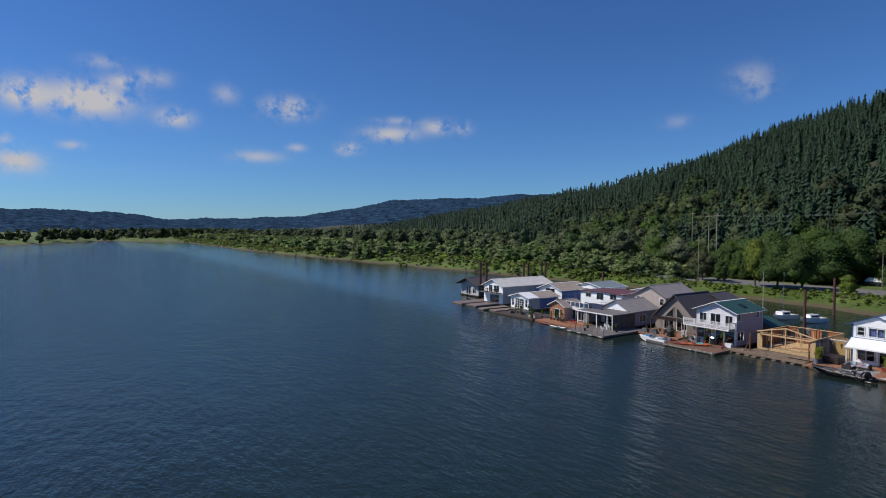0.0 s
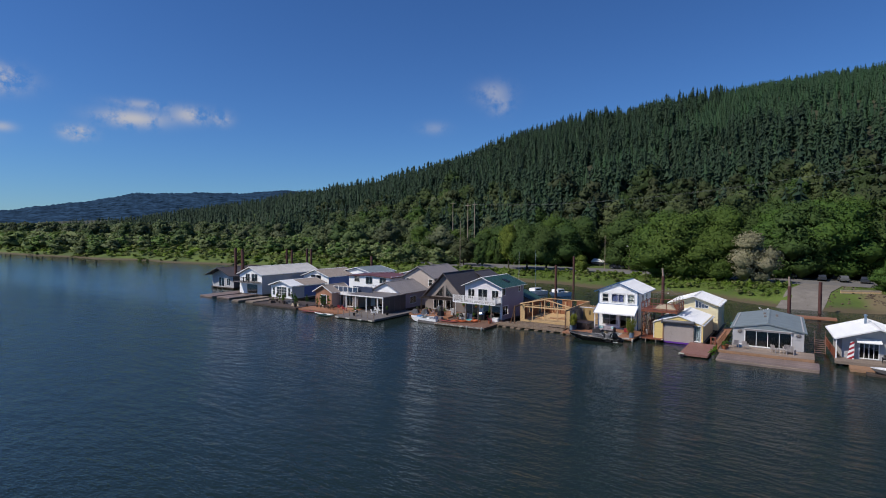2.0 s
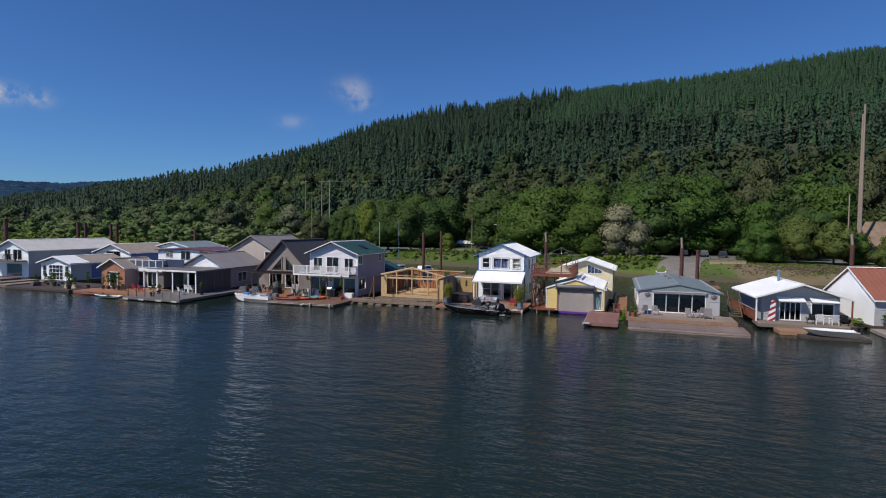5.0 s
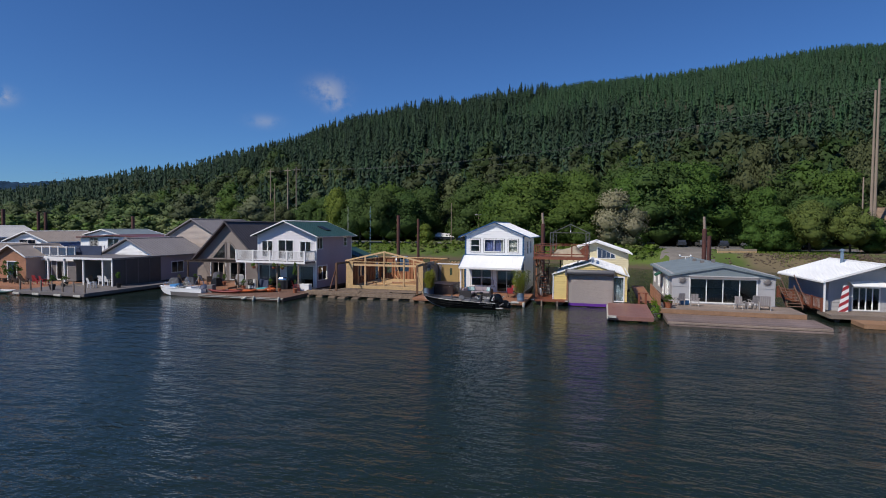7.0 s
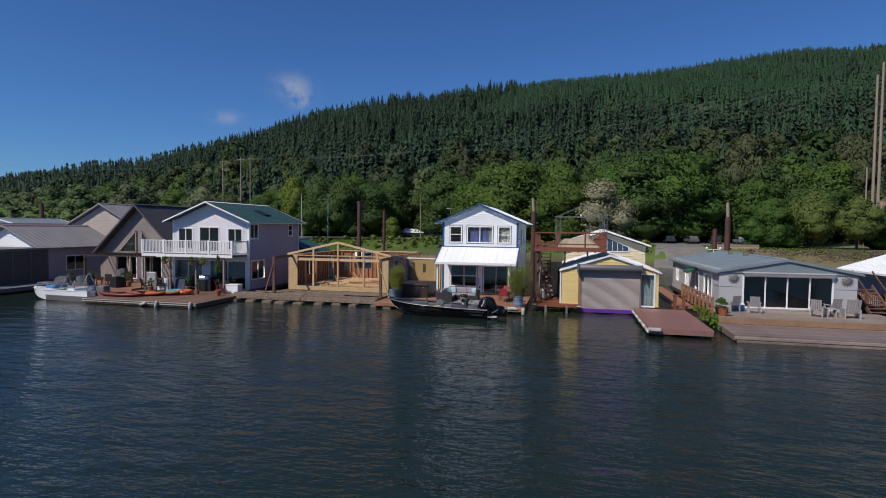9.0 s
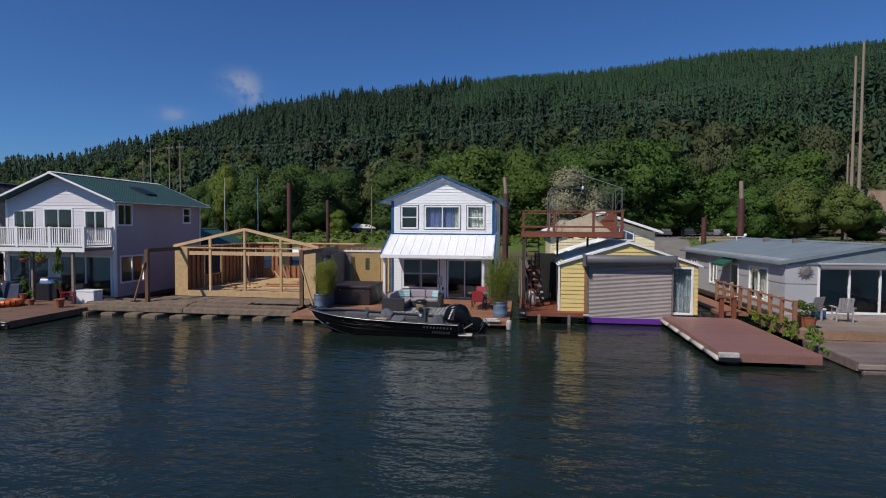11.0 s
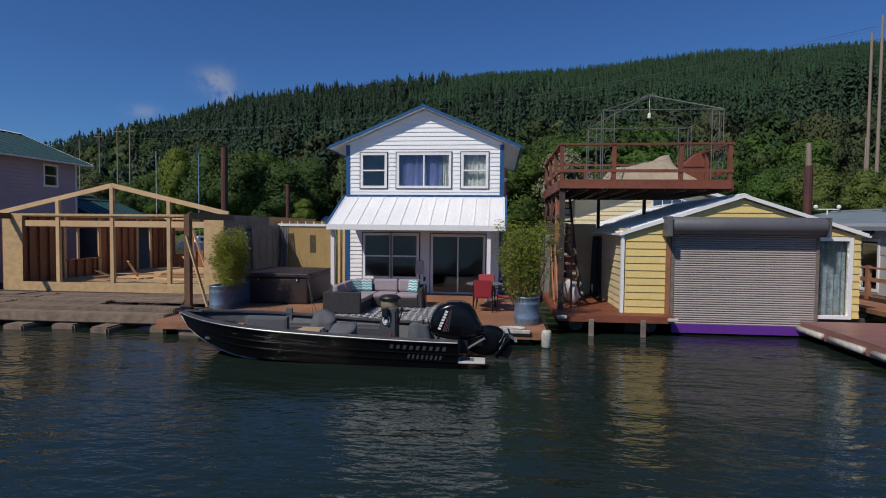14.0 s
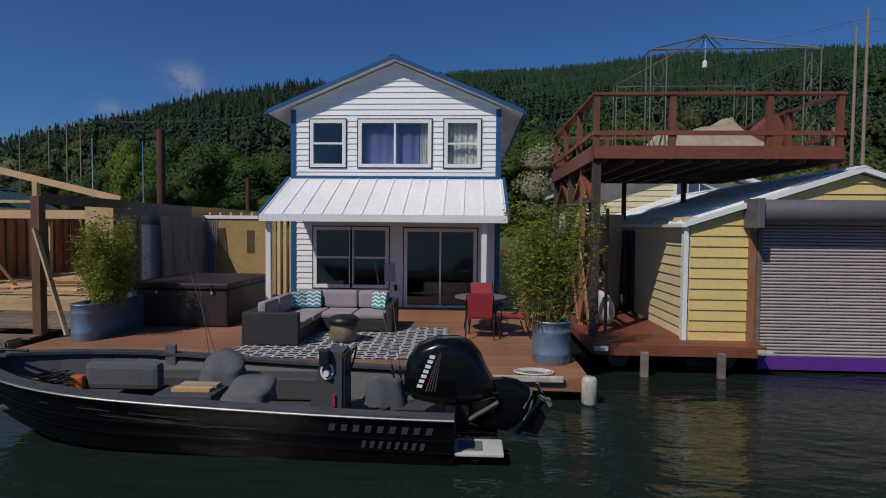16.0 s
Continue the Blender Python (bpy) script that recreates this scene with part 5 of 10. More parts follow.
blue_b, sh = house("float_house", -66.5, 6.5, 0, 7.5, 9, 0.4, 4.0, 5.4, (0.4, 0.5, 0.3), (M_BLUE_WALL, M_WHITE, M_TANROOF, M_TRIM, M_TRIM),
                   "blue float house with a white gable and tan roof", {"front": [(-1.5, 1.5, 3.2, 4.2, "v")]}, course=0.18)
grey, sh = house("float_house", 18.75, -4.85, 1.5, 7.2, 13.0, 0.66, 2.86, 3.6, (0.22, 0.14, 0.3), (M_GREY, M_GREY, M_BLUEGREYROOF, M_BLUEGREYROOF, M_TRIM),
                 "low grey float house with a wide glazed front", {"front": [(-2.3, 2.35, 0.8, 2.58, 4, None, "sliding_door")], "left": [(7.6, 8.6, 1.2, 2.3, "v", [(4.45, 5.35, M_CURTAIN)]), (4.7, 5.6, 0.8, 2.4, "n"), (1.55, 3.35, 1.05, 2.42, "v", [(9.7, 11.4, M_CURTAIN)]), (10.8, 11.7, 1.3, 2.3, "v")]}, course=1.3, ribs=0)
bm = bmesh.new()
prism(bm, [(-3.4, -0.075, 2.76), (3.4, -0.075, 2.76), (3.4, -0.075, 2.82), (0, -0.075, 3.53), (-3.4, -0.075, 2.82)], (0, 0.03, 0))
bmesh.ops.recalc_face_normals(bm, faces=bm.faces[:])
part("gable_panel", bm, M_BLUEGREYROOF, grey, "slate-blue gable panel")
striped, sh = house("float_house", 29.05, -4.4, 4, 6.35, 7.4, 0.55, 2.74, 4.03, (0.75, 0.95, 0.3), (M_GREY, M_GREY, M_WHITE_METAL, M_TRIM, M_TRIM),
                    "grey float house under a broad white metal roof", {"front": [(-1.65, 0.05, 0.65, 2.25, 4), (0.95, 2.7, 1.2, 2.2, "v")]}, course=0.3)
red, sh = house("float_house", 34.0, -0.7, -80, 8.0, 14, 0.55, 2.85, 5.45, (0.3, 0.2, 0.3), (M_GREY, M_WHITE, M_REDROOF, M_TRIM, M_TRIM),
                "white-gabled float house with a red metal roof", {"right": [(3.0, 5.6, 1.0, 2.4, "v")]}, course=0.2)
boathouse, sh = house("boathouse", 8.95, -4.6, 0, 5.75, 9.0, 0.5, 2.62, 3.6, (0.1, 0.1, 0.2), (M_PALEYELLOW, M_YELLOW, M_WHITE_METAL, M_TRIM, M_TRIM),
                      "yellow boathouse with a grey roller shutter over the water", {"front": [(1.83, 2.62, 0.55, 2.48, "n", [(1.85, 2.6, M_LACE)], "glass_door"), (-1.7, 1.8, 0.52, 2.6, "n")]}, course=0.19, pieces=("front", "left"), front=-0.05, sheet=0.05)
yellow_up, sh = house("float_house", 9.2, 5.6, 0, 6.2, 7, 0.5, 4.0, 5.15, (0.3, 0.5, 0.3), (M_CREAM, M_CREAM, M_WHITE_METAL, M_TRIM, M_TRIM),
                      "yellow float house with a white gabled metal roof", {}, course=0.2)
# the slanted gable window of the yellow house
sw = thing("slanted_window", 0.95, 0, 0)
sw.parent = yellow_up
bm = bmesh.new()
outer = [(-0.8, 3.42), (0.95, 3.42), (0.95, 3.85), (-0.8, 4.62)]
inner = [(-0.72, 3.5), (0.87, 3.5), (0.87, 3.8), (-0.72, 4.5)]
for i in range(4):
    j = (i + 1) % 4
    prism(bm, [(outer[i][0], -0.07, outer[i][1]), (outer[j][0], -0.07, outer[j][1]), (inner[j][0], -0.07, inner[j][1]), (inner[i][0], -0.07, inner[i][1])], (0, 0.05, 0))
bmesh.ops.recalc_face_normals(bm, faces=bm.faces[:])
part("frame", bm, M_TRIM, sw)
bm = bmesh.new()
prism(bm, [(x, -0.05, z) for x, z in inner], (0, 0.02, 0))
bmesh.ops.recalc_face_normals(bm, faces=bm.faces[:])
part("pane", bm, M_SLANTGLASS, sw, "dark blue reflecting pane")
for k in range(3):
    x = -0.35 + k * 0.4
    bm = bmesh.new()
    box(bm, x, x + 0.03, -0.066, -0.052, 3.5, 4.48 - (x + 0.72) * 0.44)
    part("glazing_bar", bm, M_TRIM, sw)
plank_deck("house_dock", -24.4, -15.9, -10.3, -3.5, 0.32, M_WORNDECK, "x", 0.15, label="brown plank dock before the green-roofed house")
plank_deck("house_dock", -41.2, -33.0, -14.1, -2.9, 0.42, M_DKGREY, "x", 0.15, label="grey painted dock under the porch")
plank_deck("low_dock", 14.2, 23.7, -11.9, -8.6, 0.32, M_OLDDOCK, "x", 0.19, label="weathered plank dock low on the water")
plank_deck("house_deck", 14.0, 23.3, -8.55, -4.98, 0.66, M_GREYDECK, "x", 0.14, label="raised grey deck with a cedar edge before the grey house", drop=0.33, skirt=M_BROWNDECK)
plank_deck("swim_dock", 10.42, 13.3, -11.7, -4.72, 0.42, M_PLUM, "x", 0.14, label="plum-brown decking on a finger dock")
plank_deck("house_deck", 25.2, 33.0, -7.1, -4.6, 0.55, M_GREYWOOD, "x", 0.14, label="weathered deck before the striped house")


# ---- the piles ----
def pile(x, y, top, r=0.2, cap=False, base=-2.0):
    root = thing("mooring_pile", x, y, 0, random.uniform(0, 90), "rust-brown mooring pile standing in the water", "pile", "mooring piles")
    bm = bmesh.new()
    tube(bm, (0, 0, base), (0, 0, top - (1.3 if cap else 0)), r, n=12)
    part("shaft", bm, M_STEEL, root)
    if cap:
        bm = bmesh.new()
        tube(bm, (0, 0, top - 1.32), (-0.14, 0, top), r * 0.68, r * 0.6, n=12)
        part("timber_top", bm, M_POLE, root, "weathered grey timber top")


for q in ((20.5, 14.7, 7.75, 0.24, True), (24.7, 37.0, 5.45, 0.28), (3.0, 15.6, 8.2, 0.24, True), (39.7, 16.8, 8.5, 0.25, True), (-15.6, 16.2, 7.9, 0.22), (-23.6, 48.0, 7.9, 0.25),
          (-89.1, 3.0, 9.6, 0.3), (-88.0, 4.0, 9.3, 0.3), (-87.0, 3.4, 8.8, 0.3), (-87.6, 17.0, 9.0, 0.28), (-86.4, 17.6, 8.8, 0.28), (-92, 28.0, 8.7, 0.28), (-91, 28.6, 8.6, 0.28), (-64, 22.0, 7.8, 0.26)):
    pile(*q)


# ---- on the white house's deck ----
def slab_part(name, mat_, parent, *dims, bevel=0.0, label=""):
    return part(name, bbox_bm(*dims, bevel=bevel), mat_, parent, label)


DZ = 0.36


def stock_tank(x, y, rx, ry, hgt, label):
    root = thing("planter_tank", x, y, DZ, 0, label, "planter", "planter tanks")
    bm = bmesh.new()
    n = 28
    rings = []
    prof = [(0.97, 0.0), (1.0, 0.02), (1.0, hgt * 0.2), (1.03, hgt * 0.23), (1.0, hgt * 0.26), (1.0, hgt * 0.72), (1.03, hgt * 0.75), (1.0, hgt * 0.78), (1.0, hgt - 0.04), (1.05, hgt - 0.03), (1.05, hgt), (0.95, hgt), (0.94, hgt - 0.1)]
    straight = max(0.0, ry - rx)
    for k, z in prof:
        ring = []
        for i in range(n):
            a = 2 * math.pi * i / n
            oy = straight if math.sin(a) >= 0 else -straight
            ring.append(bm.verts.new((rx * k * math.cos(a), rx * k * math.sin(a) + oy, z)))
        rings.append(ring)
    for a, b in zip(rings, rings[1:]):
        for i in range(n):
            bm.faces.new((a[i], a[(i + 1) % n], b[(i + 1) % n], b[i]))
    bm.faces.new(rings[-1])
    part("tank", bm, M_TANK, root, "ribbed galvanised steel tank", smooth=True)
    return root, rx, straight, hgt


def bamboo(x, y, z, rx, ry, hgt, seed, n=34, leaves=2300, cane=None):
    r = np.random.default_rng(seed)
    root = thing("bamboo_clump", x, y, z, 0, "feathery yellow-green bamboo growing in the tank", "plant", "bamboo clumps")
    bm = bmesh.new()
    tips = []
    for i in range(n):
        a, q = r.uniform(0, 6.28), math.sqrt(r.uniform(0, 1))
        p = Vector((rx * 0.7 * q * math.cos(a), ry * 0.7 * q * math.sin(a), -0.06))
        hh = hgt * r.uniform(0.55, 1.12)
        t = Vector((p.x * 1.9 + r.normal(0, 0.13), p.y * 1.7 + r.normal(0, 0.13), hh))
        tube(bm, p, t, 0.009, 0.003, n=4, caps=False)
        tips.append((p, t))
    part("cane", bm, cane or M_BAMBOO, root)["kind"] = "stuff"
    co = np.empty((leaves, 4, 3))
    for i in range(leaves):
        p, t = tips[r.integers(n)]
        f = r.uniform(0.0, 1.0) ** 0.6 * 0.92 + 0.12
        c = np.array(p.lerp(t, f)) + r.normal(0, 0.062, 3)
        d = r.normal(size=3)
        d[2] = -abs(d[2]) * 0.7 + 0.25
        d /= np.linalg.norm(d)
        s = np.cross(d, r.normal(size=3))
        s /= np.linalg.norm(s)
        L = r.uniform(0.06, 0.12)
        co[i] = [c, c + d * L * 0.5 + s * 0.011, c + d * L, c + d * L * 0.5 - s * 0.011]
    me = bpy.data.meshes.new("foliage")
    fill_mesh(me, co.reshape(-1, 3), np.arange(leaves * 4).reshape(-1, 4))
    me.materials.append(M_BAMBOO)
    ob = new("foliage", me)
    ob.parent = root


stock_tank(-4.98, -4.15, 0.245, 0.98, 0.68, "oval galvanised stock tank used as a planter")
bamboo(-4.8, -4.45, DZ + 0.6, 0.36, 0.55, 1.5, 3, n=56, leaves=9500)
stock_tank(3.46, -5.8, 0.3, 0.31, 0.68, "round galvanised stock tank used as a planter")
bamboo(3.36, -5.8, DZ + 0.6, 0.46, 0.42, 1.72, 4, n=60, leaves=8200, cane=M_CANE)

# spa
spa = thing("hot_tub", -3.85, -2.25, DZ, 0, "covered hot tub with dark brown cladding", "hot tub")
slab_part("cabinet", M_BROWNTUB, spa, -1.16, 0.92, -1.22, 1.22, 0, 0.8, bevel=0.06)
for s in (-1, 1):
    slab_part("cover_half", M_BROWNTUB, spa, -1.2, 0.96, min(s * 0.01, s * 1.27), max(s * 0.01, s * 1.27), 0.805, 0.93, bevel=0.035)
for s in (-0.6, 0.6):
    slab_part("cover_strap", M_BLACK, spa, s - 0.02, s + 0.02, -1.29, -1.272, 0.76, 0.9)
    slab_part("latch", M_CURTAIN, spa, s - 0.022, s + 0.022, -1.255, -1.222, 0.7, 0.76, bevel=0.006)


# wicker corner sofa
def sofa():
    root = thing("corner_sofa", -0.5, -3.6, DZ, 0, "charcoal wicker corner sofa with mauve cushions", "sofa")

    def w(name, m, *d, bevel=0.02, label=""):
        return slab_part(name, m, root, *d, bevel=bevel, label=label)
    w("seat_base", M_WICKER, -1.25, -0.42, -1.4, 0.2, 0.03, 0.27)
    w("seat_base", M_WICKER, -0.42, 0.94, -0.1, 0.72, 0.03, 0.27)
    w("seat_base", M_WICKER, -1.25, -0.42, 0.2, 0.72, 0.03, 0.27)
    w("arm", M_WICKER, -1.27, -0.4, -1.55, -1.4, 0.02, 0.6)
    w("arm", M_WICKER, 0.94, 1.07, -0.12, 0.9, 0.02, 0.56)
    w("backrest", M_WICKER, -1.42, -1.25, -1.55, 0.9, 0.02, 0.6)
    w("backrest", M_WICKER, -1.25, 1.07, 0.74, 0.9, 0.02, 0.6)
    for y in (-1.38, -0.56):
        w("seat_cushion", M_CUSHION, -1.14, -0.4, y, y + 0.78, 0.275, 0.4, bevel=0.05)
    for x in (-0.38, 0.28):
        w("seat_cushion", M_CUSHION, x, x + 0.64, -0.12, 0.6, 0.275, 0.4, bevel=0.05)
    w("seat_cushion", M_CUSHION, -1.14, -0.4, 0.24, 0.62, 0.275, 0.4, bevel=0.05)
    for x, e in ((-1.1, 0.56), (-0.52, 0.74), (0.24, 0.66)):
        w("back_cushion", M_CUSHION, x, x + e, 0.56, 0.73, 0.405, 0.77, bevel=0.06)
    for y in (-1.3, -0.5):
        w("back_cushion", M_CUSHION, -1.24, -1.08, y, y + 0.74, 0.405, 0.75, bevel=0.06)
    for i, (x, y, a) in enumerate(((-0.98, 0.3, 38), (-0.7, 0.44, 8), (0.72, 0.42, -20))):
        bm = bbox_bm(-0.17, 0.17, -0.06, 0.06, 0.0, 0.36, bevel=0.05)
        cu = part("pillow", bm, M_TEAL, root, "teal and white chevron pillow")
        cu.matrix_basis = pose(x, y, 0.405, -14, 0, a)
        for k in range(4):
            bm = bmesh.new()
            for j in range(4):
                x0 = -0.16 + j * 0.08
                zz = 0.045 + k * 0.08
                up = 0.045 if j % 2 == 0 else -0.0
                dn = 0.0 if j % 2 == 0 else 0.045
                v = [bm.verts.new(c) for c in ((x0, -0.063, zz + dn), (x0 + 0.08, -0.063, zz + up), (x0 + 0.08, -0.063, zz + up + 0.03), (x0, -0.063, zz + dn + 0.03))]
                bm.faces.new(v)
            part("chevron", bm, M_TRIM, cu)


sofa()

# patterned rug
m_rug = bpy.data.materials.new("lattice_rug")
m_rug.use_nodes = True
nt = m_rug.node_tree
rp = nt.nodes["Principled BSDF"]
rp.inputs["Roughness"].default_value = 0.9
tcr = nt.nodes.new("ShaderNodeTexCoord")
sx = nt.nodes.new("ShaderNodeSeparateXYZ")
nt.links.new(tcr.outputs["Object"], sx.inputs[0])


def rmath(op, a, b=None):
    n = nt.nodes.new("ShaderNodeMath")
    n.operation = op
    for i, v in enumerate((a, b)):
        if v is None:
            continue
        if isinstance(v, (int, float)):
            n.inputs[i].default_value = v
        else:
            nt.links.new(v, n.inputs[i])
    return n.outputs[0]


cx = rmath("COSINE", rmath("MULTIPLY", sx.outputs[0], 17.0))
cy = rmath("COSINE", rmath("MULTIPLY", sx.outputs[1], 22.0))
lat = rmath("ABSOLUTE", rmath("ADD", cx, cy))
lat2 = rmath("GREATER_THAN", rmath("ABSOLUTE", rmath("SUBTRACT", lat, 0.62)), 0.31)
mixr = nt.nodes.new("ShaderNodeMixRGB")
mixr.inputs["Color1"].default_value = (0.62, 0.62, 0.6, 1)
mixr.inputs["Color2"].default_value = (0.018, 0.022, 0.035, 1)
nt.links.new(lat2, mixr.inputs["Fac"])
nt.links.new(mixr.outputs[0], rp.inputs["Base Color"])
rug = thing("outdoor_rug", -0.1, -4.55, DZ, 2, "flat woven rug with a navy and white lattice", "rug")
slab_part("weave", m_rug, rug, -1.85, 1.85, -1.42, 1.42, 0.003, 0.014)

# fire pit drum
drum = thing("fire_pit", -0.2, -4.62, DZ + 0.014, 0, "tan drum fire pit with a dark cover", "fire pit")
bm = bmesh.new()
lathe(bm, [(0.2, 0.0), (0.235, 0.03), (0.25, 0.2), (0.24, 0.34), (0.2, 0.36)], 18)
part("drum", bm, mat("tan_drum", (0.23, 0.185, 0.11), 0.7, var=0.25, size=0.2), drum, smooth=True)
bm = bmesh.new()
lathe(bm, [(0.29, 0.36), (0.3, 0.4), (0.22, 0.47), (0.05, 0.49)], 18)
part("cover", bm, M_BLACK, drum, smooth=True)


# red sling chairs and glass table
def sling_chair(x, y, rz):
    root = thing("patio_chair", x, y, DZ, rz, "red sling patio chair on a dark metal frame", "chair", "red patio chairs")
    for s in (-1, 1):
        bm = bmesh.new()
        for a, b in zip(((s * 0.27, -0.27, 0.01), (s * 0.27, -0.24, 0.6), (s * 0.27, 0.2, 0.63)), ((s * 0.27, -0.24, 0.6), (s * 0.27, 0.2, 0.63), (s * 0.25, 0.3, 0.87))):
            tube(bm, a, b, 0.014, n=6)
        tube(bm, (s * 0.26, 0.15, 0.63), (s * 0.27, 0.33, 0.01), 0.014, n=6)
        tube(bm, (s * 0.25, -0.25, 0.42), (s * 0.25, 0.2, 0.38), 0.014, n=6)
        part("side_frame", bm, M_BLACK, root, "dark bent tube")
    bm = bmesh.new()
    prism(bm, [(-0.235, -0.26, 0.43), (0.235, -0.26, 0.43), (0.235, 0.2, 0.39), (-0.235, 0.2, 0.39)], (0, 0, 0.012))
    part("seat", bm, M_RED, root)
    bm = bmesh.new()
    prism(bm, [(-0.235, 0.2, 0.42), (0.235, 0.2, 0.42), (0.235, 0.3, 0.9), (-0.235, 0.3, 0.9)], (0, 0.012, 0))
    part("backrest", bm, M_RED, root)


for q in ((2.33, -3.95, 180), (2.38, -2.5, 0), (2.95, -3.8, -82)):
    sling_chair(*q)
table = thing("patio_table", 2.36, -3.3, DZ, 10, "round glass-topped patio table", "table")
bm = bmesh.new()
lathe(bm, [(0.01, 0.70), (0.52, 0.705), (0.52, 0.715), (0.01, 0.72)], 24)
part("tabletop", bm, M_TABLEGLASS, table, "frosted glass top")
bm = bmesh.new()
lathe(bm, [(0.525, 0.69), (0.54, 0.7), (0.54, 0.72), (0.525, 0.73)], 24)
part("rim", bm, M_DKGREY, table)
for a in range(4):
    bm = bmesh.new()
    t = radians(45 + 90 * a)
    tube(bm, (0.42 * math.cos(t), 0.42 * math.sin(t), 0.0), (0.3 * math.cos(t), 0.3 * math.sin(t), 0.7), 0.016, n=6)
    part("leg", bm, M_BLACK, table)

# dock fittings
bump = thing("dock_bumper", 3.86, -6.86, 0, 0, "white corner dock bumper", "bumper")
bm = bmesh.new()
lathe(bm, [(0.09, 0.0), (0.11, 0.03), (0.11, 0.36), (0.08, 0.4)], 14)
part("fender", bm, M_FENDER, bump, smooth=True)
edge = thing("edge_bumper", 2.75, -6.83, 0.3, 0, "white rubber strip along the deck edge", "bumper")
slab_part("strip", M_FENDER, edge, -0.75, 0.75, -0.035, 0.02, 0.0, 0.09, bevel=0.02)
cleat = thing("mooring_rope", 3.1, -6.6, DZ, 0, "coiled pale mooring rope on the deck", "rope")
bm = bmesh.new()
for k in range(3):
    n = 16
    for i in range(n):
        a, b = 2 * math.pi * i / n, 2 * math.pi * (i + 1) / n
        rr = 0.12 + 0.03 * k
        tube(bm, (rr * 1.6 * math.cos(a), rr * math.sin(a), 0.014 + 0.008 * k), (rr * 1.6 * math.cos(b), rr * math.sin(b), 0.014 + 0.008 * k), 0.012, n=5, caps=False)
part("coil", bm, M_CURTAIN, cleat)
meter = thing("electric_box", -0.02, -0.04, 0.9, 0, "grey electrical box on the house wall", "box")
slab_part("case", M_GREY, meter, -0.14, 0.12, -0.09, 0.0, 0.15, 0.62, bevel=0.01)
slab_part("socket", M_BLACK, meter, 0.12, 0.2, -0.05, 0.0, -0.1, 0.05)
lamp = thing("flood_lamp", 2.86 + 0.09, 0.3, 4.35, 0, "small white outdoor lamp on the side wall", "lamp")
bm = bmesh.new()
lathe(bm, [(0.03, 0), (0.07, 0.03), (0.08, 0.1), (0.02, 0.13)], 12)
part("head", bm, M_TRIM, lamp, smooth=True)


# ---- the black fishing boat ----
def hull(root, x_bow, x_stern, beam_h, g0, g1, draft, mats, name="hull", flare=0.84, floor_z=0.18, rail=0.08, low=None):
    """Stations lofted from stern to bow; the boat lies along x with its bow at the smaller x."""
    L = x_stern - x_bow
    N = 22
    outer, inner = [], []
    for i in range(N + 1):
        f = i / N
        x = x_stern - L * f
        b = beam_h * (1 - max(0.0, (f - 0.5) / 0.5) ** 2.9)
        b = max(b, 0.015)
        g = g0 + (g1 - g0) * f ** 1.6
        keel = -draft + (g + draft - 0.03) * max(0.0, (f - 0.72) / 0.28) ** 2.0
        cz = -draft * 0.25 + 0.16 * f + (g - 0.25) * max(0.0, (f - 0.6) / 0.4) ** 2.0
        cz = min(max(cz, keel + 0.01), g - 0.02)
        cb = b * (flare - 0.12 * f)
        outer.append([(x, -b, g), (x, -(b + cb) / 2 - 0.01, (g + cz) / 2 + 0.02), (x, -cb, cz), (x, 0, keel), (x, cb, cz), (x, (b + cb) / 2 + 0.01, (g + cz) / 2 + 0.02), (x, b, g)])
        ib, ic = max(b - 0.07, 0.008), max(cb - 0.08, 0.006)
        fz = min(max(floor_z, cz + 0.05, keel + 0.06), g - 0.02)
        inner.append([(x, -ib, g), (x, -ic, fz), (x, ic, fz), (x, ib, g)])
    bm = bmesh.new()
    vo = [[bm.verts.new(p) for p in s] for s in outer]
    for a, b in zip(vo, vo[1:]):
        for k in range(6):
            bm.faces.new((a[k], a[k + 1], b[k + 1], b[k]))
    bm.faces.new(vo[0])
    bmesh.ops.recalc_face_normals(bm, faces=bm.faces[:])
    h_ = part(name, bm, mats[0], root)
    if low:
        h_.data.materials.append(low)
        for f in h_.data.polygons:
            f.material_index = int(f.center.z < 0.22)
    bm = bmesh.new()
    vi = [[bm.verts.new(p) for p in s] for s in inner]
    for a, b in zip(vi, vi[1:]):
        for k in range(3):
            bm.faces.new((a[k], b[k], b[k + 1], a[k + 1]))
    bm.faces.new(vi[0][::-1])
    part("liner", bm, mats[1], root)
    for s in (0, 6):
        bm = bmesh.new()
        sy = 1 if s == 0 else -1
        ring = [[bm.verts.new(Vector(a[s]) + Vector((0, sy * u, v))) for u, v in ((-0.02, -0.008), (rail, -0.008), (rail, 0.03), (-0.02, 0.03))] for a in outer]
        for a, b in zip(ring, ring[1:]):
            for k in range(4):
                bm.faces.new((a[k], a[(k + 1) % 4], b[(k + 1) % 4], b[k]))
        bm.faces.new(ring[0])
        bm.faces.new(ring[-1])
        bmesh.ops.recalc_face_normals(bm, faces=bm.faces[:])
        part("gunwale", bm, mats[2], root, "bare aluminium gunwale")
    return outer


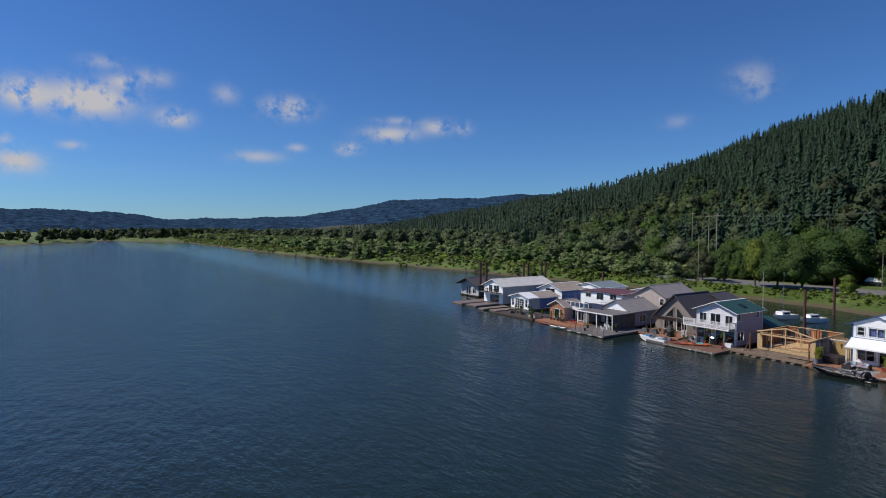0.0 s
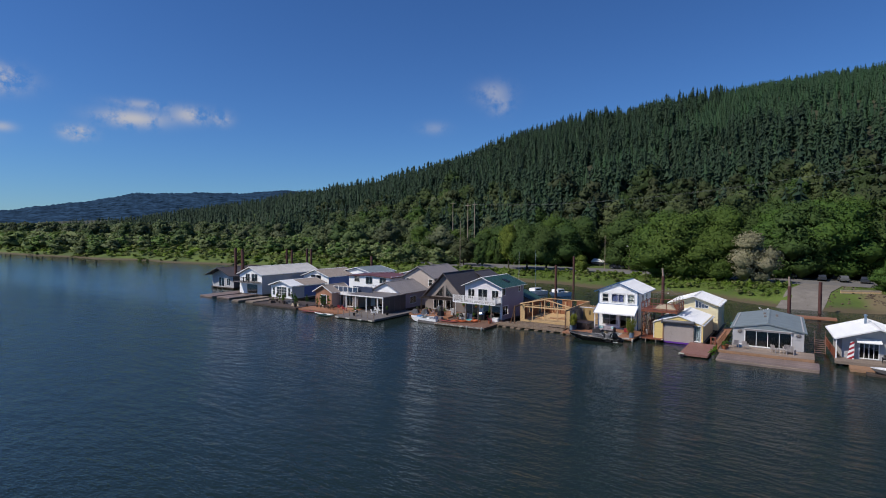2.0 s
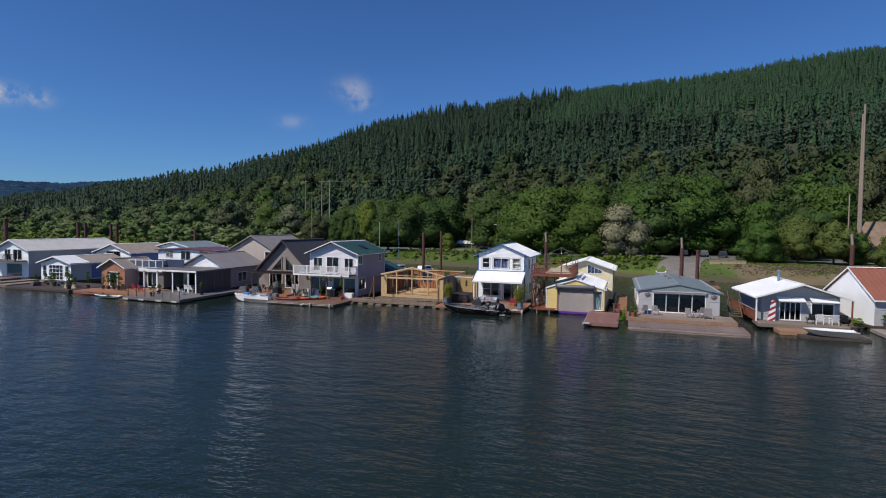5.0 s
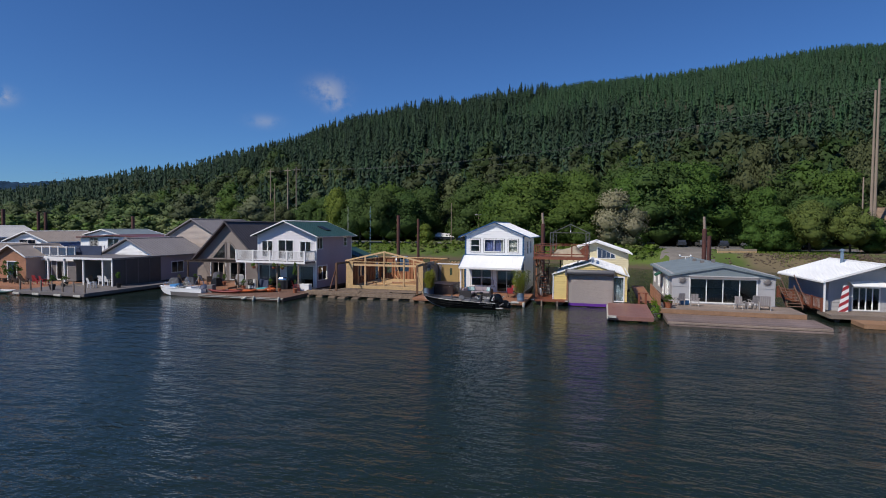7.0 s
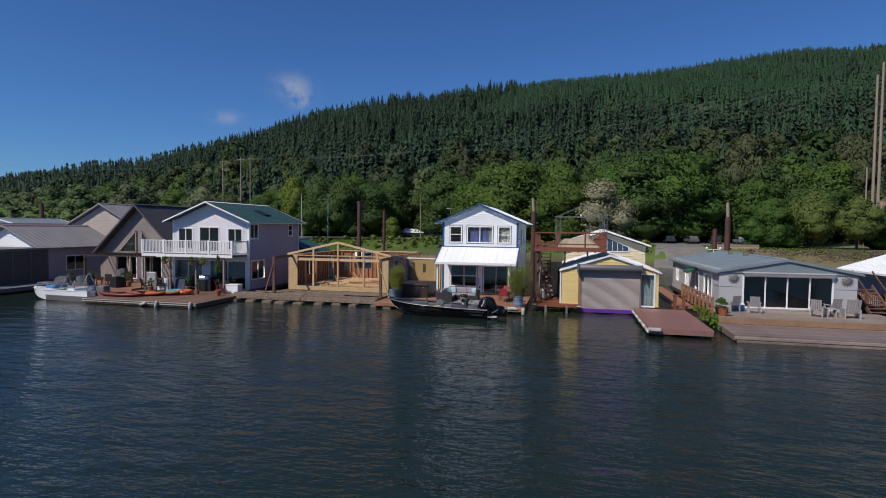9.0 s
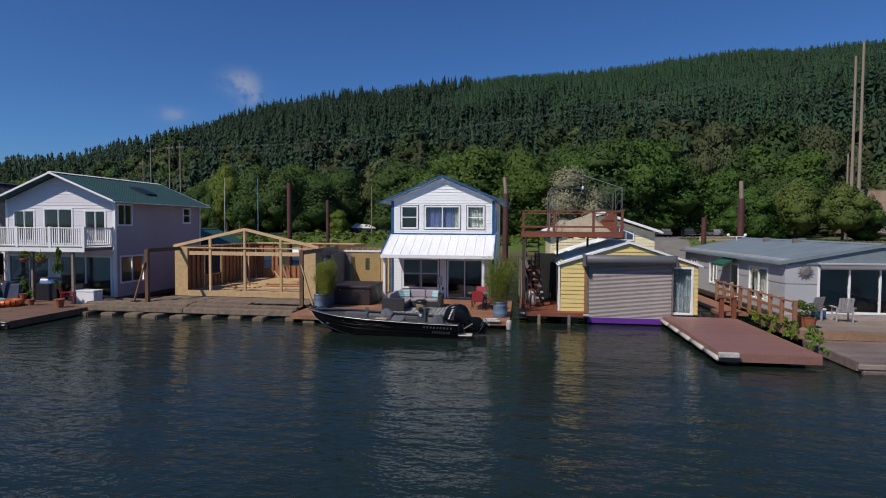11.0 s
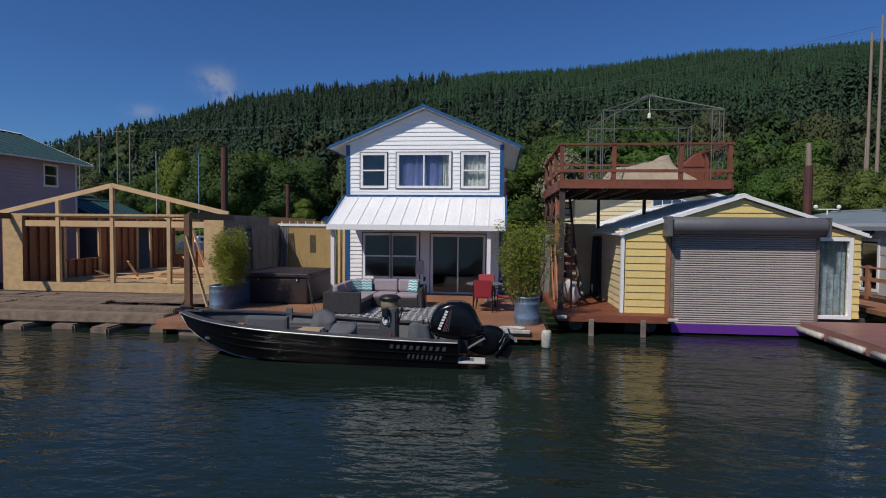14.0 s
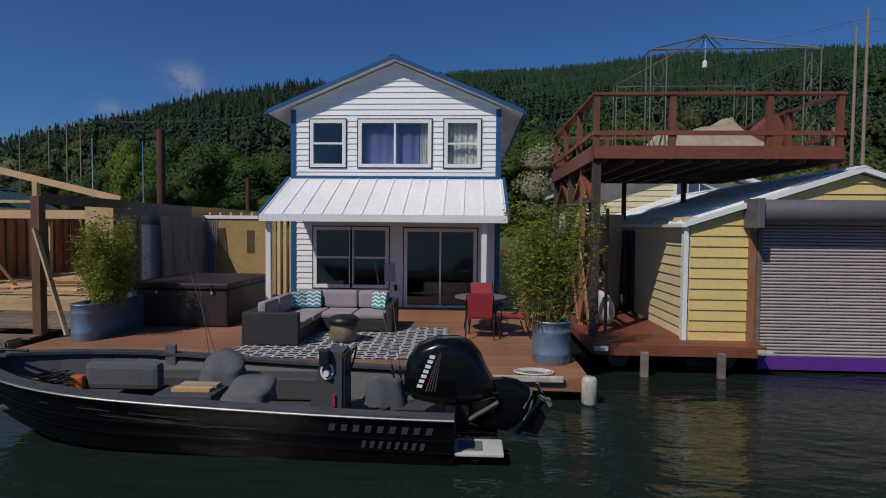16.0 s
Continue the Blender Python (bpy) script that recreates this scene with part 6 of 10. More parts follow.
boat = thing("fishing_boat", -0.95, -8.2, 0, 0.5, "black aluminium fishing boat moored at the deck", "boat")
M_RAIL = mat("dark_gunwale", (0.10, 0.10, 0.105), 0.5, metal=0.3, var=0.2, size=0.3, bump=0.05)
st = hull(boat, -3.15, 2.95, 1.03, 0.54, 0.84, 0.22, (M_BLACKGLOSS, M_GREYHULL, M_RAIL), rail=0.14)
M_RUB = mat("worn_aluminium", (0.40, 0.40, 0.41), 0.45, metal=0.6, var=0.2, size=0.3, bump=0.05)
for s_ in (0, 6):
    bm = bmesh.new()
    pipe(bm, [Vector(q[s_]) + Vector((0, -0.028 if s_ == 0 else 0.028, 0.0)) for q in st], 0.012, 6)
    part("rub_rail", bm, M_RUB, boat, "bright aluminium rub rail")
bm = bmesh.new()
for a, b in zip(st[2:15], st[3:16]):
    g0_, g1_ = Vector(a[6]), Vector(b[6])
    bm.faces.new([bm.verts.new(p) for p in (g0_ + Vector((0, -0.1, -0.02)), g1_ + Vector((0, -0.1, -0.02)), g1_ + Vector((0, -0.13, -0.24)), g0_ + Vector((0, -0.13, -0.24)))])
bmesh.ops.remove_doubles(bm, verts=bm.verts[:], dist=0.002)
bmesh.ops.solidify(bm, geom=bm.faces[:], thickness=0.015)
part("side_tray", bm, M_BLACK, boat, "black side tray under the gunwale")
for dz in (0.08, 0.2):
    bm = bmesh.new()
    for a, b in zip(st[:20], st[1:21]):
        f0, f1 = Vector(a[0]).lerp(Vector(a[2]), 0.25 + dz * 2), Vector(b[0]).lerp(Vector(b[2]), 0.25 + dz * 2)
        beam(bm, f0 + Vector((0, -0.015, 0)), f1 + Vector((0, -0.015, 0)), 0.014, 0.014)
    part("hull_rib", bm, M_BLACKGLOSS, boat)
bm = bmesh.new()
pipe(bm, [Vector(q[2]).lerp(Vector(q[3]), 0.25) + Vector((0, -0.012, 0.0)) for q in st[11:]], 0.014, 6)
part("keel_strip", bm, M_RUB, boat, "worn metal strip along the stem")


def hull_side(f, up):
    """A point on the near side: f from stern 0 to bow 1, up from chine 0 to gunwale 1."""
    i = min(int(f * 22), 21)
    k = f * 22 - i
    g = Vector(st[i][0]).lerp(Vector(st[i + 1][0]), k)
    m = Vector(st[i][1]).lerp(Vector(st[i + 1][1]), k)
    c = Vector(st[i][2]).lerp(Vector(st[i + 1][2]), k)
    p = m.lerp(g, (up - 0.5) * 2) if up > 0.5 else c.lerp(m, up * 2)
    return p + Vector((0, -0.014, 0))


def side_bar(f0, f1, u0, u1, material, label, skew=0.0):
    bm = bmesh.new()
    prism(bm, [hull_side(f0, u0), hull_side(f1, u0 + skew), hull_side(f1, u1 + skew), hull_side(f0, u1)], (0, -0.004, 0))
    bmesh.ops.recalc_face_normals(bm, faces=bm.faces[:])
    part("lettering_bar", bm, material, boat, label)


M_DULL = mat("dull_silver", (0.15, 0.15, 0.16), 0.4, metal=0.6, var=0.1, bump=0.0)
def letter_bars(f0, f1, u0, u1, n, material, label):
    """A row of plain slanted bars where the hull carries writing."""
    step = (f1 - f0) / n
    for k in range(n):
        a = f0 + k * step
        bm = bmesh.new()
        prism(bm, [hull_side(a + step * w - 0.0035 * v, u0 + (u1 - u0) * v) for w, v in ((0.16, 0), (0.66, 0), (0.66, 1), (0.16, 1))], (0, -0.003, 0))
        bmesh.ops.recalc_face_normals(bm, faces=bm.faces[:])
        part("lettering_bar", bm, material, boat, label)


letter_bars(0.035, 0.222, 0.68, 0.83, 9, M_DULL, "dull silver lettering bar")
letter_bars(0.05, 0.165, 0.36, 0.5, 8, M_GREYHULL, "grey lettering bar")
for f0, f1, u, w_, sk in ((0.48, 0.74, 0.62, 0.016, 0.1), (0.45, 0.66, 0.7, 0.016, 0.05), (0.42, 0.62, 0.57, 0.014, 0.08)):
    side_bar(f0, f1, u, u + w_, M_DULL, "silver accent stripe", sk)
console = thing("console", 1.45, 0.1, 0)
console.parent = boat
bm = bbox_bm(-0.3, 0.16, -0.22, 0.22, 0.2, 1.0)
for v in bm.verts:
    if v.co.z > 0.6 and v.co.x < 0:
        v.co.x = -0.1
bmesh.ops.bevel(bm, geom=bm.edges[:], offset=0.025, segments=2, affect="EDGES")
part("console_body", bm, M_GREYHULL, console)
bm = bmesh.new()
wheel_ring = [[bm.verts.new(((0.2 + 0.05 * math.cos(a)) + 0.014 * math.sin(b), (0.19 + 0.014 * math.cos(b)) * math.sin(a), 0.85 + (0.18 + 0.014 * math.cos(b)) * math.cos(a)))
               for b in (0, 1.2566, 2.513, 3.77, 5.0265)] for a in (2 * math.pi * i / 18 for i in range(18))]
for i in range(18):
    for k in range(5):
        bm.faces.new((wheel_ring[i][k], wheel_ring[i][(k + 1) % 5], wheel_ring[(i + 1) % 18][(k + 1) % 5], wheel_ring[(i + 1) % 18][k]))
bmesh.ops.recalc_face_normals(bm, faces=bm.faces[:])
part("steering_wheel", bm, M_BLACK, console)
slab_part("fish_finder", M_BLACK, console, -0.12, 0.0, -0.32, -0.2, 0.86, 1.05, bevel=0.02)
bm = bmesh.new()
pipe(bm, [(-0.04 + 0.07 * math.cos(a), -0.23, 0.78 + 0.095 * math.sin(a)) for a in (math.pi * k / 8 for k in range(17))], 0.013, 6)
part("coiled_cord", bm, M_TRIM, console, "white looped cord")
bm = bmesh.new()
tube(bm, (-0.04, -0.21, 0.76), (-0.04, -0.29, 0.76), 0.045, 0.035, n=14)
part("gauge", bm, M_TRIM, console)
slab_part("red_tag", M_RED, console, 0.02, 0.06, -0.25, -0.21, 0.36, 0.5)


def covered_seat(x, y, w_, rz, hgt, base=0.3):
    s = thing("covered_seat", x, y, 0.18, rz)
    s.parent = boat
    s["label"] = "seat under a grey canvas cover"
    rr = random.Random(int(100 * x + 400))
    ph = [rr.uniform(0, 6.28) for _ in range(4)]
    bm = bmesh.new()
    n, m = 26, 9
    rings = []
    for j in range(m):
        v = j / (m - 1)
        ring = []
        for i in range(n):
            a = 2 * math.pi * i / n
            k = (abs(math.cos(a)) ** 3.2 + abs(math.sin(a)) ** 3.2) ** (-1 / 3.2)
            fold = 1 + (1 - v) * 0.07 * math.sin(7 * a + ph[0]) + 0.035 * math.sin(5 * a + 6 * v + ph[1])
            taper = (1.0 - 0.2 * v) * (1.0 if v < 0.85 else math.sqrt(max(0.0, 1 - ((v - 0.85) / 0.16) ** 2)) * 0.75 + 0.25)
            px, py = w_ * k * fold * taper * math.cos(a), 0.8 * w_ * k * fold * taper * math.sin(a)
            top = hgt * (0.82 + 0.22 * py / w_ + 0.04 * math.sin(3 * a + ph[2]))
            z = base + (top - base) * min(1.0, v / 0.9) + (0.015 * math.sin(9 * a + ph[3]) if j == 0 else 0)
            ring.append(bm.verts.new((px + 0.12 * w_ * v, py, z)))
        rings.append(ring)
    for a_, b_ in zip(rings, rings[1:]):
        for i in range(n):
            bm.faces.new((a_[i], a_[(i + 1) % n], b_[(i + 1) % n], b_[i]))
    bm.faces.new(rings[-1])
    part("cover", bm, M_GREYFAB, s, smooth=True)
    bm = bmesh.new()
    tube(bm, (0, 0, 0.0), (0, 0, base + 0.08), 0.05, n=10)
    part("pedestal", bm, M_DULL, s)


covered_seat(-0.1, 0.4, 0.29, 20, 0.7, 0.28)
covered_seat(0.5, -0.2, 0.31, -15, 0.56, 0.28)
covered_seat(2.12, -0.12, 0.25, 190, 0.62, 0.24)
slab_part("bow_cushion", M_GREYFAB, boat, -1.76, -0.8, 0.12, 0.3, 0.42, 0.76, bevel=0.07, label="grey padded backrest")
slab_part("side_locker", M_GREYHULL, boat, -1.6, 1.2, 0.55, 0.92, 0.2, 0.5, bevel=0.03)
slab_part("wood_board", M_PINE, boat, -0.45, 0.02, -0.22, -0.1, 0.52, 0.56)
slab_part("wood_board", M_CANVAS, boat, -0.42, 0.04, -0.08, 0.06, 0.52, 0.57)
slab_part("seat_box", M_GREYHULL, boat, -0.6, 0.1, -0.35, 0.12, 0.2, 0.518, bevel=0.02)
slab_part("rod_holder", M_GREYFAB, boat, -1.12, -0.97, 0.86, 0.92, 0.5, 0.84, bevel=0.015, label="grey strap holder on the far gunwale")
bm = bmesh.new()
rn_ = random.Random(5)
pts_ = [(-2.12 + 0.34 * math.cos(k * 1.9) * rn_.uniform(0.4, 1), 0.32 * math.sin(k * 1.9) * rn_.uniform(0.4, 1) - 0.02, 0.5 + 0.14 * rn_.uniform(0, 1)) for k in range(90)]
pipe(bm, pts_, 0.006, 5)
part("landing_net", bm, M_BLACK, boat, "heaped dark landing net")
slab_part("orange_float", M_ORANGE, boat, -1.9, -1.74, 0.06, 0.2, 0.42, 0.6, bevel=0.03)
slab_part("bow_deck", M_GREYHULL, boat, -2.3, -1.25, -0.55, 0.55, 0.36, 0.42, bevel=0.02)
troll = thing("trolling_motor", -2.95, 0.05, 0.84)
troll.parent = boat
bm = bmesh.new()
pipe(bm, [(0.45, 0.1, 0.05), (0.1, 0.06, 0.07), (-0.12, 0.02, 0.09)], 0.018, 8)
part("shaft", bm, M_BLACK, troll)
bm = bmesh.new()
tube(bm, (-0.2, 0.0, 0.1), (0.02, 0.03, 0.085), 0.05, 0.042, n=12)
part("motor_head", bm, M_BLACK, troll)
for dz in (0.14, -0.1):
    bm = bmesh.new()
    pipe(bm, [(-0.14, 0.0, 0.1), (-0.17, 0.02, 0.1 + dz * 0.6), (-0.13, 0.03, 0.1 + dz)], 0.012, 6)
    part("fin", bm, M_BLACK, troll)
bm = bmesh.new()
beam(bm, (0.3, -0.02, 0.015), (-0.1, 0.0, 0.03), 0.1, 0.03)
beam(bm, (0.12, -0.06, 0.02), (0.12, 0.1, 0.05), 0.05, 0.05)
part("mount", bm, M_DULL, troll)
# outboard
ob_m = thing("outboard_motor", 2.75, -0.05, 0.0, 0, "tall black outboard motor tilted on the stern", "outboard motor")
ob_m.matrix_basis = boat.matrix_basis @ pose(2.95, 0.0, 0.45, 0, 0, 0)
bm = bmesh.new()
prof = [(-0.62, 0.12), (-0.635, 0.3), (-0.58, 0.5), (-0.46, 0.66), (-0.24, 0.75), (0.02, 0.755), (0.18, 0.69), (0.29, 0.56), (0.37, 0.38), (0.48, 0.2), (0.5, 0.06), (0.2, -0.05), (-0.25, -0.04), (-0.52, 0.02)]
rings = []
for y_, k_ in ((-0.25, 0.68), (-0.235, 0.82), (-0.19, 0.93), (-0.1, 0.99), (0.0, 1.0), (0.1, 0.99), (0.19, 0.93), (0.235, 0.82), (0.25, 0.68)):
    rings.append([bm.verts.new((-0.08 + (x + 0.08) * k_, y_, 0.35 + (z - 0.35) * k_)) for x, z in prof])
for a, b in zip(rings, rings[1:]):
    for i in range(len(prof)):
        k_ = (i + 1) % len(prof)
        bm.faces.new((a[i], a[k_], b[k_], b[i]))
bm.faces.new(rings[0])
bm.faces.new(rings[-1])
bmesh.ops.recalc_face_normals(bm, faces=bm.faces[:])
cowl = part("cowling", bm, M_BLACKGLOSS, ob_m, "glossy black cowling", smooth=True)
bm = bmesh.new()
beam(bm, (-0.6, -0.2, 0.1), (0.5, -0.2, 0.14), 0.03, 0.02)
part("cowl_seam", bm, M_BLACK, cowl)
bm = bmesh.new()
leg = [(-0.25, 0.02), (0.2, 0.12), (0.42, 0.25), (0.58, 0.27), (0.74, 0.245), (0.86, 0.17), (0.93, 0.05), (0.9, -0.08), (0.8, -0.26), (0.62, -0.36), (0.36, -0.34), (0.1, -0.22), (-0.12, -0.1)]
rings = []
for y_, k_ in ((-0.14, 0.7), (-0.125, 0.86), (-0.08, 0.97), (0.0, 1.0), (0.08, 0.97), (0.125, 0.86), (0.14, 0.7)):
    rings.append([bm.verts.new((0.4 + (x - 0.4) * k_, y_ * (1.15 - 0.5 * max(0.0, x)), -0.03 + (z + 0.03) * k_)) for x, z in leg])
for a, b in zip(rings, rings[1:]):
    for i in range(len(leg)):
        k_ = (i + 1) % len(leg)
        bm.faces.new((a[i], a[k_], b[k_], b[i]))
bm.faces.new(rings[0])
bm.faces.new(rings[-1])
bmesh.ops.recalc_face_normals(bm, faces=bm.faces[:])
part("midsection", bm, M_BLACKGLOSS, ob_m, smooth=True)
for z_ in (0.19, 0.05):
    bm = bmesh.new()
    pipe(bm, [(0.8, -0.13, z_ - 0.25), (0.88, -0.12, z_ - 0.1), (0.9, -0.1, z_ - 0.02)], 0.014, 6)
    part("seam", bm, M_DULL, ob_m, "dull metal edge")
slab_part("transom_bracket", M_BLACK, ob_m, -0.12, 0.16, -0.2, 0.2, -0.3, 0.12, bevel=0.03)
bm = bmesh.new()
tube(bm, (0.12, -0.17, -0.22), (0.5, -0.17, 0.02), 0.03, n=8)
part("tilt_ram", bm, M_DULL, ob_m, "grey steel tilt ram")
bm = bmesh.new()
tube(bm, (0.7, 0.0, -0.36), (1.02, 0.0, 0.02), 0.085, 0.06, n=14)
prism(bm, [(0.72, -0.01, -0.36), (0.98, -0.01, -0.06), (1.08, -0.01, -0.2), (0.98, -0.01, -0.42)], (0, 0.02, 0))
part("gearcase", bm, M_BLACKGLOSS, ob_m)
for k in range(3):
    bm = bmesh.new()
    a = 2 * math.pi * k / 3 + 0.4
    c = Vector((1.05, 0.0, 0.05))
    u, v = Vector((0.6, 0, -0.8)), Vector((0, 1, 0))
    d = u * math.cos(a) + v * math.sin(a)
    s = u * -math.sin(a) + v * math.cos(a)
    fwd = Vector((0.8, 0, 0.6))
    prism(bm, [c + d * 0.03, c + d * 0.13 + s * 0.08 + fwd * 0.03, c + d * 0.2, c + d * 0.12 - s * 0.07 - fwd * 0.03], fwd * 0.012)
    part("propeller_blade", bm, M_CHROME, ob_m, "bright steel blade")
for k in range(7):
    f_ = k / 7
    x, z = -0.43 + 0.17 * f_, 0.2 + 0.4 * f_
    bm = bmesh.new()
    prism(bm, [(x - 0.03, -0.251, z), (x + 0.03, -0.251, z - 0.012), (x + 0.044, -0.251, z + 0.026), (x - 0.016, -0.251, z + 0.038)], (0, -0.004, 0))
    part("lettering_bar", bm, M_TRIM, cowl, "white lettering bar")
for k, mm in enumerate((M_RED, M_DULL, M_DULL, M_GREYHULL)):
    bm = bmesh.new()
    o = 0.05 * k
    prism(bm, [(-0.36 + o * 0.7, -0.251, 0.15), (-0.345 + o * 0.7, -0.251, 0.15), (-0.195 + o * 0.15, -0.251, 0.6), (-0.198 + o * 0.15, -0.251, 0.6)], (0, -0.004, 0))
    part("accent_stripe", bm, mm, cowl)
plat = thing("swim_step", 3.05, -0.62, 0.12)
plat.parent = boat
for y in (-0.3, 0.9):
    slab_part("step_plate", M_CONCRETE, plat, -0.1, 0.42, y, y + 0.42, 0.0, 0.035, bevel=0.01)
    slab_part("grip_pad", M_DKGREY, plat, -0.06, 0.2, y + 0.08, y + 0.34, 0.036, 0.042)
for i, (x, y, l_, a) in enumerate(((-0.42, 0.78, 1.6, -6), (-0.3, 0.8, 1.75, -15), (2.12, 0.6, 1.6, -9), (2.22, 0.55, 1.5, -6))):
    rod = thing("fishing_rod", 0, 0, 0, 0, "thin dark fishing rod standing in the boat", "fishing rod", "fishing rods")
    rod.matrix_basis = boat.matrix_basis @ pose(x, y, 0.5, 4, a, 0)
    bm = bmesh.new()
    tube(bm, (0, 0, 0), (0, 0, l_), 0.007, 0.003, n=5)
    part("blank", bm, M_WIRE, rod)
    bm = bmesh.new()
    tube(bm, (0, 0, -0.15), (0, 0, 0.2), 0.013, n=6)
    tube(bm, (0.0, -0.04, 0.1), (0.0, 0.04, 0.1), 0.03, n=8)
    part("handle", bm, M_BLACK, rod)

# ---- framed house: float, posts, fittings ----
fl = thing("log_float", -10.2, -4.1, 0, 0, "weathered log float carrying the framed house", "float")
for i in range(10):
    bm = bmesh.new()
    x = -5.6 + i * 1.24
    wl_, zl_ = random.uniform(0.2, 0.38), random.uniform(0.0, 0.06)
    x += random.uniform(-0.2, 0.2)
    box(bm, x - wl_, x + wl_, -2.55 + random.uniform(-0.3, 0.25), 1.8, zl_ - 0.14, zl_ + 0.1)
    bmesh.ops.bevel(bm, geom=bm.edges[:], offset=0.04, segments=2, affect="EDGES")
    part("cross_timber", bm, M_LOG, fl)
for k, (y, z, r) in enumerate(((-1.95, 0.31, 0.15), (-1.55, 0.41, 0.14))):
    for j in range(2):
        bm = bmesh.new()
        jz = random.uniform(-0.01, 0.01)
        box(bm, -6.1 + j * 5.3, -0.81 + j * 5.3, y - r * 1.3, y + r * 1.3, z - r + jz, z + r * 0.7 + jz)
        bmesh.ops.bevel(bm, geom=bm.edges[:], offset=0.03, segments=2, affect="EDGES")
        part("stringer_timber", bm, M_LOG, fl)
for i in range(8):
    y = -1.2 + i * 0.34
    for j in range(3):
        if (i, j) in ((1, 2), (2, 2)):
            continue
        bm = bmesh.new()
        x = -3.95 + j * 2.82
        box(bm, x, x + 2.78, y, y + 0.3, 0.42, 0.47 + random.uniform(-0.03, 0.015))
        part("plank", bm, M_LOG, fl)
for x, y, l_, rz_ in ((-15.3, -4.95, 1.5, 3), (-14.6, -4.2, 1.9, -4)):
    lb = thing("loose_board", x, y, 0.42, rz_, "weathered board lying across the open float", "lumber", "loose lumber")
    slab_part("board", M_GREYWOOD, lb, -l_ / 2, l_ / 2, -0.14, 0.14, 0.0, 0.05)
for x in (-15.9, -14.8):
    lb = thing("float_joist", x, -4.6, 0.3, 0, "dark timber under the open end of the float", "timber", "float joists")
    slab_part("timber", M_DARKWOOD, lb, -0.08, 0.08, -1.1, 2.2, 0.0, 0.118)
M_BROWNPOST = mat("dark_brown_post", (0.17, 0.088, 0.045), 0.65, var=0.25, size=0.4, stretch=(4, 4, 0.5), bump=0.2)
for x in (-13.7, -5.82):
    ps = thing("brace_post", x, -4.95, 0.46, 0, "brown timber post with a raking brace", "post", "brace posts")
    slab_part("post", M_BROWNPOST, ps, -0.08, 0.08, -0.08, 0.08, 0.0, 2.55)
    bm = bmesh.new()
    beam(bm, (0.02, 0.0, 2.5), (0.0, 2.62, 2.5), 0.09, 0.19)
    part("beam", bm, M_DARKWOOD, ps)
    bm = bmesh.new()
    s = -1 if x < -10 else 1
    beam(bm, (0.02 * s, -0.11, 1.95), (0.62 * s, -0.14, 0.02), 0.04, 0.1)
    part("brace", bm, M_DECK if s < 0 else M_PINE, ps)
for i, (x, y, a, l_) in enumerate(((-11.9, 0.3, 12, 1.6), (-11.3, 0.9, -30, 1.3), (-8.9, 2.5, 40, 2.2), (-8.2, 1.9, 25, 2.4), (-7.8, 2.2, 18, 2.3), (-8.4, 2.4, 30, 1.9), (-10.6, 1.2, 64, 1.7), (-9.9, 0.7, -18, 1.9), (-12.4, 2.2, 35, 1.5), (-7.2, 0.9, -40, 1.4))):
    sc = thing("lumber_scrap", x, y, 0.605 + (0.05 * i if 1 < i < 6 else 0.0), a, "loose offcut of pale lumber on the floor", "lumber", "loose lumber")
    slab_part("board", M_PINE if i % 2 else M_DECK, sc, -l_ / 2, l_ / 2, -0.06, 0.06, 0, 0.045)
for x, y, lean, yaw in ((-9.6, 5.4, 22, 30), (-7.3, 5.8, 18, -50), (-11.4, 6.1, 25, 70)):
    sc = thing("leaning_board", x, y, 0.63, yaw, "long board leaning against the wall studs", "lumber", "loose lumber")
    bm = bmesh.new()
    beam(bm, (0, 0, 0), (0, math.sin(radians(lean)) * 2.3, math.cos(radians(lean)) * 2.3), 0.12, 0.04)
    part("board", bm, M_PINE, sc)
bm = bmesh.new()
box(bm, 3.945, 3.97, 1.0, 2.05, 1.05, 2.5)
wn_ = part("covered_window", bm, M_CURTAIN, frame_house, "window covered with pale paper")
bm = bmesh.new()
for a, b, c, d in cells(0.9, 2.15, 0.95, 2.6, [(1.0, 2.05, 1.05, 2.5)]):
    box(bm, 3.943, 3.99, a, b, c, d)
part("window_frame", bm, M_DKGREY, frame_house)
wing = thing("plywood_wing_wall", -4.35, 1.85, 0, 0, "raw plywood wall section beside the white house", "wall")
bm = bmesh.new()
for a, b, c, d in cells(-1.8, 0.55, 0.4, 2.7, [(-0.35, -0.1, 1.65, 2.35)]):
    box(bm, a, b, -0.02, 0.0, c, d)
part("panel", bm, M_OSBDK, wing)
for k in range(5):
    slab_part("stud", M_PINE, wing, 0.6 + k * 0.19, 0.69 + k * 0.19, -0.04, 0.06, 0.4, 2.7)
slab_part("top_plate", M_TRIM, wing, -2.0, 1.6, -0.06, 0.06, 2.7, 2.8)
for k in range(11):
    slab_part("joist", M_PINE, wing, -1.9 + k * 0.33, -1.85 + k * 0.33, 0.07, 1.9, 2.72, 2.9)
slab_part("floor_strip", M_DARKWOOD, wing, -2.0, 1.6, -2.2, 1.0, 0.0, 0.36)
hang = thing("hanging_tarp", -5.9, 0.6, 0, 0, "dark hanging tarp and leaning poles", "tarp")
bm = bmesh.new()
n = 18
tp, bt = [], []
for i in range(n + 1):
    yy = -1.4 + 2.6 * i / n
    tp.append(bm.verts.new((0.02 * math.sin(i * 1.7), yy, 2.72)))
    bt.append(bm.verts.new((0.09 * math.sin(i * 1.3) + 0.05, yy * 0.96, 0.5)))
for i in range(n):
    bm.faces.new((tp[i], tp[i + 1], bt[i + 1], bt[i]))
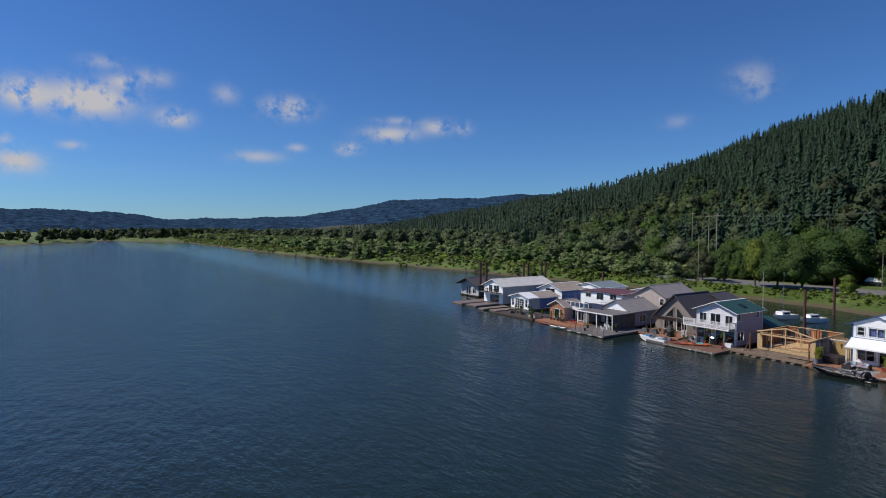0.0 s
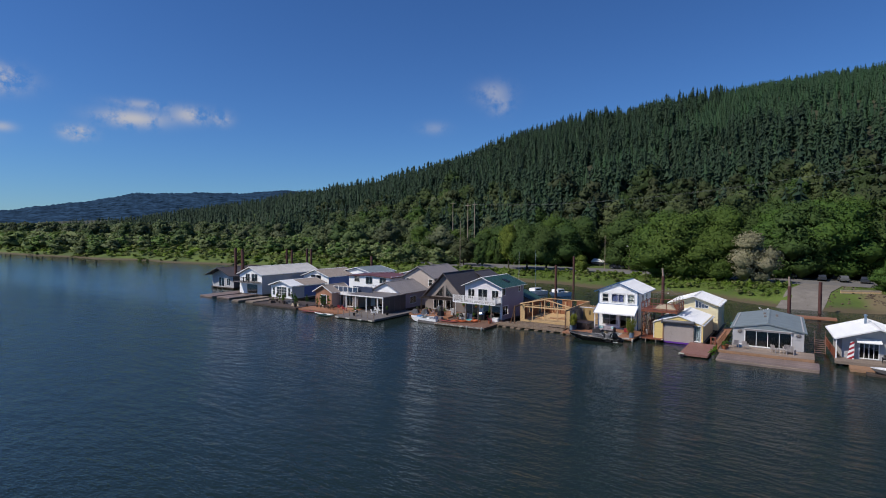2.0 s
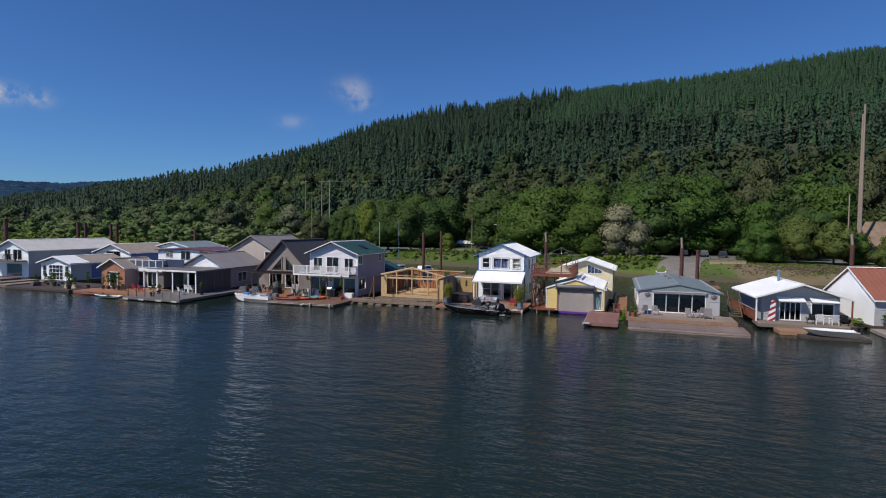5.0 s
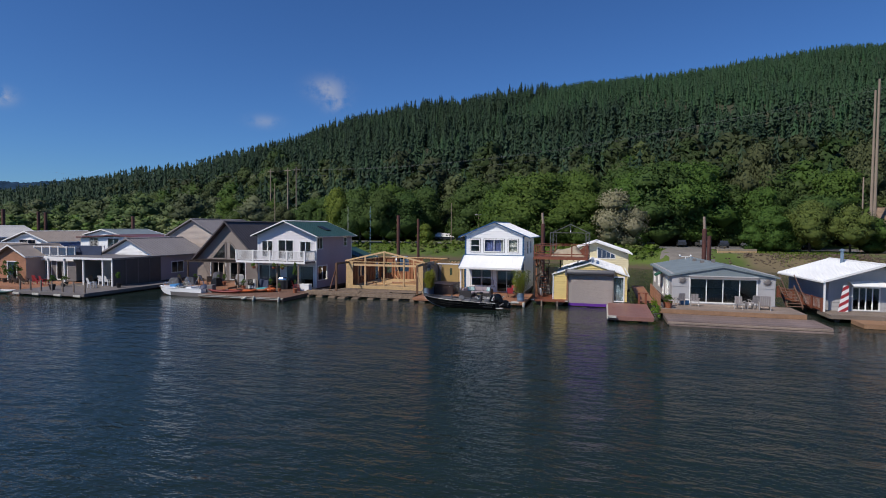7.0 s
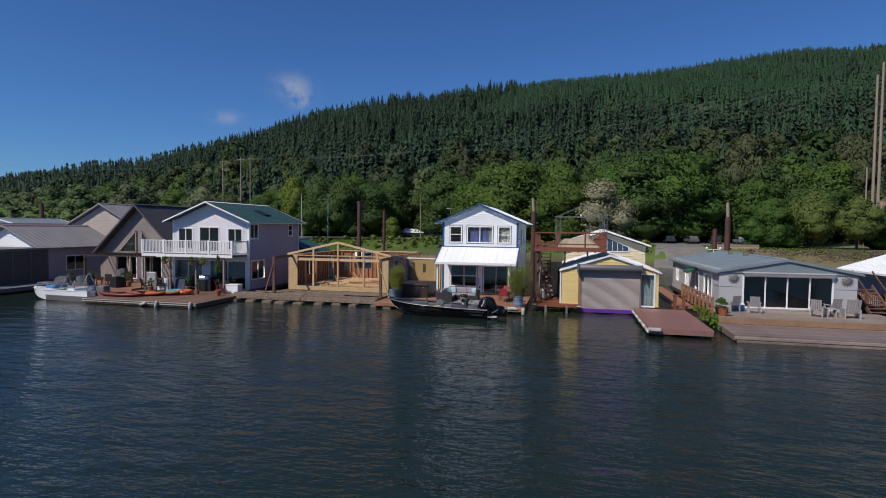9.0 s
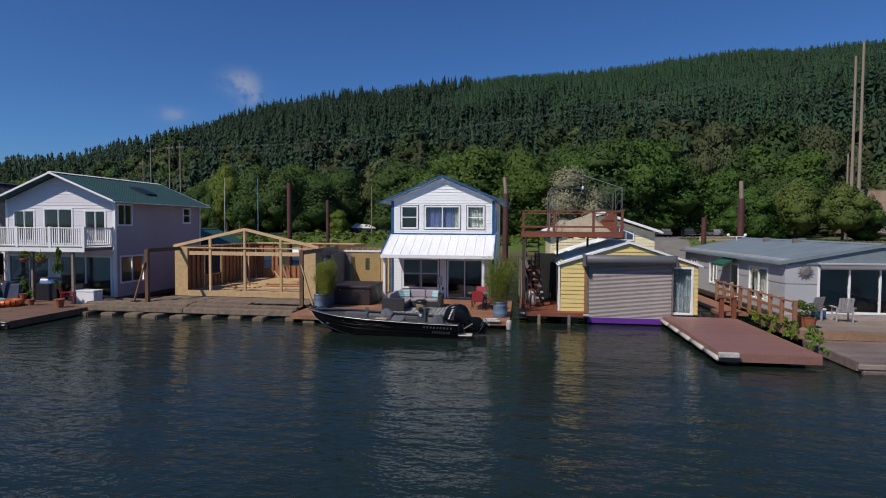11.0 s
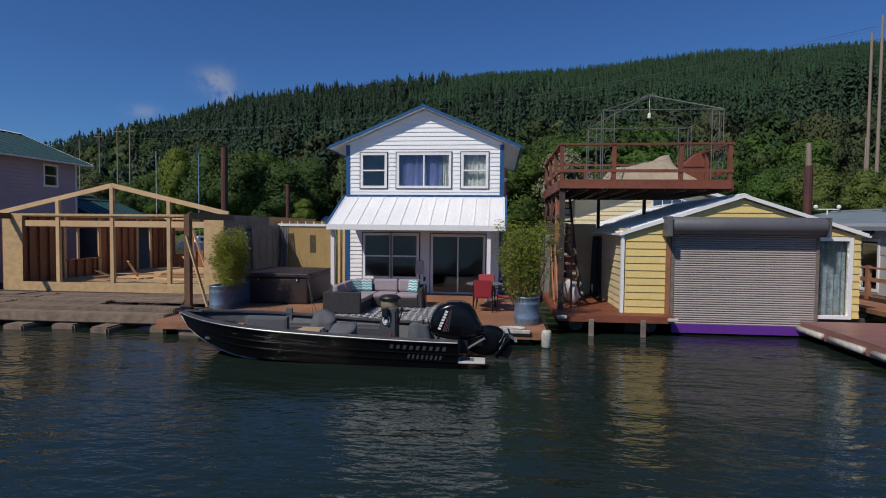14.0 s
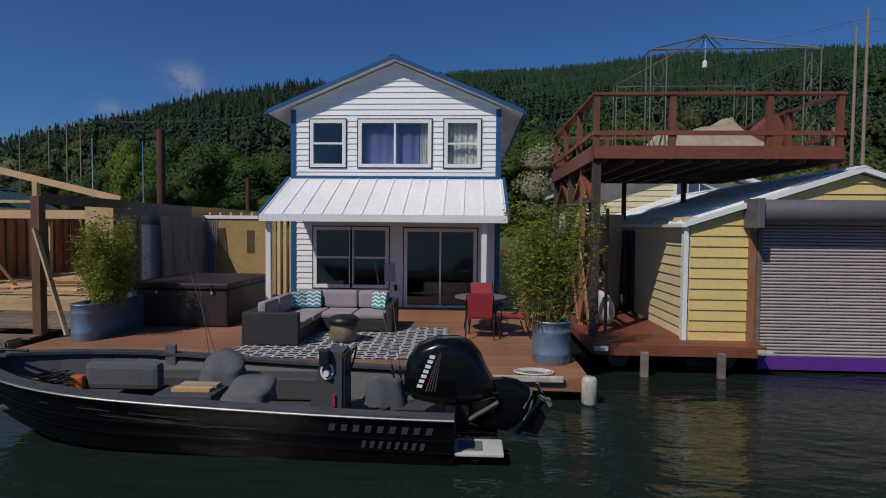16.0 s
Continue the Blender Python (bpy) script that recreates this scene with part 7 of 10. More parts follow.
part("sheet", bm, M_WRAP, hang)
for k in range(5):
    bm = bmesh.new()
    tube(bm, (0.15 + 0.06 * k, 0.9 - 0.05 * k, 0.45), (0.1 + 0.07 * k, 1.05, 2.65), 0.025, n=6)
    part("pole", bm, M_WRAP, hang)

# ---- boathouse: shutter, box, purple board, side deck ----
bh = boathouse
sd = thing("roller_shutter", 0, 0)
sd.parent = bh
bm = bmesh.new()
seg = []
for j in range(7):
    a = math.pi * j / 6
    seg.append((-0.062 - 0.042 * math.sin(a), -0.027 + 0.054 * (1 - math.cos(a)) / 2 + 0.0))
prism(bm, [(-1.68, y, z) for y, z in seg] + [(-1.68, -0.05, 0.028), (-1.68, -0.05, -0.028)], (3.46, 0, 0))
bmesh.ops.recalc_face_normals(bm, faces=bm.faces[:])
me = mesh_of(bm, "shutter_slat")
me.materials.append(M_ROLL)
for k in range(40):
    piece("shutter_slat", me, sd, pose(0, 0, 0.29 + k * 0.0585))
for x in (-1.75, 1.78):
    slab_part("guide_rail", M_GREYWOOD, sd, x, x + 0.07, -0.12, 0.02, 0.25, 2.55)
slab_part("corner_board", M_DECK, bh, -1.87, -1.76, -0.09, 0.02, 0.5, 2.5, label="brown stained corner board")
bx = thing("shutter_housing", 0, 0)
bx.parent = bh
bm = bmesh.new()
lathe(bm, [(0.21, -1.86), (0.22, -1.84), (0.22, 1.83), (0.21, 1.86)], 20)
bmesh.ops.rotate(bm, verts=bm.verts[:], cent=(0, 0, 0), matrix=Matrix.Rotation(radians(90), 3, "Y"))
bmesh.ops.translate(bm, verts=bm.verts[:], vec=(0, -0.27, 2.82))
part("roll", bm, M_SHUTTERBOX, bx, "dark grey rolled shutter", smooth=True)
slab_part("end_plate", M_SHUTTERBOX, bx, -1.97, -1.85, -0.54, -0.02, 2.54, 3.05, bevel=0.02)
slab_part("end_plate", M_SHUTTERBOX, bx, 1.86, 1.9, -0.52, -0.03, 2.56, 3.04, bevel=0.01)
slab_part("purple_board", M_PURPLE, bh, -1.72, 1.8, -0.16, -0.052, 0.05, 0.27, label="purple painted sill board")
slab_part("corner_post", M_TRIM, bh, -3.0, -2.92, -0.05, 0.08, 0.5, 2.55, label="white downpipe")
plank_deck("side_deck", 4.3, 7.16, -5.15, -0.4, 0.52, M_REDDECK, "x", 0.14, label="red-brown plank deck beside the boathouse", skirt=M_REDDECK, drop=0.18)
for x in (5.12, 6.4):
    sp = thing("deck_stub", x, -5.22, 0, 0, "grey timber stub under the deck edge", "post", "deck stubs")
    slab_part("stub", M_GREYWOOD, sp, -0.065, 0.065, -0.06, 0.02, -0.3, 0.42, bevel=0.015)
dock_b = thing("dock_bumper", 4.38, -5.2, 0.42, 0, "short white rubber dock bumper", "bumper")
slab_part("fender", M_FENDER, dock_b, -0.13, 0.13, -0.08, 0.0, 0.0, 0.09, bevel=0.03)
dock_c = thing("dock_bumper", 7.12, -5.2, 0.4, 0, "short white rubber dock bumper", "bumper")
slab_part("fender", M_FENDER, dock_c, -0.13, 0.13, -0.08, 0.0, 0.0, 0.09, bevel=0.03)

# raised deck on posts
rd = thing("raised_deck", 6.55, -2.1, 0, 0, "red-brown raised timber deck with a railing", "deck")
X0, X1, Y0, Y1, RZ = -2.2, 2.17, -2.4, 2.6, 3.98
for a in ((X0, X1, Y0 - 0.05, Y0, RZ - 0.2, RZ), (X0, X1, Y1, Y1 + 0.05, RZ - 0.25, RZ), (X0 - 0.05, X0, Y0, Y1, RZ - 0.25, RZ), (X1, X1 + 0.05, Y0, Y1, RZ - 0.25, RZ)):
    slab_part("rim_board", M_REDDECK, rd, *a)
bm = bmesh.new()
box(bm, X0 - 0.03, X1 + 0.03, -0.066, 0.066, -0.035, 0)
me = mesh_of(bm, "plank")
me.materials.append(M_REDDECK)
for k in range(36):
    piece("plank", me, rd, pose(0, Y0 + 0.07 + k * 0.14, RZ + 0.038))
for k in range(9):
    slab_part("joist", M_DARKWOOD, rd, X0 + 0.2 + k * 0.5, X0 + 0.25 + k * 0.5, Y0, Y1, RZ - 0.26, RZ - 0.002)
for x in (X0, -0.85, 0.85, X1 - 0.1):
    for y in (Y0 - 0.02, Y1 - 0.08):
        slab_part("rail_post", M_REDDECK, rd, x, x + 0.1, y, y + 0.1, RZ - 0.2, RZ + 0.94)
for y in (-0.8, 0.9):
    for x in (X0, X1 - 0.1):
        slab_part("rail_post", M_REDDECK, rd, x, x + 0.1, y, y + 0.1, RZ - 0.2, RZ + 0.94)
for z, h_, w_ in ((RZ + 0.94, 0.05, 0.15), (RZ + 0.22, 0.08, 0.04)):
    slab_part("rail", M_REDDECK, rd, X0 - 0.03, X1 + 0.03, Y0 - 0.04, Y0 - 0.04 + w_, z, z + h_)
    slab_part("rail", M_REDDECK, rd, X0 - 0.03, X1 + 0.03, Y1 - 0.06, Y1 - 0.06 + w_, z, z + h_)
    slab_part("rail", M_REDDECK, rd, X0 - 0.03, X0 - 0.03 + w_, Y0 + 0.12, Y1 - 0.07, z, z + h_)
    slab_part("rail", M_REDDECK, rd, X1 + 0.03 - w_, X1 + 0.03, Y0 + 0.12, Y1 - 0.07, z, z + h_)
for x, y in ((X0 + 0.08, Y0 + 0.1), (X0 + 0.08, 0.2), (X0 + 0.08, Y1 - 0.1)):
    slab_part("support_post", M_DARKWOOD, rd, x - 0.07, x + 0.07, y - 0.07, y + 0.07, 0.5, RZ - 0.26)
for x in (-0.35, 1.2):
    slab_part("support_post", M_DARKWOOD, rd, x - 0.05, x + 0.05, 2.4, 2.5, 0.5, RZ - 0.26)
for y0, y1 in ((Y0 + 0.1, -1.1), (0.2, -1.1), (0.2, 1.4), (Y1 - 0.1, 1.4)):
    bm = bmesh.new()
    beam(bm, (X0 + 0.08, y0, 2.95), (X0 + 0.08, y1, RZ - 0.35), 0.09, 0.1)
    part("brace", bm, M_REDDECK, rd)
for a, b in ((Y0 + 0.15, -1.1), (-1.1, 0.2)):
    for z0_, z1_ in ((0.6, 2.2), (2.2, 0.6)):
        bm = bmesh.new()
        beam(bm, (X0 + 0.02 + 0.05 * (z0_ > 1), a, z0_), (X0 + 0.02 + 0.05 * (z0_ > 1), b, z1_), 0.04, 0.11)
        part("brace", bm, M_CEDAR, rd)
slab_part("support_post", M_CEDAR, rd, X0 + 0.02, X0 + 0.12, -1.15, -1.05, 0.5, RZ - 0.26)
for z in (2.2, 3.0):
    slab_part("stringer", M_DARKWOOD, rd, X0 + 0.05, X0 + 0.12, Y0 + 0.1, Y1 - 0.1, z, z + 0.12)
slab_part("hull_stair", M_REDDECK, rd, X0 + 0.4, X0 + 0.45, -1.8, -1.75, 0.5, 2.9)
stair = thing("deck_stairs", 4.9, -1.2, 0, 0, "steep timber stairs under the raised deck", "stairs")
for s in (-0.32, 0.32):
    bm = bmesh.new()
    beam(bm, (s, -1.3, 0.55), (s, 1.9, 4.0), 0.05, 0.24)
    part("stringer", bm, M_DARKWOOD, stair)
for k in range(15):
    f = (k + 0.5) / 15
    slab_part("tread", M_REDDECK, stair, -0.3, 0.3, -1.3 + 3.2 * f - 0.12, -1.3 + 3.2 * f + 0.12, 0.55 + 3.4 * f, 0.59 + 3.4 * f)
# weathered walls that close the gap under the raised deck
gw_ = thing("screen_wall", 5.15, -0.35, 0, 0, "weathered plywood screen between the white house and the boathouse", "screen wall")
slab_part("panel", M_PLYGREY, gw_, -0.9, -0.12, -0.02, 0.03, 0.4, 2.5, label="pale weathered plywood")
for k in range(13):
    bm = bmesh.new()
    prism(bm, [(-0.11, -0.055, 0.4 + k * 0.19), (-0.11, 0.02, 0.4 + k * 0.19), (-0.11, 0.02, 0.59 + k * 0.19), (-0.11, -0.03, 0.59 + k * 0.19)], (0.97, 0, 0))
    bmesh.ops.recalc_face_normals(bm, faces=bm.faces[:])
    part("siding_board", bm, M_PALEYELLOW, gw_, "pale yellow lap siding")
slab_part("stud", M_GREYWOOD, gw_, -0.96, -0.86, -0.06, 0.05, 0.4, 2.6)
slab_part("stud", M_GREYWOOD, gw_, -0.16, -0.08, -0.06, 0.05, 0.4, 2.9)
slab_part("sill", M_DARKWOOD, gw_, -0.96, 0.86, -0.06, 0.08, 0.1, 0.4)
# clutter under the raised deck
for x, y, w_, h_, a, m_ in ((5.95, -1.2, 0.5, 1.95, -5, M_GREYFAB), (4.75, -0.6, 0.6, 1.6, 14, M_GREYFAB)):
    cv = thing("covered_gear", x, y, 0.52, a, "gear hanging under grey and white covers", "covered gear", "covered gear")
    bm = bmesh.new()
    n = 12
    tp, bt = [], []
    for i in range(n + 1):
        u = -w_ / 2 + w_ * i / n
        tp.append(bm.verts.new((u * 0.7, 0.05 * math.sin(i * 1.9), h_)))
        bt.append(bm.verts.new((u, 0.1 * math.sin(i * 1.4) - 0.08, 0.0)))
    for i in range(n):
        bm.faces.new((tp[i], tp[i + 1], bt[i + 1], bt[i]))
    bmesh.ops.solidify(bm, geom=bm.faces[:], thickness=0.06)
    part("cover", bm, m_, cv)
for k, (x, y) in enumerate(((4.85, -3.3), (4.78, -3.0))):
    fe = thing("round_fender", x, y, 0.53, 20 + 15 * k, "pale disc-shaped float leaning on the post", "fender", "round fenders")
    bm = bmesh.new()
    lathe(bm, [(0.1, -0.09), (0.32, -0.07), (0.36, 0.0), (0.32, 0.07), (0.1, 0.09)], 20)
    bmesh.ops.rotate(bm, verts=bm.verts[:], cent=(0, 0, 0), matrix=Matrix.Rotation(radians(78), 3, "Y"))
    bmesh.ops.translate(bm, verts=bm.verts[:], vec=(0, 0, 0.37))
    part("disc", bm, M_GREYWOOD if k else M_CONCRETE, fe, smooth=True)
lb = thing("leaning_board", 5.3, -1.5, 0.52, 6, "weathered white board leaning on the siding", "board")
bm = bmesh.new()
beam(bm, (0, 0, 0.02), (-0.12, 0.85, 1.5), 0.42, 0.03, up=(0, -0.8, 0.5))
part("board", bm, M_PLYGREY, lb)
# gazebo frame and tarp on the raised deck
gz = thing("gazebo_frame", 7.2, -2.2, RZ + 0.04, 0, "bare dark metal gazebo frame with scrolled corner posts", "gazebo")
GX, GY, GH = 1.6, 1.45, 1.98
for sx_ in (-1, 1):
    for sy_ in (-1, 1):
        bm = bmesh.new()
        for o in ((0, 0), (-sx_ * 0.3, 0), (0, -sy_ * 0.3)):
            tube(bm, (sx_ * GX + o[0], sy_ * GY + o[1], 0), (sx_ * GX + o[0], sy_ * GY + o[1], GH), 0.014, n=6)
        for k in range(4):
            z = 0.3 + k * 0.42
            for i in range(10):
                a, b = 2 * math.pi * i / 10, 2 * math.pi * (i + 1) / 10
                tube(bm, (sx_ * (GX - 0.15 + 0.1 * math.cos(a)), sy_ * GY, z + 0.19 * math.sin(a)), (sx_ * (GX - 0.15 + 0.1 * math.cos(b)), sy_ * GY, z + 0.19 * math.sin(b)), 0.007, n=4, caps=False)
        tube(bm, (sx_ * (GX - 0.3), sy_ * GY, GH - 0.02), (sx_ * GX, sy_ * GY, GH - 0.02), 0.012, n=6)
        part("corner_post", bm, M_WIRE, gz)
        bm = bmesh.new()
        tube(bm, (sx_ * GX, sy_ * GY, GH), (0, 0, GH + 0.72), 0.016, n=6)
        part("roof_rib", bm, M_WIRE, gz)
for a, b in (((-GX, -GY), (GX, -GY)), ((-GX, GY), (GX, GY)), ((-GX, -GY), (-GX, GY)), ((GX, -GY), (GX, GY))):
    bm = bmesh.new()
    tube(bm, (*a, GH), (*b, GH), 0.014, n=6)
    part("eave_bar", bm, M_WIRE, gz)
for k in range(6):
    a = radians(60 * k + 20)
    bm = bmesh.new()
    tube(bm, (0, 0, GH + 0.78), (0.45 * math.cos(a), 0.45 * math.sin(a), GH + 0.55), 0.01, n=5)
    part("crown_bar", bm, M_WIRE, gz)
bm = bmesh.new()
tube(bm, (0, 0, GH + 0.72), (0, 0, GH + 0.2), 0.006, n=4)
part("lamp_cord", bm, M_TRIM, gz)
bm = bmesh.new()
lathe(bm, [(0.02, GH + 0.04), (0.05, GH + 0.05), (0.05, GH + 0.17), (0.02, GH + 0.2)], 10)
part("lamp_shade", bm, M_TRIM, gz, "small hanging lamp")
tp_ = thing("covered_furniture", 7.1, -2.6, RZ + 0.04, 0, "patio furniture under a tan tarpaulin", "covered furniture")
bm = bmesh.new()
base = [(-1.45, -0.7, 0), (1.3, -0.75, 0), (1.35, 0.7, 0), (-1.4, 0.7, 0)]
top = [(-1.1, -0.5, 0.42), (0.5, -0.4, 0.62), (0.62, 0.15, 0.9), (-0.95, 0.35, 0.5)]
va, vb = [bm.verts.new(p) for p in base], [bm.verts.new(p) for p in top]
for i in range(4):
    bm.faces.new((va[i], va[(i + 1) % 4], vb[(i + 1) % 4], vb[i]))
bm.faces.new(vb)
bmesh.ops.subdivide_edges(bm, edges=bm.edges[:], cuts=6, use_grid_fill=True)
for v in bm.verts:
    k = noise.noise(v.co * 2.3)
    v.co += Vector((0.0, 0.0, (0.08 * k - 0.07 * abs(noise.noise(v.co * 4.0 + Vector((0, 3, 0))))) * min(1.0, v.co.z * 4))) + Vector((0.05 * noise.noise(v.co * 3.1 + Vector((5, 0, 0))), 0, 0))
part("tarpaulin", bm, M_CANVAS, tp_, smooth=True)
lg = thing("folded_lounger", 8.45, -2.6, RZ + 0.04, 0, "brown wooden lounger folded up on edge", "lounger")
bm = bmesh.new()
prism(bm, [(-0.65, 0, 0), (0.25, 0, 0), (0.25, 0, 0.95), (0.08, 0, 0.95), (-0.65, 0, 0.3)], (0, 0.5, 0))
part("panel", bm, M_REDDECK, lg)


# ---- fittings of the other float homes ----
def railing(name, p, q, z, hgt, material, gap=0.13, post=1.5, label="", parent=None, rails=(0.08, 0.0), posts=True):
    """A railing from p to q standing at z."""
    p, q = Vector((*p, z)), Vector((*q, z))
    L = (q - p).length
    a = math.degrees(math.atan2(q.y - p.y, q.x - p.x))
    root = thing(name, p.x, p.y, z, a, label or "wooden deck railing", "railing")
    if parent is not None:
        root.parent = parent
    bm = bmesh.new()
    box(bm, 0, L, -0.045, 0.045, hgt - 0.05, hgt)
    part("top_rail", bm, material, root)
    bm = bmesh.new()
    box(bm, 0, L, -0.03, 0.03, 0.08, 0.13)
    part("bottom_rail", bm, material, root)
    if gap:
        bm = bmesh.new()
        box(bm, -0.02, 0.02, -0.02, 0.02, 0.13, hgt - 0.05)
        me = mesh_of(bm, "baluster")
        me.materials.append(material)
        n = int(L / gap)
        for i in range(1, n):
            piece("baluster", me, root, pose(i * L / n, 0, 0))
    bm = bmesh.new()
    box(bm, -0.06, 0.06, -0.06, 0.06, 0, hgt + 0.04)
    me = mesh_of(bm, "post")
    me.materials.append(material)
    n = max(1, round(L / post))
    for i in range(n + 1):
        piece("post", me, root, pose(i * L / n, 0, 0))
    return root


def pot_plant(x, y, z, s=0.5, tall=1.0, leaf=None, seed=0, pot=None, label="leafy plant in a clay pot", kind_="potted plant"):
    r = np.random.default_rng(seed + 900)
    root = thing("potted_plant", x, y, z, r.uniform(0, 360), label, kind_)
    bm = bmesh.new()
    lathe(bm, [(0.14 * s / 0.5, 0), (0.2 * s / 0.5, 0.34 * s / 0.5), (0.22 * s / 0.5, 0.36 * s / 0.5), (0.18 * s / 0.5, 0.36 * s / 0.5)], 12)
    part("pot", bm, pot or M_TERRA, root)
    co, fa = leafy_template(seed + 300, 6, 170, 0.07, wide=0.42, low=0.05)
    co = co * np.array((s * 1.5, s * 1.5, tall)) + np.array((0, 0, 0.3 * s / 0.5))
    me = bpy.data.meshes.new("leaves")
    fill_mesh(me, co, fa)
    me.materials.append(leaf or M_BROADLEAF)
    o = new("leaves", me)
    o.parent = root


def deck_chair(x, y, z, rz, material, label):
    root = thing("deck_chair", x, y, z, rz, label, "chair", "deck chairs")
    for s in (-1, 1):
        for yy in (-0.25, 0.25):
            slab_part("leg", material, root, s * 0.27 - 0.025, s * 0.27 + 0.025, yy - 0.025, yy + 0.025, 0, 0.55)
        slab_part("armrest", material, root, s * 0.3 - 0.05, s * 0.3 + 0.05, -0.32, 0.3, 0.55, 0.58)
    for k in range(4):
        slab_part("seat_slat", material, root, -0.26, 0.26, -0.28 + k * 0.13, -0.17 + k * 0.13, 0.36, 0.385)
    for k in range(5):
        bm = bmesh.new()
        beam(bm, (-0.2 + k * 0.1, 0.24, 0.38), (-0.2 + k * 0.1, 0.42, 0.95), 0.085, 0.02, up=(0, 1, 0))
        part("back_slat", bm, material, root)


# green-roofed house: balcony, posts, pots
for k, (z_, off) in enumerate(((0.19, 0.0), (0.02, 0.05))):
    wl_ = thing("dock_waler", 18.95, -11.98 - off, z_, 0, "weathered timber along the front of the low dock", "timber", "dock walers")
    bm = bmesh.new()
    box(bm, -4.8 + 0.1 * k, 4.75, -0.06, 0.04 + off, -0.07, 0.07)
    bmesh.ops.bevel(bm, geom=bm.edges[:], offset=0.015, segments=1, affect="EDGES")
    part("timber", bm, M_OLDDOCK if k else M_GREYDECK, wl_)
bal = thing("balcony", -20.75, -4.35, 3.05, -1.5, "white-railed balcony across the house front", "balcony")
slab_part("floor", M_DKGREY, bal, -3.55, 4.05, -0.9, 0.95, -0.16, 0.0)
slab_part("fascia", M_TRIM, bal, -3.57, 4.07, -0.93, -0.905, -0.2, 0.0)
for x in (-3.4, -1.2, 1.0, 3.3):
    slab_part("post", M_GREYWOOD, bal, x - 0.06, x + 0.06, -0.85, -0.73, -2.73, -0.16)
railing("balcony_railing", (-24.3, -5.15), (-16.75, -5.33), 3.05, 1.0, M_TRIM, 0.125, 1.75, "white balcony railing with square balusters")
railing("balcony_railing", (-16.75, -5.33), (-16.7, -3.55), 3.05, 1.0, M_TRIM, 0.125, 1.75, "white balcony railing with square balusters")
sk = thing("skylight", -17.9, 0.6, 6.33, 0, "dark skylight on the green roof", "skylight")
bm = bmesh.new()
beam(bm, (-0.5, 0, 0.06), (0.5, 0, -0.35), 1.0, 0.08, up=(0, 0, 1))
part("frame", bm, M_BLACK, sk)
dp = thing("downpipe", -16.58, -3.45, 0.45, 0, "white downpipe on the house corner", "pipe")
slab_part("pipe", M_TRIM, dp, -0.05, 0.05, -0.05, 0.05, 0.0, 4.8)
for i, (x, y, s, t_) in enumerate(((-17.0, -6.6, 0.55, 2.6), (-18.9, -6.2, 0.4, 0.6), (-22.9, -6.0, 0.5, 0.7), (-20.9, -4.6, 0.45, 1.0))):
    pot_plant(x, y, 0.32, s, t_, M_BROADLEAF, i, label="climbing green plant in a pot on the dock")
for i, (x, y) in enumerate(((-22.2, -5.35), (-20.0, -5.4), (-19.0, -5.5))):
    hb = thing("hanging_basket", x, y, 2.5, 0, "hanging basket with bright green leaves", "hanging basket", "hanging baskets")
    bm = bmesh.new()
    lathe(bm, [(0.06, -0.2), (0.18, -0.08), (0.2, 0.0), (0.16, 0.0)], 12)
    part("basket", bm, M_TERRA, hb)
    co, fa = leafy_template(500 + i, 5, 120, 0.1, wide=0.5, low=0.0)
    me = bpy.data.meshes.new("leaves")
    fill_mesh(me, co * np.array((0.75, 0.75, 0.5)) + np.array((0, 0, -0.12)), fa)
    me.materials.append(M_GRASS)
    o = new("leaves", me)
    o.parent = hb
    bm = bmesh.new()
    tube(bm, (0, 0, 0.2), (0, 0, 0.5), 0.008, n=4)
    part("hook", bm, M_WIRE, hb)


def kayak(x, y, z, rz, L, material, label):
    root = thing("kayak", x, y, z, rz, label, "kayak", "kayaks")
    bm = bmesh.new()
    N = 14
    rings = []
    for i in range(N + 1):
        f = i / N
        b = 0.36 * math.sin(math.pi * min(max(f, 0.02), 0.98)) ** 0.7
        zz = 0.12 * (2 * f - 1) ** 4
        rings.append([bm.verts.new((L * (f - 0.5), b * math.cos(a), 0.16 + zz + (0.16 if math.sin(a) < 0 else 0.1) * math.sin(a) * (b / 0.36) ** 0.5)) for a in [2 * math.pi * k / 10 for k in range(10)]])
    for a, b in zip(rings, rings[1:]):
        for k in range(10):
            bm.faces.new((a[k], a[(k + 1) % 10], b[(k + 1) % 10], b[k]))
    bm.faces.new(rings[0])
    bm.faces.new(rings[-1][::-1])
    bmesh.ops.recalc_face_normals(bm, faces=bm.faces[:])
    part("shell", bm, material, root, smooth=True)
    bm = bmesh.new()
    lathe(bm, [(0.28, 0.27), (0.3, 0.29), (0.24, 0.3), (0.22, 0.26)], 14)
    part("cockpit_rim", bm, M_BLACK, root)


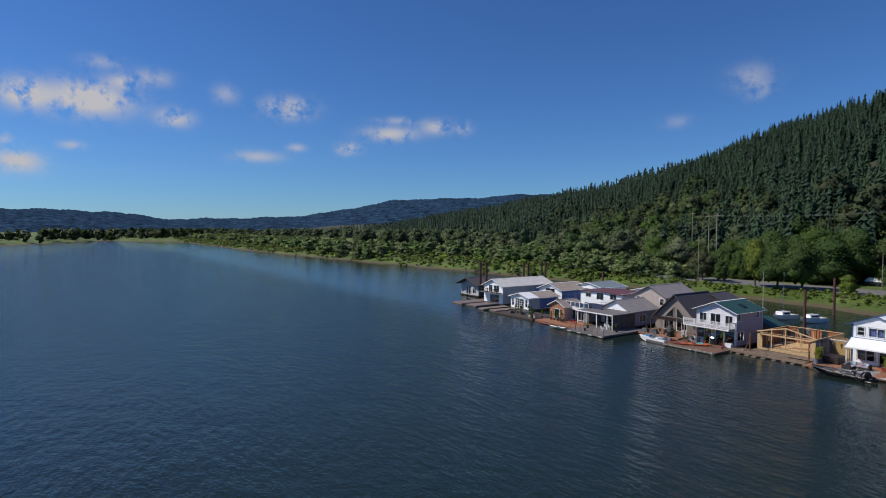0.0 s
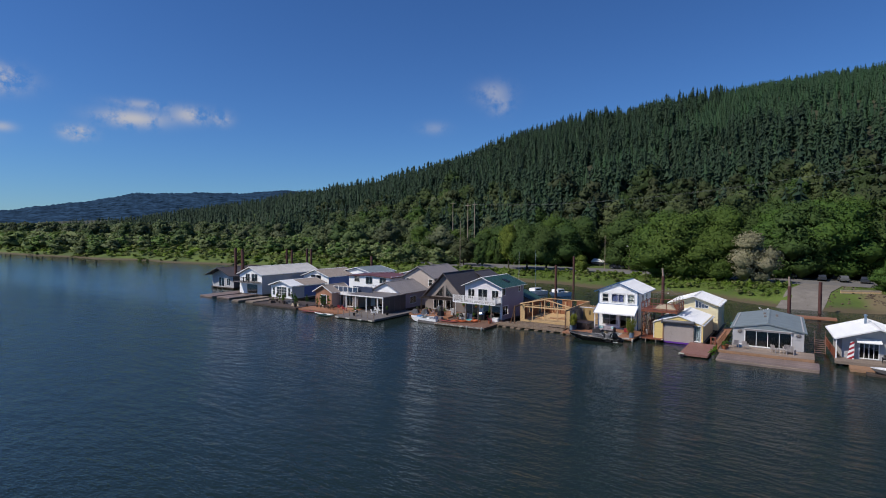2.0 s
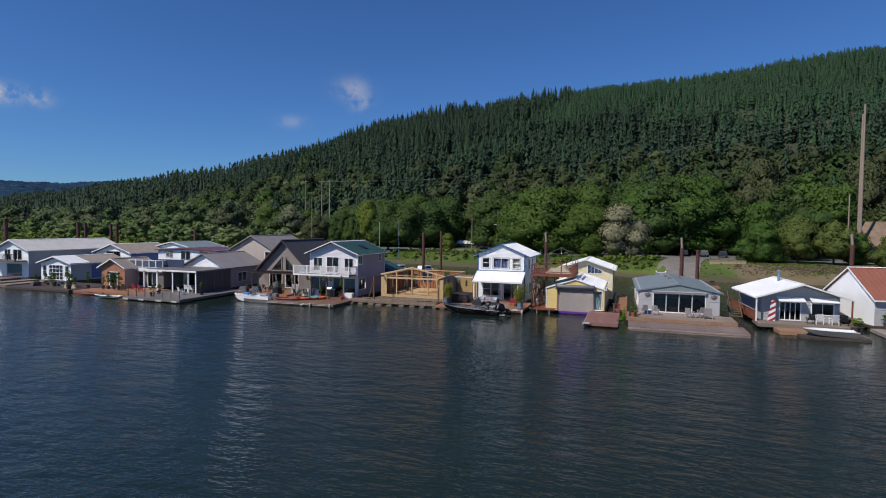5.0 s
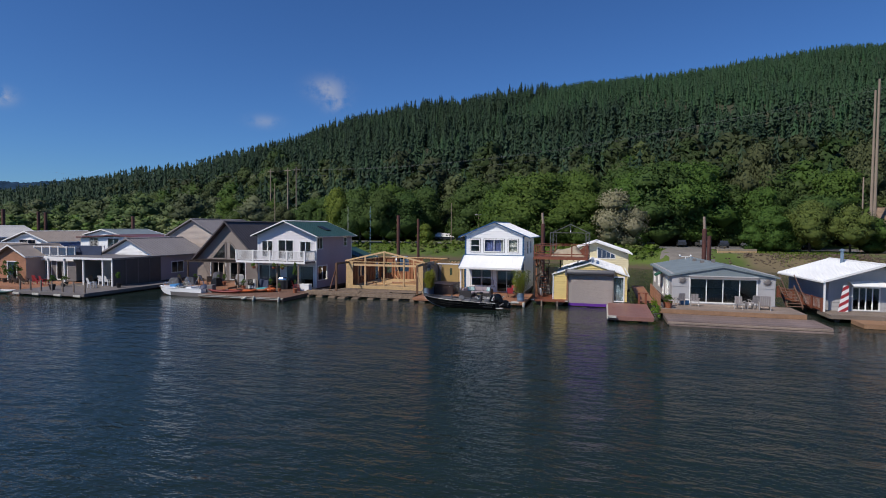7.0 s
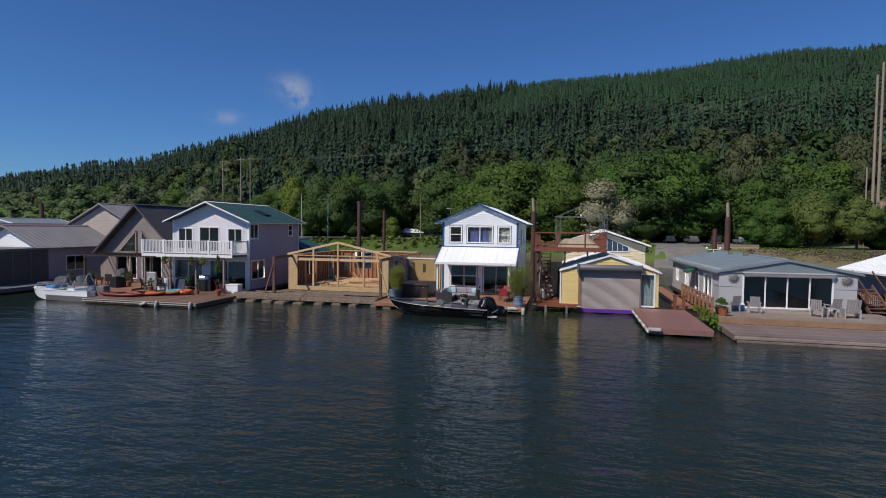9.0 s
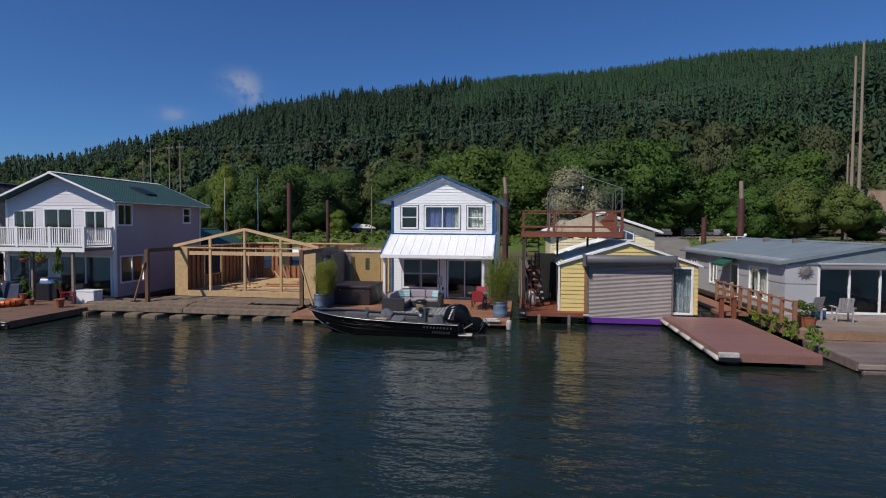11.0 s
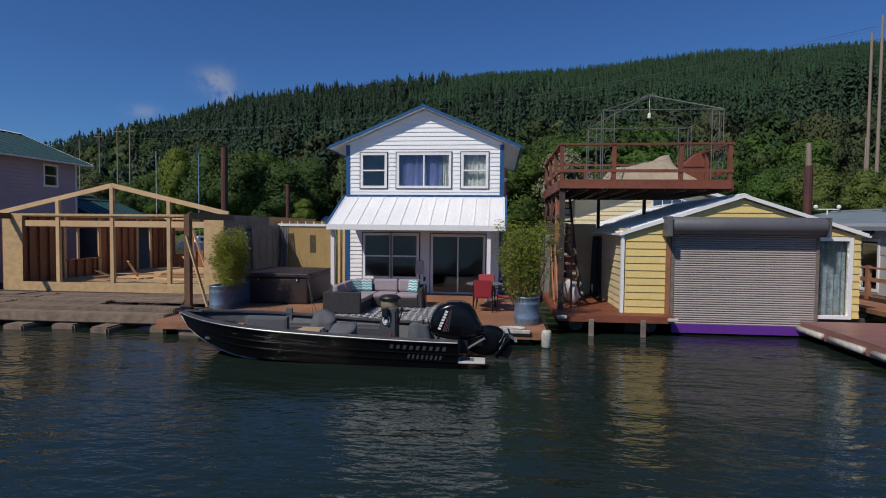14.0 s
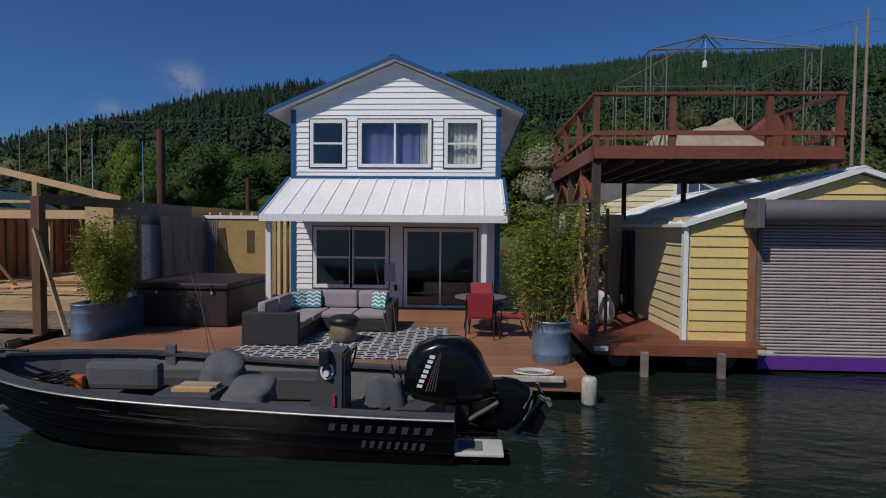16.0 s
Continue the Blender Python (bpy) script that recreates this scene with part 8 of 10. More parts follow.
kayak(-22.7, -8.9, 0.33, 6, 3.3, M_DARKRED, "red kayak lying on the dock")
kayak(-21.8, -8.1, 0.33, 14, 3.1, M_ORANGE, "orange kayak lying on the dock")
kayak(-21.0, -7.4, 0.33, 3, 3.0, M_TERRA, "rust-coloured kayak lying on the dock")
for x, y, m_, l_ in ((-20.4, -6.7, M_TEAL, "turquoise float tube on the dock"), (-19.6, -6.6, M_ORANGE, "orange float tube on the dock")):
    tb = thing("float_tube", x, y, 0.33, 0, l_, "float tube", "float tubes")
    bm = bmesh.new()
    for i in range(16):
        a, b = 2 * math.pi * i / 16, 2 * math.pi * (i + 1) / 16
        tube(bm, (0.42 * math.cos(a), 0.42 * math.sin(a), 0.16), (0.42 * math.cos(b), 0.42 * math.sin(b), 0.16), 0.16, n=8, caps=False)
    part("ring", bm, m_, tb, smooth=True)
for x, lean_ in ((-19.70, 75), (-18.70, 14), (-16.27, 8)):
    db = thing("dock_bumper", x, -10.47, 0.06, 0, "white dock bumper hanging aslant on the edge", "bumper", "dock bumpers")
    bm = bmesh.new()
    lathe(bm, [(0.05, -0.12), (0.095, -0.06), (0.1, 0.28), (0.05, 0.36)], 12)
    bmesh.ops.rotate(bm, verts=bm.verts[:], cent=(0, 0, 0.1), matrix=Matrix.Rotation(radians(lean_), 3, "Y"))
    part("fender", bm, M_FENDER, db, smooth=True)
es = thing("edge_bumper", -20.15, -10.38, 0.16, 0, "pair of pale timber strips along the dock edge", "bumper")
slab_part("strip", M_FENDER, es, -4.2, 4.2, -0.03, 0.02, 0.0, 0.05)
slab_part("strip", M_FENDER, es, -4.2, 4.25, -0.03, 0.02, 0.12, 0.155)
for x, y, rz in ((-23.6, -5.6, 150), (-22.6, -5.2, 200), (-17.6, -5.4, 120)):
    deck_chair(x, y, 0.33, rz, M_RED if x > -18 else M_BLACK, "patio chair under the balcony")
gr = thing("barbecue", -19.6, -4.3, 0.33, 0, "dark covered barbecue under the balcony", "barbecue")
slab_part("cabinet", M_BLACK, gr, -0.6, 0.6, -0.3, 0.3, 0.0, 0.85, bevel=0.04)
bm = bmesh.new()
tube(bm, (-0.4, 0, 0.9), (0.4, 0, 0.9), 0.27, n=16)
part("hood", bm, M_CHROME, gr)
co_ = thing("cooler_box", -16.9, -4.9, 0.33, 0, "white lidded dock box", "box")
slab_part("body", M_TRIM, co_, -0.5, 0.5, -0.3, 0.3, 0, 0.55, bevel=0.04)
slab_part("lid", M_TRIM, co_, -0.52, 0.52, -0.32, 0.32, 0.555, 0.64, bevel=0.03)

# chalet: tall gable windows, pergola
for s in (-1, 1):
    bm = bmesh.new()
    p = [(s * 0.28, -0.06, 2.75), (s * 2.05, -0.06, 2.75), (s * 0.28, -0.06, 4.6)]
    prism(bm, p, (0, 0.03, 0))
    bmesh.ops.recalc_face_normals(bm, faces=bm.faces[:])
    wdw = part("gable_window", bm, M_GLASS, chalet, "triangular gable window")
    bm = bmesh.new()
    for a, b in zip(p, p[1:] + p[:1]):
        beam(bm, Vector(a) + Vector((0, -0.02, 0)), Vector(b) + Vector((0, -0.02, 0)), 0.12, 0.07, up=(0, 1, 0))
    part("frame", bm, M_TAUPE, wdw)
pg = thing("pergola", -29.6, -0.9, 0, 0, "brown slatted pergola over the chalet deck", "pergola")
for x in (-3.2, 0.0, 3.2):
    slab_part("post", M_DARKWOOD, pg, x - 0.07, x + 0.07, -1.0, -0.86, 0.4, 2.5)
slab_part("beam", M_DARKWOOD, pg, -3.6, 3.6, -1.03, -0.83, 2.5, 2.62)
for k in range(19):
    slab_part("slat", M_DARKWOOD, pg, -3.5 + k * 0.38, -3.42 + k * 0.38, -1.35, 1.3, 2.625, 2.7)
plank_deck("house_dock", -33.6, -25.2, -5.2, 0.3, 0.36, M_DECK, "x", 0.15, label="brown plank deck before the chalet")
for i, (x, y, s, t_) in enumerate(((-28.4, -2.6, 0.45, 0.8), (-30.9, -3.0, 0.5, 0.7), (-26.9, -3.6, 0.5, 0.9), (-32.6, -3.4, 0.45, 0.7))):
    pot_plant(x, y, 0.36, s, t_, M_BROADLEAF, 20 + i)
for x, y, rz in ((-29.5, -3.5, 170), (-28.2, -4.0, 200), (-31.6, -4.0, 160)):
    deck_chair(x, y, 0.36, rz, M_DARKWOOD, "dark wooden deck chair before the chalet")
um = thing("patio_umbrella", -27.4, -2.9, 0.36, 0, "folded pale patio umbrella", "umbrella")
bm = bmesh.new()
lathe(bm, [(0.05, 0.9), (0.16, 1.1), (0.1, 1.9), (0.02, 2.3)], 10)
part("canopy", bm, M_CANVAS, um)
bm = bmesh.new()
tube(bm, (0, 0, 0), (0, 0, 2.35), 0.02, n=6)
part("pole", bm, M_GREYWOOD, um)

# clutter on the chalet deck and under the balcony
def soft_cover(x, y, z, w_, d_, h_, rz, material, label, name="covered_furniture", cat="covered furniture"):
    root = thing(name, x, y, z, rz, label, cat)
    bm = bmesh.new()
    r = random.Random(int(x * 10 + y * 7))
    low_v = [bm.verts.new((w_ * cx * r.uniform(0.95, 1.1), d_ * cy * r.uniform(0.95, 1.1), 0.0)) for cx, cy in ((-1, -1), (0, -1.1), (1, -1), (1, 1), (0, 1.1), (-1, 1))]
    top_v = [bm.verts.new((v.co.x * r.uniform(0.6, 0.9), v.co.y * r.uniform(0.6, 0.9), h_ * r.uniform(0.75, 1.0))) for v in low_v]
    for k in range(6):
        bm.faces.new((low_v[k], low_v[(k + 1) % 6], top_v[(k + 1) % 6], top_v[k]))
    bm.faces.new(top_v)
    bmesh.ops.bevel(bm, geom=bm.edges[:], offset=0.05, segments=2, affect="EDGES")
    part("cover", bm, material, root)


for q in ((-30.2, -4.4, 0.36, 0.55, 0.45, 0.85, 10, M_GREYFAB, "grill under a dark grey canvas cover"), (-27.0, -4.6, 0.36, 0.5, 0.4, 0.9, -15, M_BLACK, "low stack under a black cover"),
          (-32.0, -4.6, 0.36, 0.6, 0.5, 0.7, 25, M_GREYFAB, "round table under a grey cover"), (-28.9, -1.9, 0.36, 0.5, 0.5, 1.3, 0, M_WRAP, "tall heap under a dark tarp"),
          (-25.9, -2.4, 0.36, 0.45, 0.4, 1.1, 30, M_CURTAIN, "chair under a pale cover"), (-22.6, -4.9, 0.33, 0.5, 0.4, 0.95, 0, M_CURTAIN, "tall chair under a pale cover"),
          (-21.6, -4.4, 0.33, 0.55, 0.4, 1.0, 5, M_NAVY, "barrel and boxes under a navy cover"), (-17.9, -4.3, 0.33, 0.5, 0.35, 1.0, 0, M_BLACK, "grill under a black cover"),
          (-23.4, -4.6, 0.33, 0.5, 0.4, 0.8, 12, M_DKGREY, "dark boxes stacked against the wall"), (-58.5, -8.0, 0.3, 0.9, 0.6, 0.7, 8, M_GREYFAB, "heap of gear under a grey cover"),
          (-61.8, -9.5, 0.3, 0.7, 0.5, 0.6, -20, M_DARKWOOD, "dark heap of gear on the dock"), (-55.0, -9.6, 0.3, 0.8, 0.5, 0.5, 15, M_CANVAS, "tan tarp over gear on the dock")):
    soft_cover(*q)
# white speedboat
M_POOLBLUE = mat("bright_blue_canvas", (0.05, 0.22, 0.48), 0.7, var=0.15, bump=0.1)
sb = thing("speedboat", -27.1, -8.9, 0.0, 3, "white speedboat with a dark waterline and blue canvas", "boat")
st2 = hull(sb, -2.6, 2.5, 1.05, 0.68, 0.7, 0.25, (M_BOATWHITE, M_BOATWHITE, M_BOATWHITE), floor_z=0.35, rail=0.2, low=M_DKGREY, flare=0.97)
bm = bmesh.new()
rows_ = [[bm.verts.new(Vector(q[0]) + Vector((0, 0, 0.03))), bm.verts.new(Vector((q[0][0], 0, q[0][2] + 0.1))), bm.verts.new(Vector(q[6]) + Vector((0, 0, 0.03)))] for q in st2[11:]]
for a, b in zip(rows_, rows_[1:]):
    for k in range(2):
        bm.faces.new((a[k], a[k + 1], b[k + 1], b[k]))
bmesh.ops.recalc_face_normals(bm, faces=bm.faces[:])
bmesh.ops.solidify(bm, geom=bm.faces[:], thickness=0.03)
part("foredeck", bm, M_BOATWHITE, sb, "white bow deck")
bm = bmesh.new()
prism(bm, [(-0.4, -0.85, 0.72), (-0.4, 0.85, 0.72), (0.1, 0.75, 1.2), (0.1, -0.75, 1.2)], (0.02, 0, 0))
part("windscreen", bm, M_GLASS, sb)
for s in (-1, 1):
    bm = bmesh.new()
    for a, b in (((0.3, s * 0.9, 0.75), (0.9, s * 0.9, 1.75)), ((0.9, s * 0.9, 1.75), (1.5, s * 0.9, 0.75))):
        tube(bm, a, b, 0.02, n=6)
    part("arch", bm, M_CHROME, sb)
slab_part("canvas", M_POOLBLUE, sb, -1.2, -0.5, -0.5, 0.5, 0.73, 0.95, bevel=0.05, label="blue folded canvas")
slab_part("seat", M_BOATWHITE, sb, 0.6, 1.2, -0.7, 0.7, 0.32, 0.8, bevel=0.05)
soft = bmesh.new()
lathe(soft, [(0.05, 1.02), (0.3, 0.95), (0.5, 0.7), (0.55, 0.4), (0.4, 0.3)], 14, 2.1, 0.0)
part("stern_cover", soft, M_NAVY, sb, "navy canvas over the stern", smooth=True)
slab_part("motor_cover", M_DKGREY, sb, 2.5, 3.1, -0.3, 0.3, 0.1, 1.0, bevel=0.1)
for x in (-1.95, -1.6):
    bm = bmesh.new()
    pipe(bm, [(x, -0.4, 0.68), (x, -0.4, 1.1), (x, 0.4, 1.1), (x, 0.4, 0.68)], 0.02, 6)
    part("grab_rail", bm, M_CHROME, sb)

# lilac house with the flat porch
pr = thing("porch_canopy", -39.3, -5.8, 0, 0, "flat white-edged porch roof on slim posts", "porch roof")
slab_part("roof_sheet", M_DKGREY, pr, -4.6, 3.9, -3.2, 3.05, 3.02, 3.14)
slab_part("fascia", M_TRIM, pr, -4.65, 3.95, -3.24, -3.205, 2.96, 3.16)
for x in (-4.3, -2.2, 0.2, 2.6, 3.75):
    slab_part("post", M_TRIM, pr, x - 0.07, x + 0.07, -3.1, -2.96, 0.42, 3.02)
# added dark sheets and posts fill the open porch end in place of shade
for k in range(4):
    bm = bmesh.new()
    box(bm, 3.8, 3.84, -3.0 + k * 1.5, -1.55 + k * 1.5, 0.45, 3.0)
    part("shade_panel", bm, M_PORCHSHADE, pr, "dark panel standing in for shade under the porch")
for k in range(5):
    slab_part("screen_post", M_DKGREY, pr, 3.77, 3.87, -3.06 + k * 1.5, -2.98 + k * 1.5, 0.42, 3.02)
for i in range(7):
    x = -40.9 + i * 1.25
    rp_ = thing("rope_post", x, -13.7, 0.42, 0, "short dock post carrying a slack rope", "post", "rope posts")
    slab_part("post", M_GREYWOOD, rp_, -0.05, 0.05, -0.05, 0.05, 0, 0.95)
    if i < 6:
        bm = bmesh.new()
        pts = [(1.25 * k / 8, 0, 0.85 - 0.22 * math.sin(math.pi * k / 8)) for k in range(9)]
        for a, b in zip(pts, pts[1:]):
            tube(bm, a, b, 0.018, n=5, caps=False)
        part("rope", bm, M_CANVAS, rp_)
for i, (x, y, s, t_) in enumerate(((-39.6, -10.6, 0.5, 0.8), (-38.2, -12.8, 0.7, 1.0), (-34.2, -9.4, 0.6, 1.2), (-36.0, -4.4, 0.5, 1.0), (-40.4, -9.6, 0.5, 0.8))):
    pot_plant(x, y, 0.42, s, t_, M_BROADLEAF, 40 + i, M_BLACK, "bushy green plant in a dark pot")
for x, y, rz in ((-37.6, -8.0, 180), (-36.8, -8.1, 170), (-39.3, -7.6, 190), (-36.2, -10.5, 160)):
    deck_chair(x, y, 0.42, rz, M_TRIM if x > -38 else M_BLACK, "garden chair on the grey porch deck")
for x in (-40.6, -38.3, -35.8, -33.6):
    db = thing("dock_bumper", x, -14.25, 0.1, 0, "white float bumper along the grey dock", "bumper", "dock bumpers")
    slab_part("fender", M_FENDER, db, -0.4, 0.4, -0.1, 0.02, 0.0, 0.2, bevel=0.05)
navy = thing("roof_screen", -43.4, -5.2, 3.14, 0, "navy privacy screen on the porch roof", "screen")
slab_part("panel", M_NAVY, navy, -1.8, 2.6, -0.04, 0.04, 0.0, 1.0)

# small wooden hut, white house with a roof deck, maroon-roofed house
hut, sh = house("float_house", -50.2, -7.6, 0, 4.0, 5.0, 0.4, 3.0, 4.2, (0.35, 0.4, 0.3), (M_BEIGE, M_DECK, M_TANROOF, M_TRIM, M_TRIM), "small wooden float cabin with a white gable edge",
                {"front": [(-0.6, 0.7, 0.5, 2.4, "n")]}, course=0.18, ribs=0)
roofdeck, sh = house("float_house", -46.6, -5.6, 0, 5.6, 8.0, 0.4, 2.75, 2.95, (0.1, 0.3, 0.1), (M_GREY, M_DKGREY, M_GREYROOF, M_TRIM, M_TRIM), "flat-roofed float house with a white-railed roof deck",
                     {"front": [(-2.2, -0.6, 0.5, 2.4, "v"), (0.2, 1.6, 0.5, 2.4, "v")]}, course=0.18, ribs=0)
for k in range(5):
    bm = bmesh.new()
    box(bm, -2.75 + k * 1.12, -1.75 + k * 1.12, -0.1, -0.08, 3.05, 3.85)
    part("glass_panel", bm, M_SLANTGLASS, roofdeck, "dark glass railing panel")
slab_part("parapet", M_TRIM, roofdeck, -2.9, 2.9, -0.4, -0.32, 2.5, 2.98)
railing("roof_railing", (-49.5, -5.7), (-43.8, -5.7), 2.95, 1.05, M_TRIM, 0.0, 1.1, "white railing round the roof deck")
railing("roof_railing", (-43.8, -5.7), (-43.8, 1.5), 2.95, 1.05, M_TRIM, 0.0, 1.2, "white railing round the roof deck")
maroon, sh = house("float_house", -51.0, 6.0, 0, 11.0, 7.0, 0.4, 4.75, 5.05, (0.3, 0.4, 0.3), (M_WHITE, M_WHITE, M_MAROON, M_MAROON, M_TRIM), "white two-storey float house with a low maroon roof",
                   {"front": [(-4.0, -2.6, 3.5, 4.6, "v"), (-1.0, 0.8, 3.2, 4.6, "v"), (2.6, 4.2, 3.5, 4.6, "v")]}, course=0.18, ribs=0)
teal_h, sh = house("float_house", -61.5, 14.0, 0, 9.0, 8.0, 0.4, 4.6, 5.7, (0.3, 0.4, 0.3), (M_WHITE, M_WHITE, M_BLUEGREYROOF, M_TRIM, M_TRIM), "white float house with a blue-grey roof",
                   {"front": [(-2.0, 0.5, 3.0, 4.2, "v")]}, course=0.18, ribs=0)
pale_h, sh = house("float_house", -47.5, 15.5, 0, 10.0, 8.0, 0.4, 4.3, 5.5, (0.3, 0.4, 0.3), (M_WHITE, M_PALE, M_WHITE_METAL, M_TRIM, M_TRIM), "pale float house with a white metal roof",
                   {"front": [(-2.0, 0.5, 3.0, 4.0, "v")]}, course=0.18, ribs=0)
dark_h, sh = house("float_house", -29.3, 10.6, 0, 7.6, 5.5, 0.4, 4.6, 6.5, (0.35, 0.4, 0.3), (M_TAUPE, M_TAUPE, M_DARKROOF, M_DARKROOF, M_TRIM), "dark-roofed float house behind the chalet",
                   {"front": [(-1.0, 1.0, 3.0, 4.0, "v")]}, course=0.18, ribs=0)
shed, sh = house("float_shed", -18.3, 5.2, 0, 5.4, 3.6, 0.4, 2.7, 3.95, (0.35, 0.3, 0.3), (M_DKGREY, M_DKGREY, M_GREENROOF, M_GREENROOF, M_TRIM), "low float shed with a green metal roof",
                 {"front": [(-1.0, 1.0, 0.9, 2.0, "v")]}, course=0.18, ribs=0.45)
for q in (("house_dock", -84.0, -79.8, -9.6, 0.2, M_OLDDOCK, "broad brown dock at the end of the row"), ("finger_dock", -78.5, -74.5, -9.5, -2.9, M_OLDDOCK, "weathered dock before the white boat-garage house"),
          ("finger_dock", -71.6, -69.6, -11.0, -3.5, M_GREYWOOD, "narrow weathered finger dock"), ("finger_dock", -68.0, -65.8, -10.6, -4.2, M_GREYWOOD, "pale finger dock by the blue house"),
          ("house_dock", -64.5, -53.0, -11.6, -4.4, M_DARKWOOD, "weathered dock cluttered with plants"), ("house_dock", -52.5, -41.8, -11.4, -5.9, M_DECK, "warm brown dock before the wooden cabin")):
    plank_deck(q[0], *q[1:5], 0.3, q[5], "x", 0.3, label=q[6])
for i in range(12):
    x = -64 + i * 1.0 + random.uniform(-.3, .3)
    pot_plant(x, random.uniform(-11, -7), 0.3, random.uniform(0.5, 0.9), random.uniform(0.6, 2.0), M_BROADLEAF, 60 + i, M_DARKWOOD, "green plant in a wooden tub on the dock")
for i in range(4):
    pot_plant(-50.8 + i * 0.9, -8.6, 0.3, 0.6, 1.6 + 0.4 * (i % 2), M_BROADLEAF, 80 + i, M_DARKWOOD, "tall green plant in a wooden tub")
kayak(-48.6, -12.2, -0.02, 8, 3.8, M_DARKRED, "red rowing kayak floating by the dock")
kayak(-44.8, -12.9, -0.02, 5, 4.0, M_BOATWHITE, "white canoe floating by the dock")
kayak(-43.9, -13.6, -0.02, 3, 3.8, M_GREENROOF, "green canoe floating by the dock")
for x, y, rz in ((-47.5, -9.2, 170), (-46.2, -9.4, 190), (-44.9, -9.0, 180), (-43.6, -9.3, 165)):
    deck_chair(x, y, 0.3, rz, M_RED if x > -45 else M_DARKWOOD, "garden chair on the brown dock")
bl = thing("balcony", -76.6, -3.6, 3.0, 0, "dark-railed balcony on the white house front", "balcony")
slab_part("floor", M_DKGREY, bl, -3.4, 3.4, -0.9, 0.85, -0.15, 0.0)
railing("balcony_railing", (-80.0, -4.45), (-73.2, -4.45), 3.0, 1.0, M_BLACK, 0.25, 1.7, "dark metal balcony railing")

# ---- grey house fittings ----
for i, (x, y, rz) in enumerate(((15.55, -6.2, 200), (16.6, -6.4, 170), (19.55, -6.9, 150), (20.66, -6.0, 190))):
    deck_chair(x, y, 0.66, rz, M_OLDCHAIR, "grey wooden patio chair on the grey house deck")
ad = thing("lounge_chair", 21.15, -6.9, 0.66, 170, "pale slatted lounge chair", "chair")
for k in range(7):
    slab_part("seat_slat", M_OLDCHAIR, ad, -0.32, 0.32, -0.6 + k * 0.13, -0.5 + k * 0.13, 0.3, 0.33)
for k in range(5):
    bm = bmesh.new()
    beam(bm, (-0.26 + k * 0.13, 0.3, 0.3), (-0.26 + k * 0.13, 0.6, 1.05), 0.11, 0.02, up=(0, 1, 0))
    part("back_slat", bm, M_OLDCHAIR, ad)
for s in (-1, 1):
    slab_part("leg", M_OLDCHAIR, ad, s * 0.34 - 0.03, s * 0.34 + 0.03, -0.6, 0.4, 0.0, 0.5)
sm = thing("side_table", 20.25, -6.75, 0.66, 0, "small pale side table", "table")
slab_part("top", M_OLDCHAIR, sm, -0.25, 0.25, -0.25, 0.25, 0.42, 0.45)
for s in (-0.2, 0.2):
    slab_part("leg", M_OLDCHAIR, sm, s - 0.02, s + 0.02, -0.2, 0.2, 0, 0.42)
for x, y in ((15.9, -5.0), (21.82, -4.84)):
    md = thing("sun_medallion", x, y, 2.45, 0, "round metal sunburst hanging on the wall", "wall ornament", "sun medallions")
    bm = bmesh.new()
    lathe(bm, [(0.2, -0.03), (0.22, 0.0), (0.12, 0.05)], 16)
    bmesh.ops.rotate(bm, verts=bm.verts[:], cent=(0, 0, 0), matrix=Matrix.Rotation(radians(90), 3, "X"))
    part("disc", bm, M_DKGREY, md)
    for k in range(12):
        a = 2 * math.pi * k / 12
        bm = bmesh.new()
        prism(bm, [(0.2 * math.cos(a - .12), -0.01, 0.2 * math.sin(a - .12)), (0.34 * math.cos(a), -0.01, 0.34 * math.sin(a)), (0.2 * math.cos(a + .12), -0.01, 0.2 * math.sin(a + .12))], (0, 0.02, 0))
        part("ray", bm, M_DKGREY, md)
aw = thing("sun_awning", 18.8, -4.92, 2.74, 1.5, "rolled pale awning above the glass doors", "awning")
slab_part("cassette", M_GREY, aw, -2.45, 2.4, -0.18, 0.0, 0.02, 0.1, bevel=0.02)
slab_part("valance", M_GREYROOF, aw, -2.4, 2.35, -0.17, -0.15, -0.12, 0.0)
ga = thing("door_awning", 15.0, 0.65, 2.42, 0, "small dark green door awning", "awning")
bm = bmesh.new()
prism(bm, [(0, -0.7, 0.35), (-0.66, -0.7, 0.0), (-0.66, -0.7, -0.12), (0, -0.7, 0.25)], (0, 1.5, 0))
bmesh.ops.recalc_face_normals(bm, faces=bm.faces[:])
part("canvas", bm, mat("green_canvas", (0.015, 0.10, 0.06), 0.7, var=0.15), ga)
for x, y in ((18.2, 1.0), (18.0, 4.0), (19.4, 3.0)):
    vt = thing("roof_vent", x, y, 3.5, 0, "small dark roof vent", "vent", "roof vents")
    slab_part("hood", M_DKGREY, vt, -0.15, 0.15, -0.15, 0.15, -0.1, 0.22, bevel=0.03)
vp = thing("roof_lamp", 17.7, 7.6, 3.42, 0, "white twin lamp on a roof bracket", "lamp")
for s in (-0.5, 0.5):
    bm = bmesh.new()
    lathe(bm, [(0.03, 0.3), (0.085, 0.34), (0.095, 0.42), (0.03, 0.48)], 12, cx=s)
    part("globe", bm, M_TRIM, vp)
slab_part("bracket", M_TRIM, vp, -0.52, 0.52, -0.02, 0.02, 0.26, 0.3)
slab_part("stem", M_TRIM, vp, -0.02, 0.02, -0.02, 0.02, -0.1, 0.26)
bc = thing("cooler", 15.95, -5.75, 0.66, 10, "blue and white cooler box", "cooler")
slab_part("body", M_BLUE, bc, -0.3, 0.3, -0.2, 0.2, 0, 0.34, bevel=0.03)
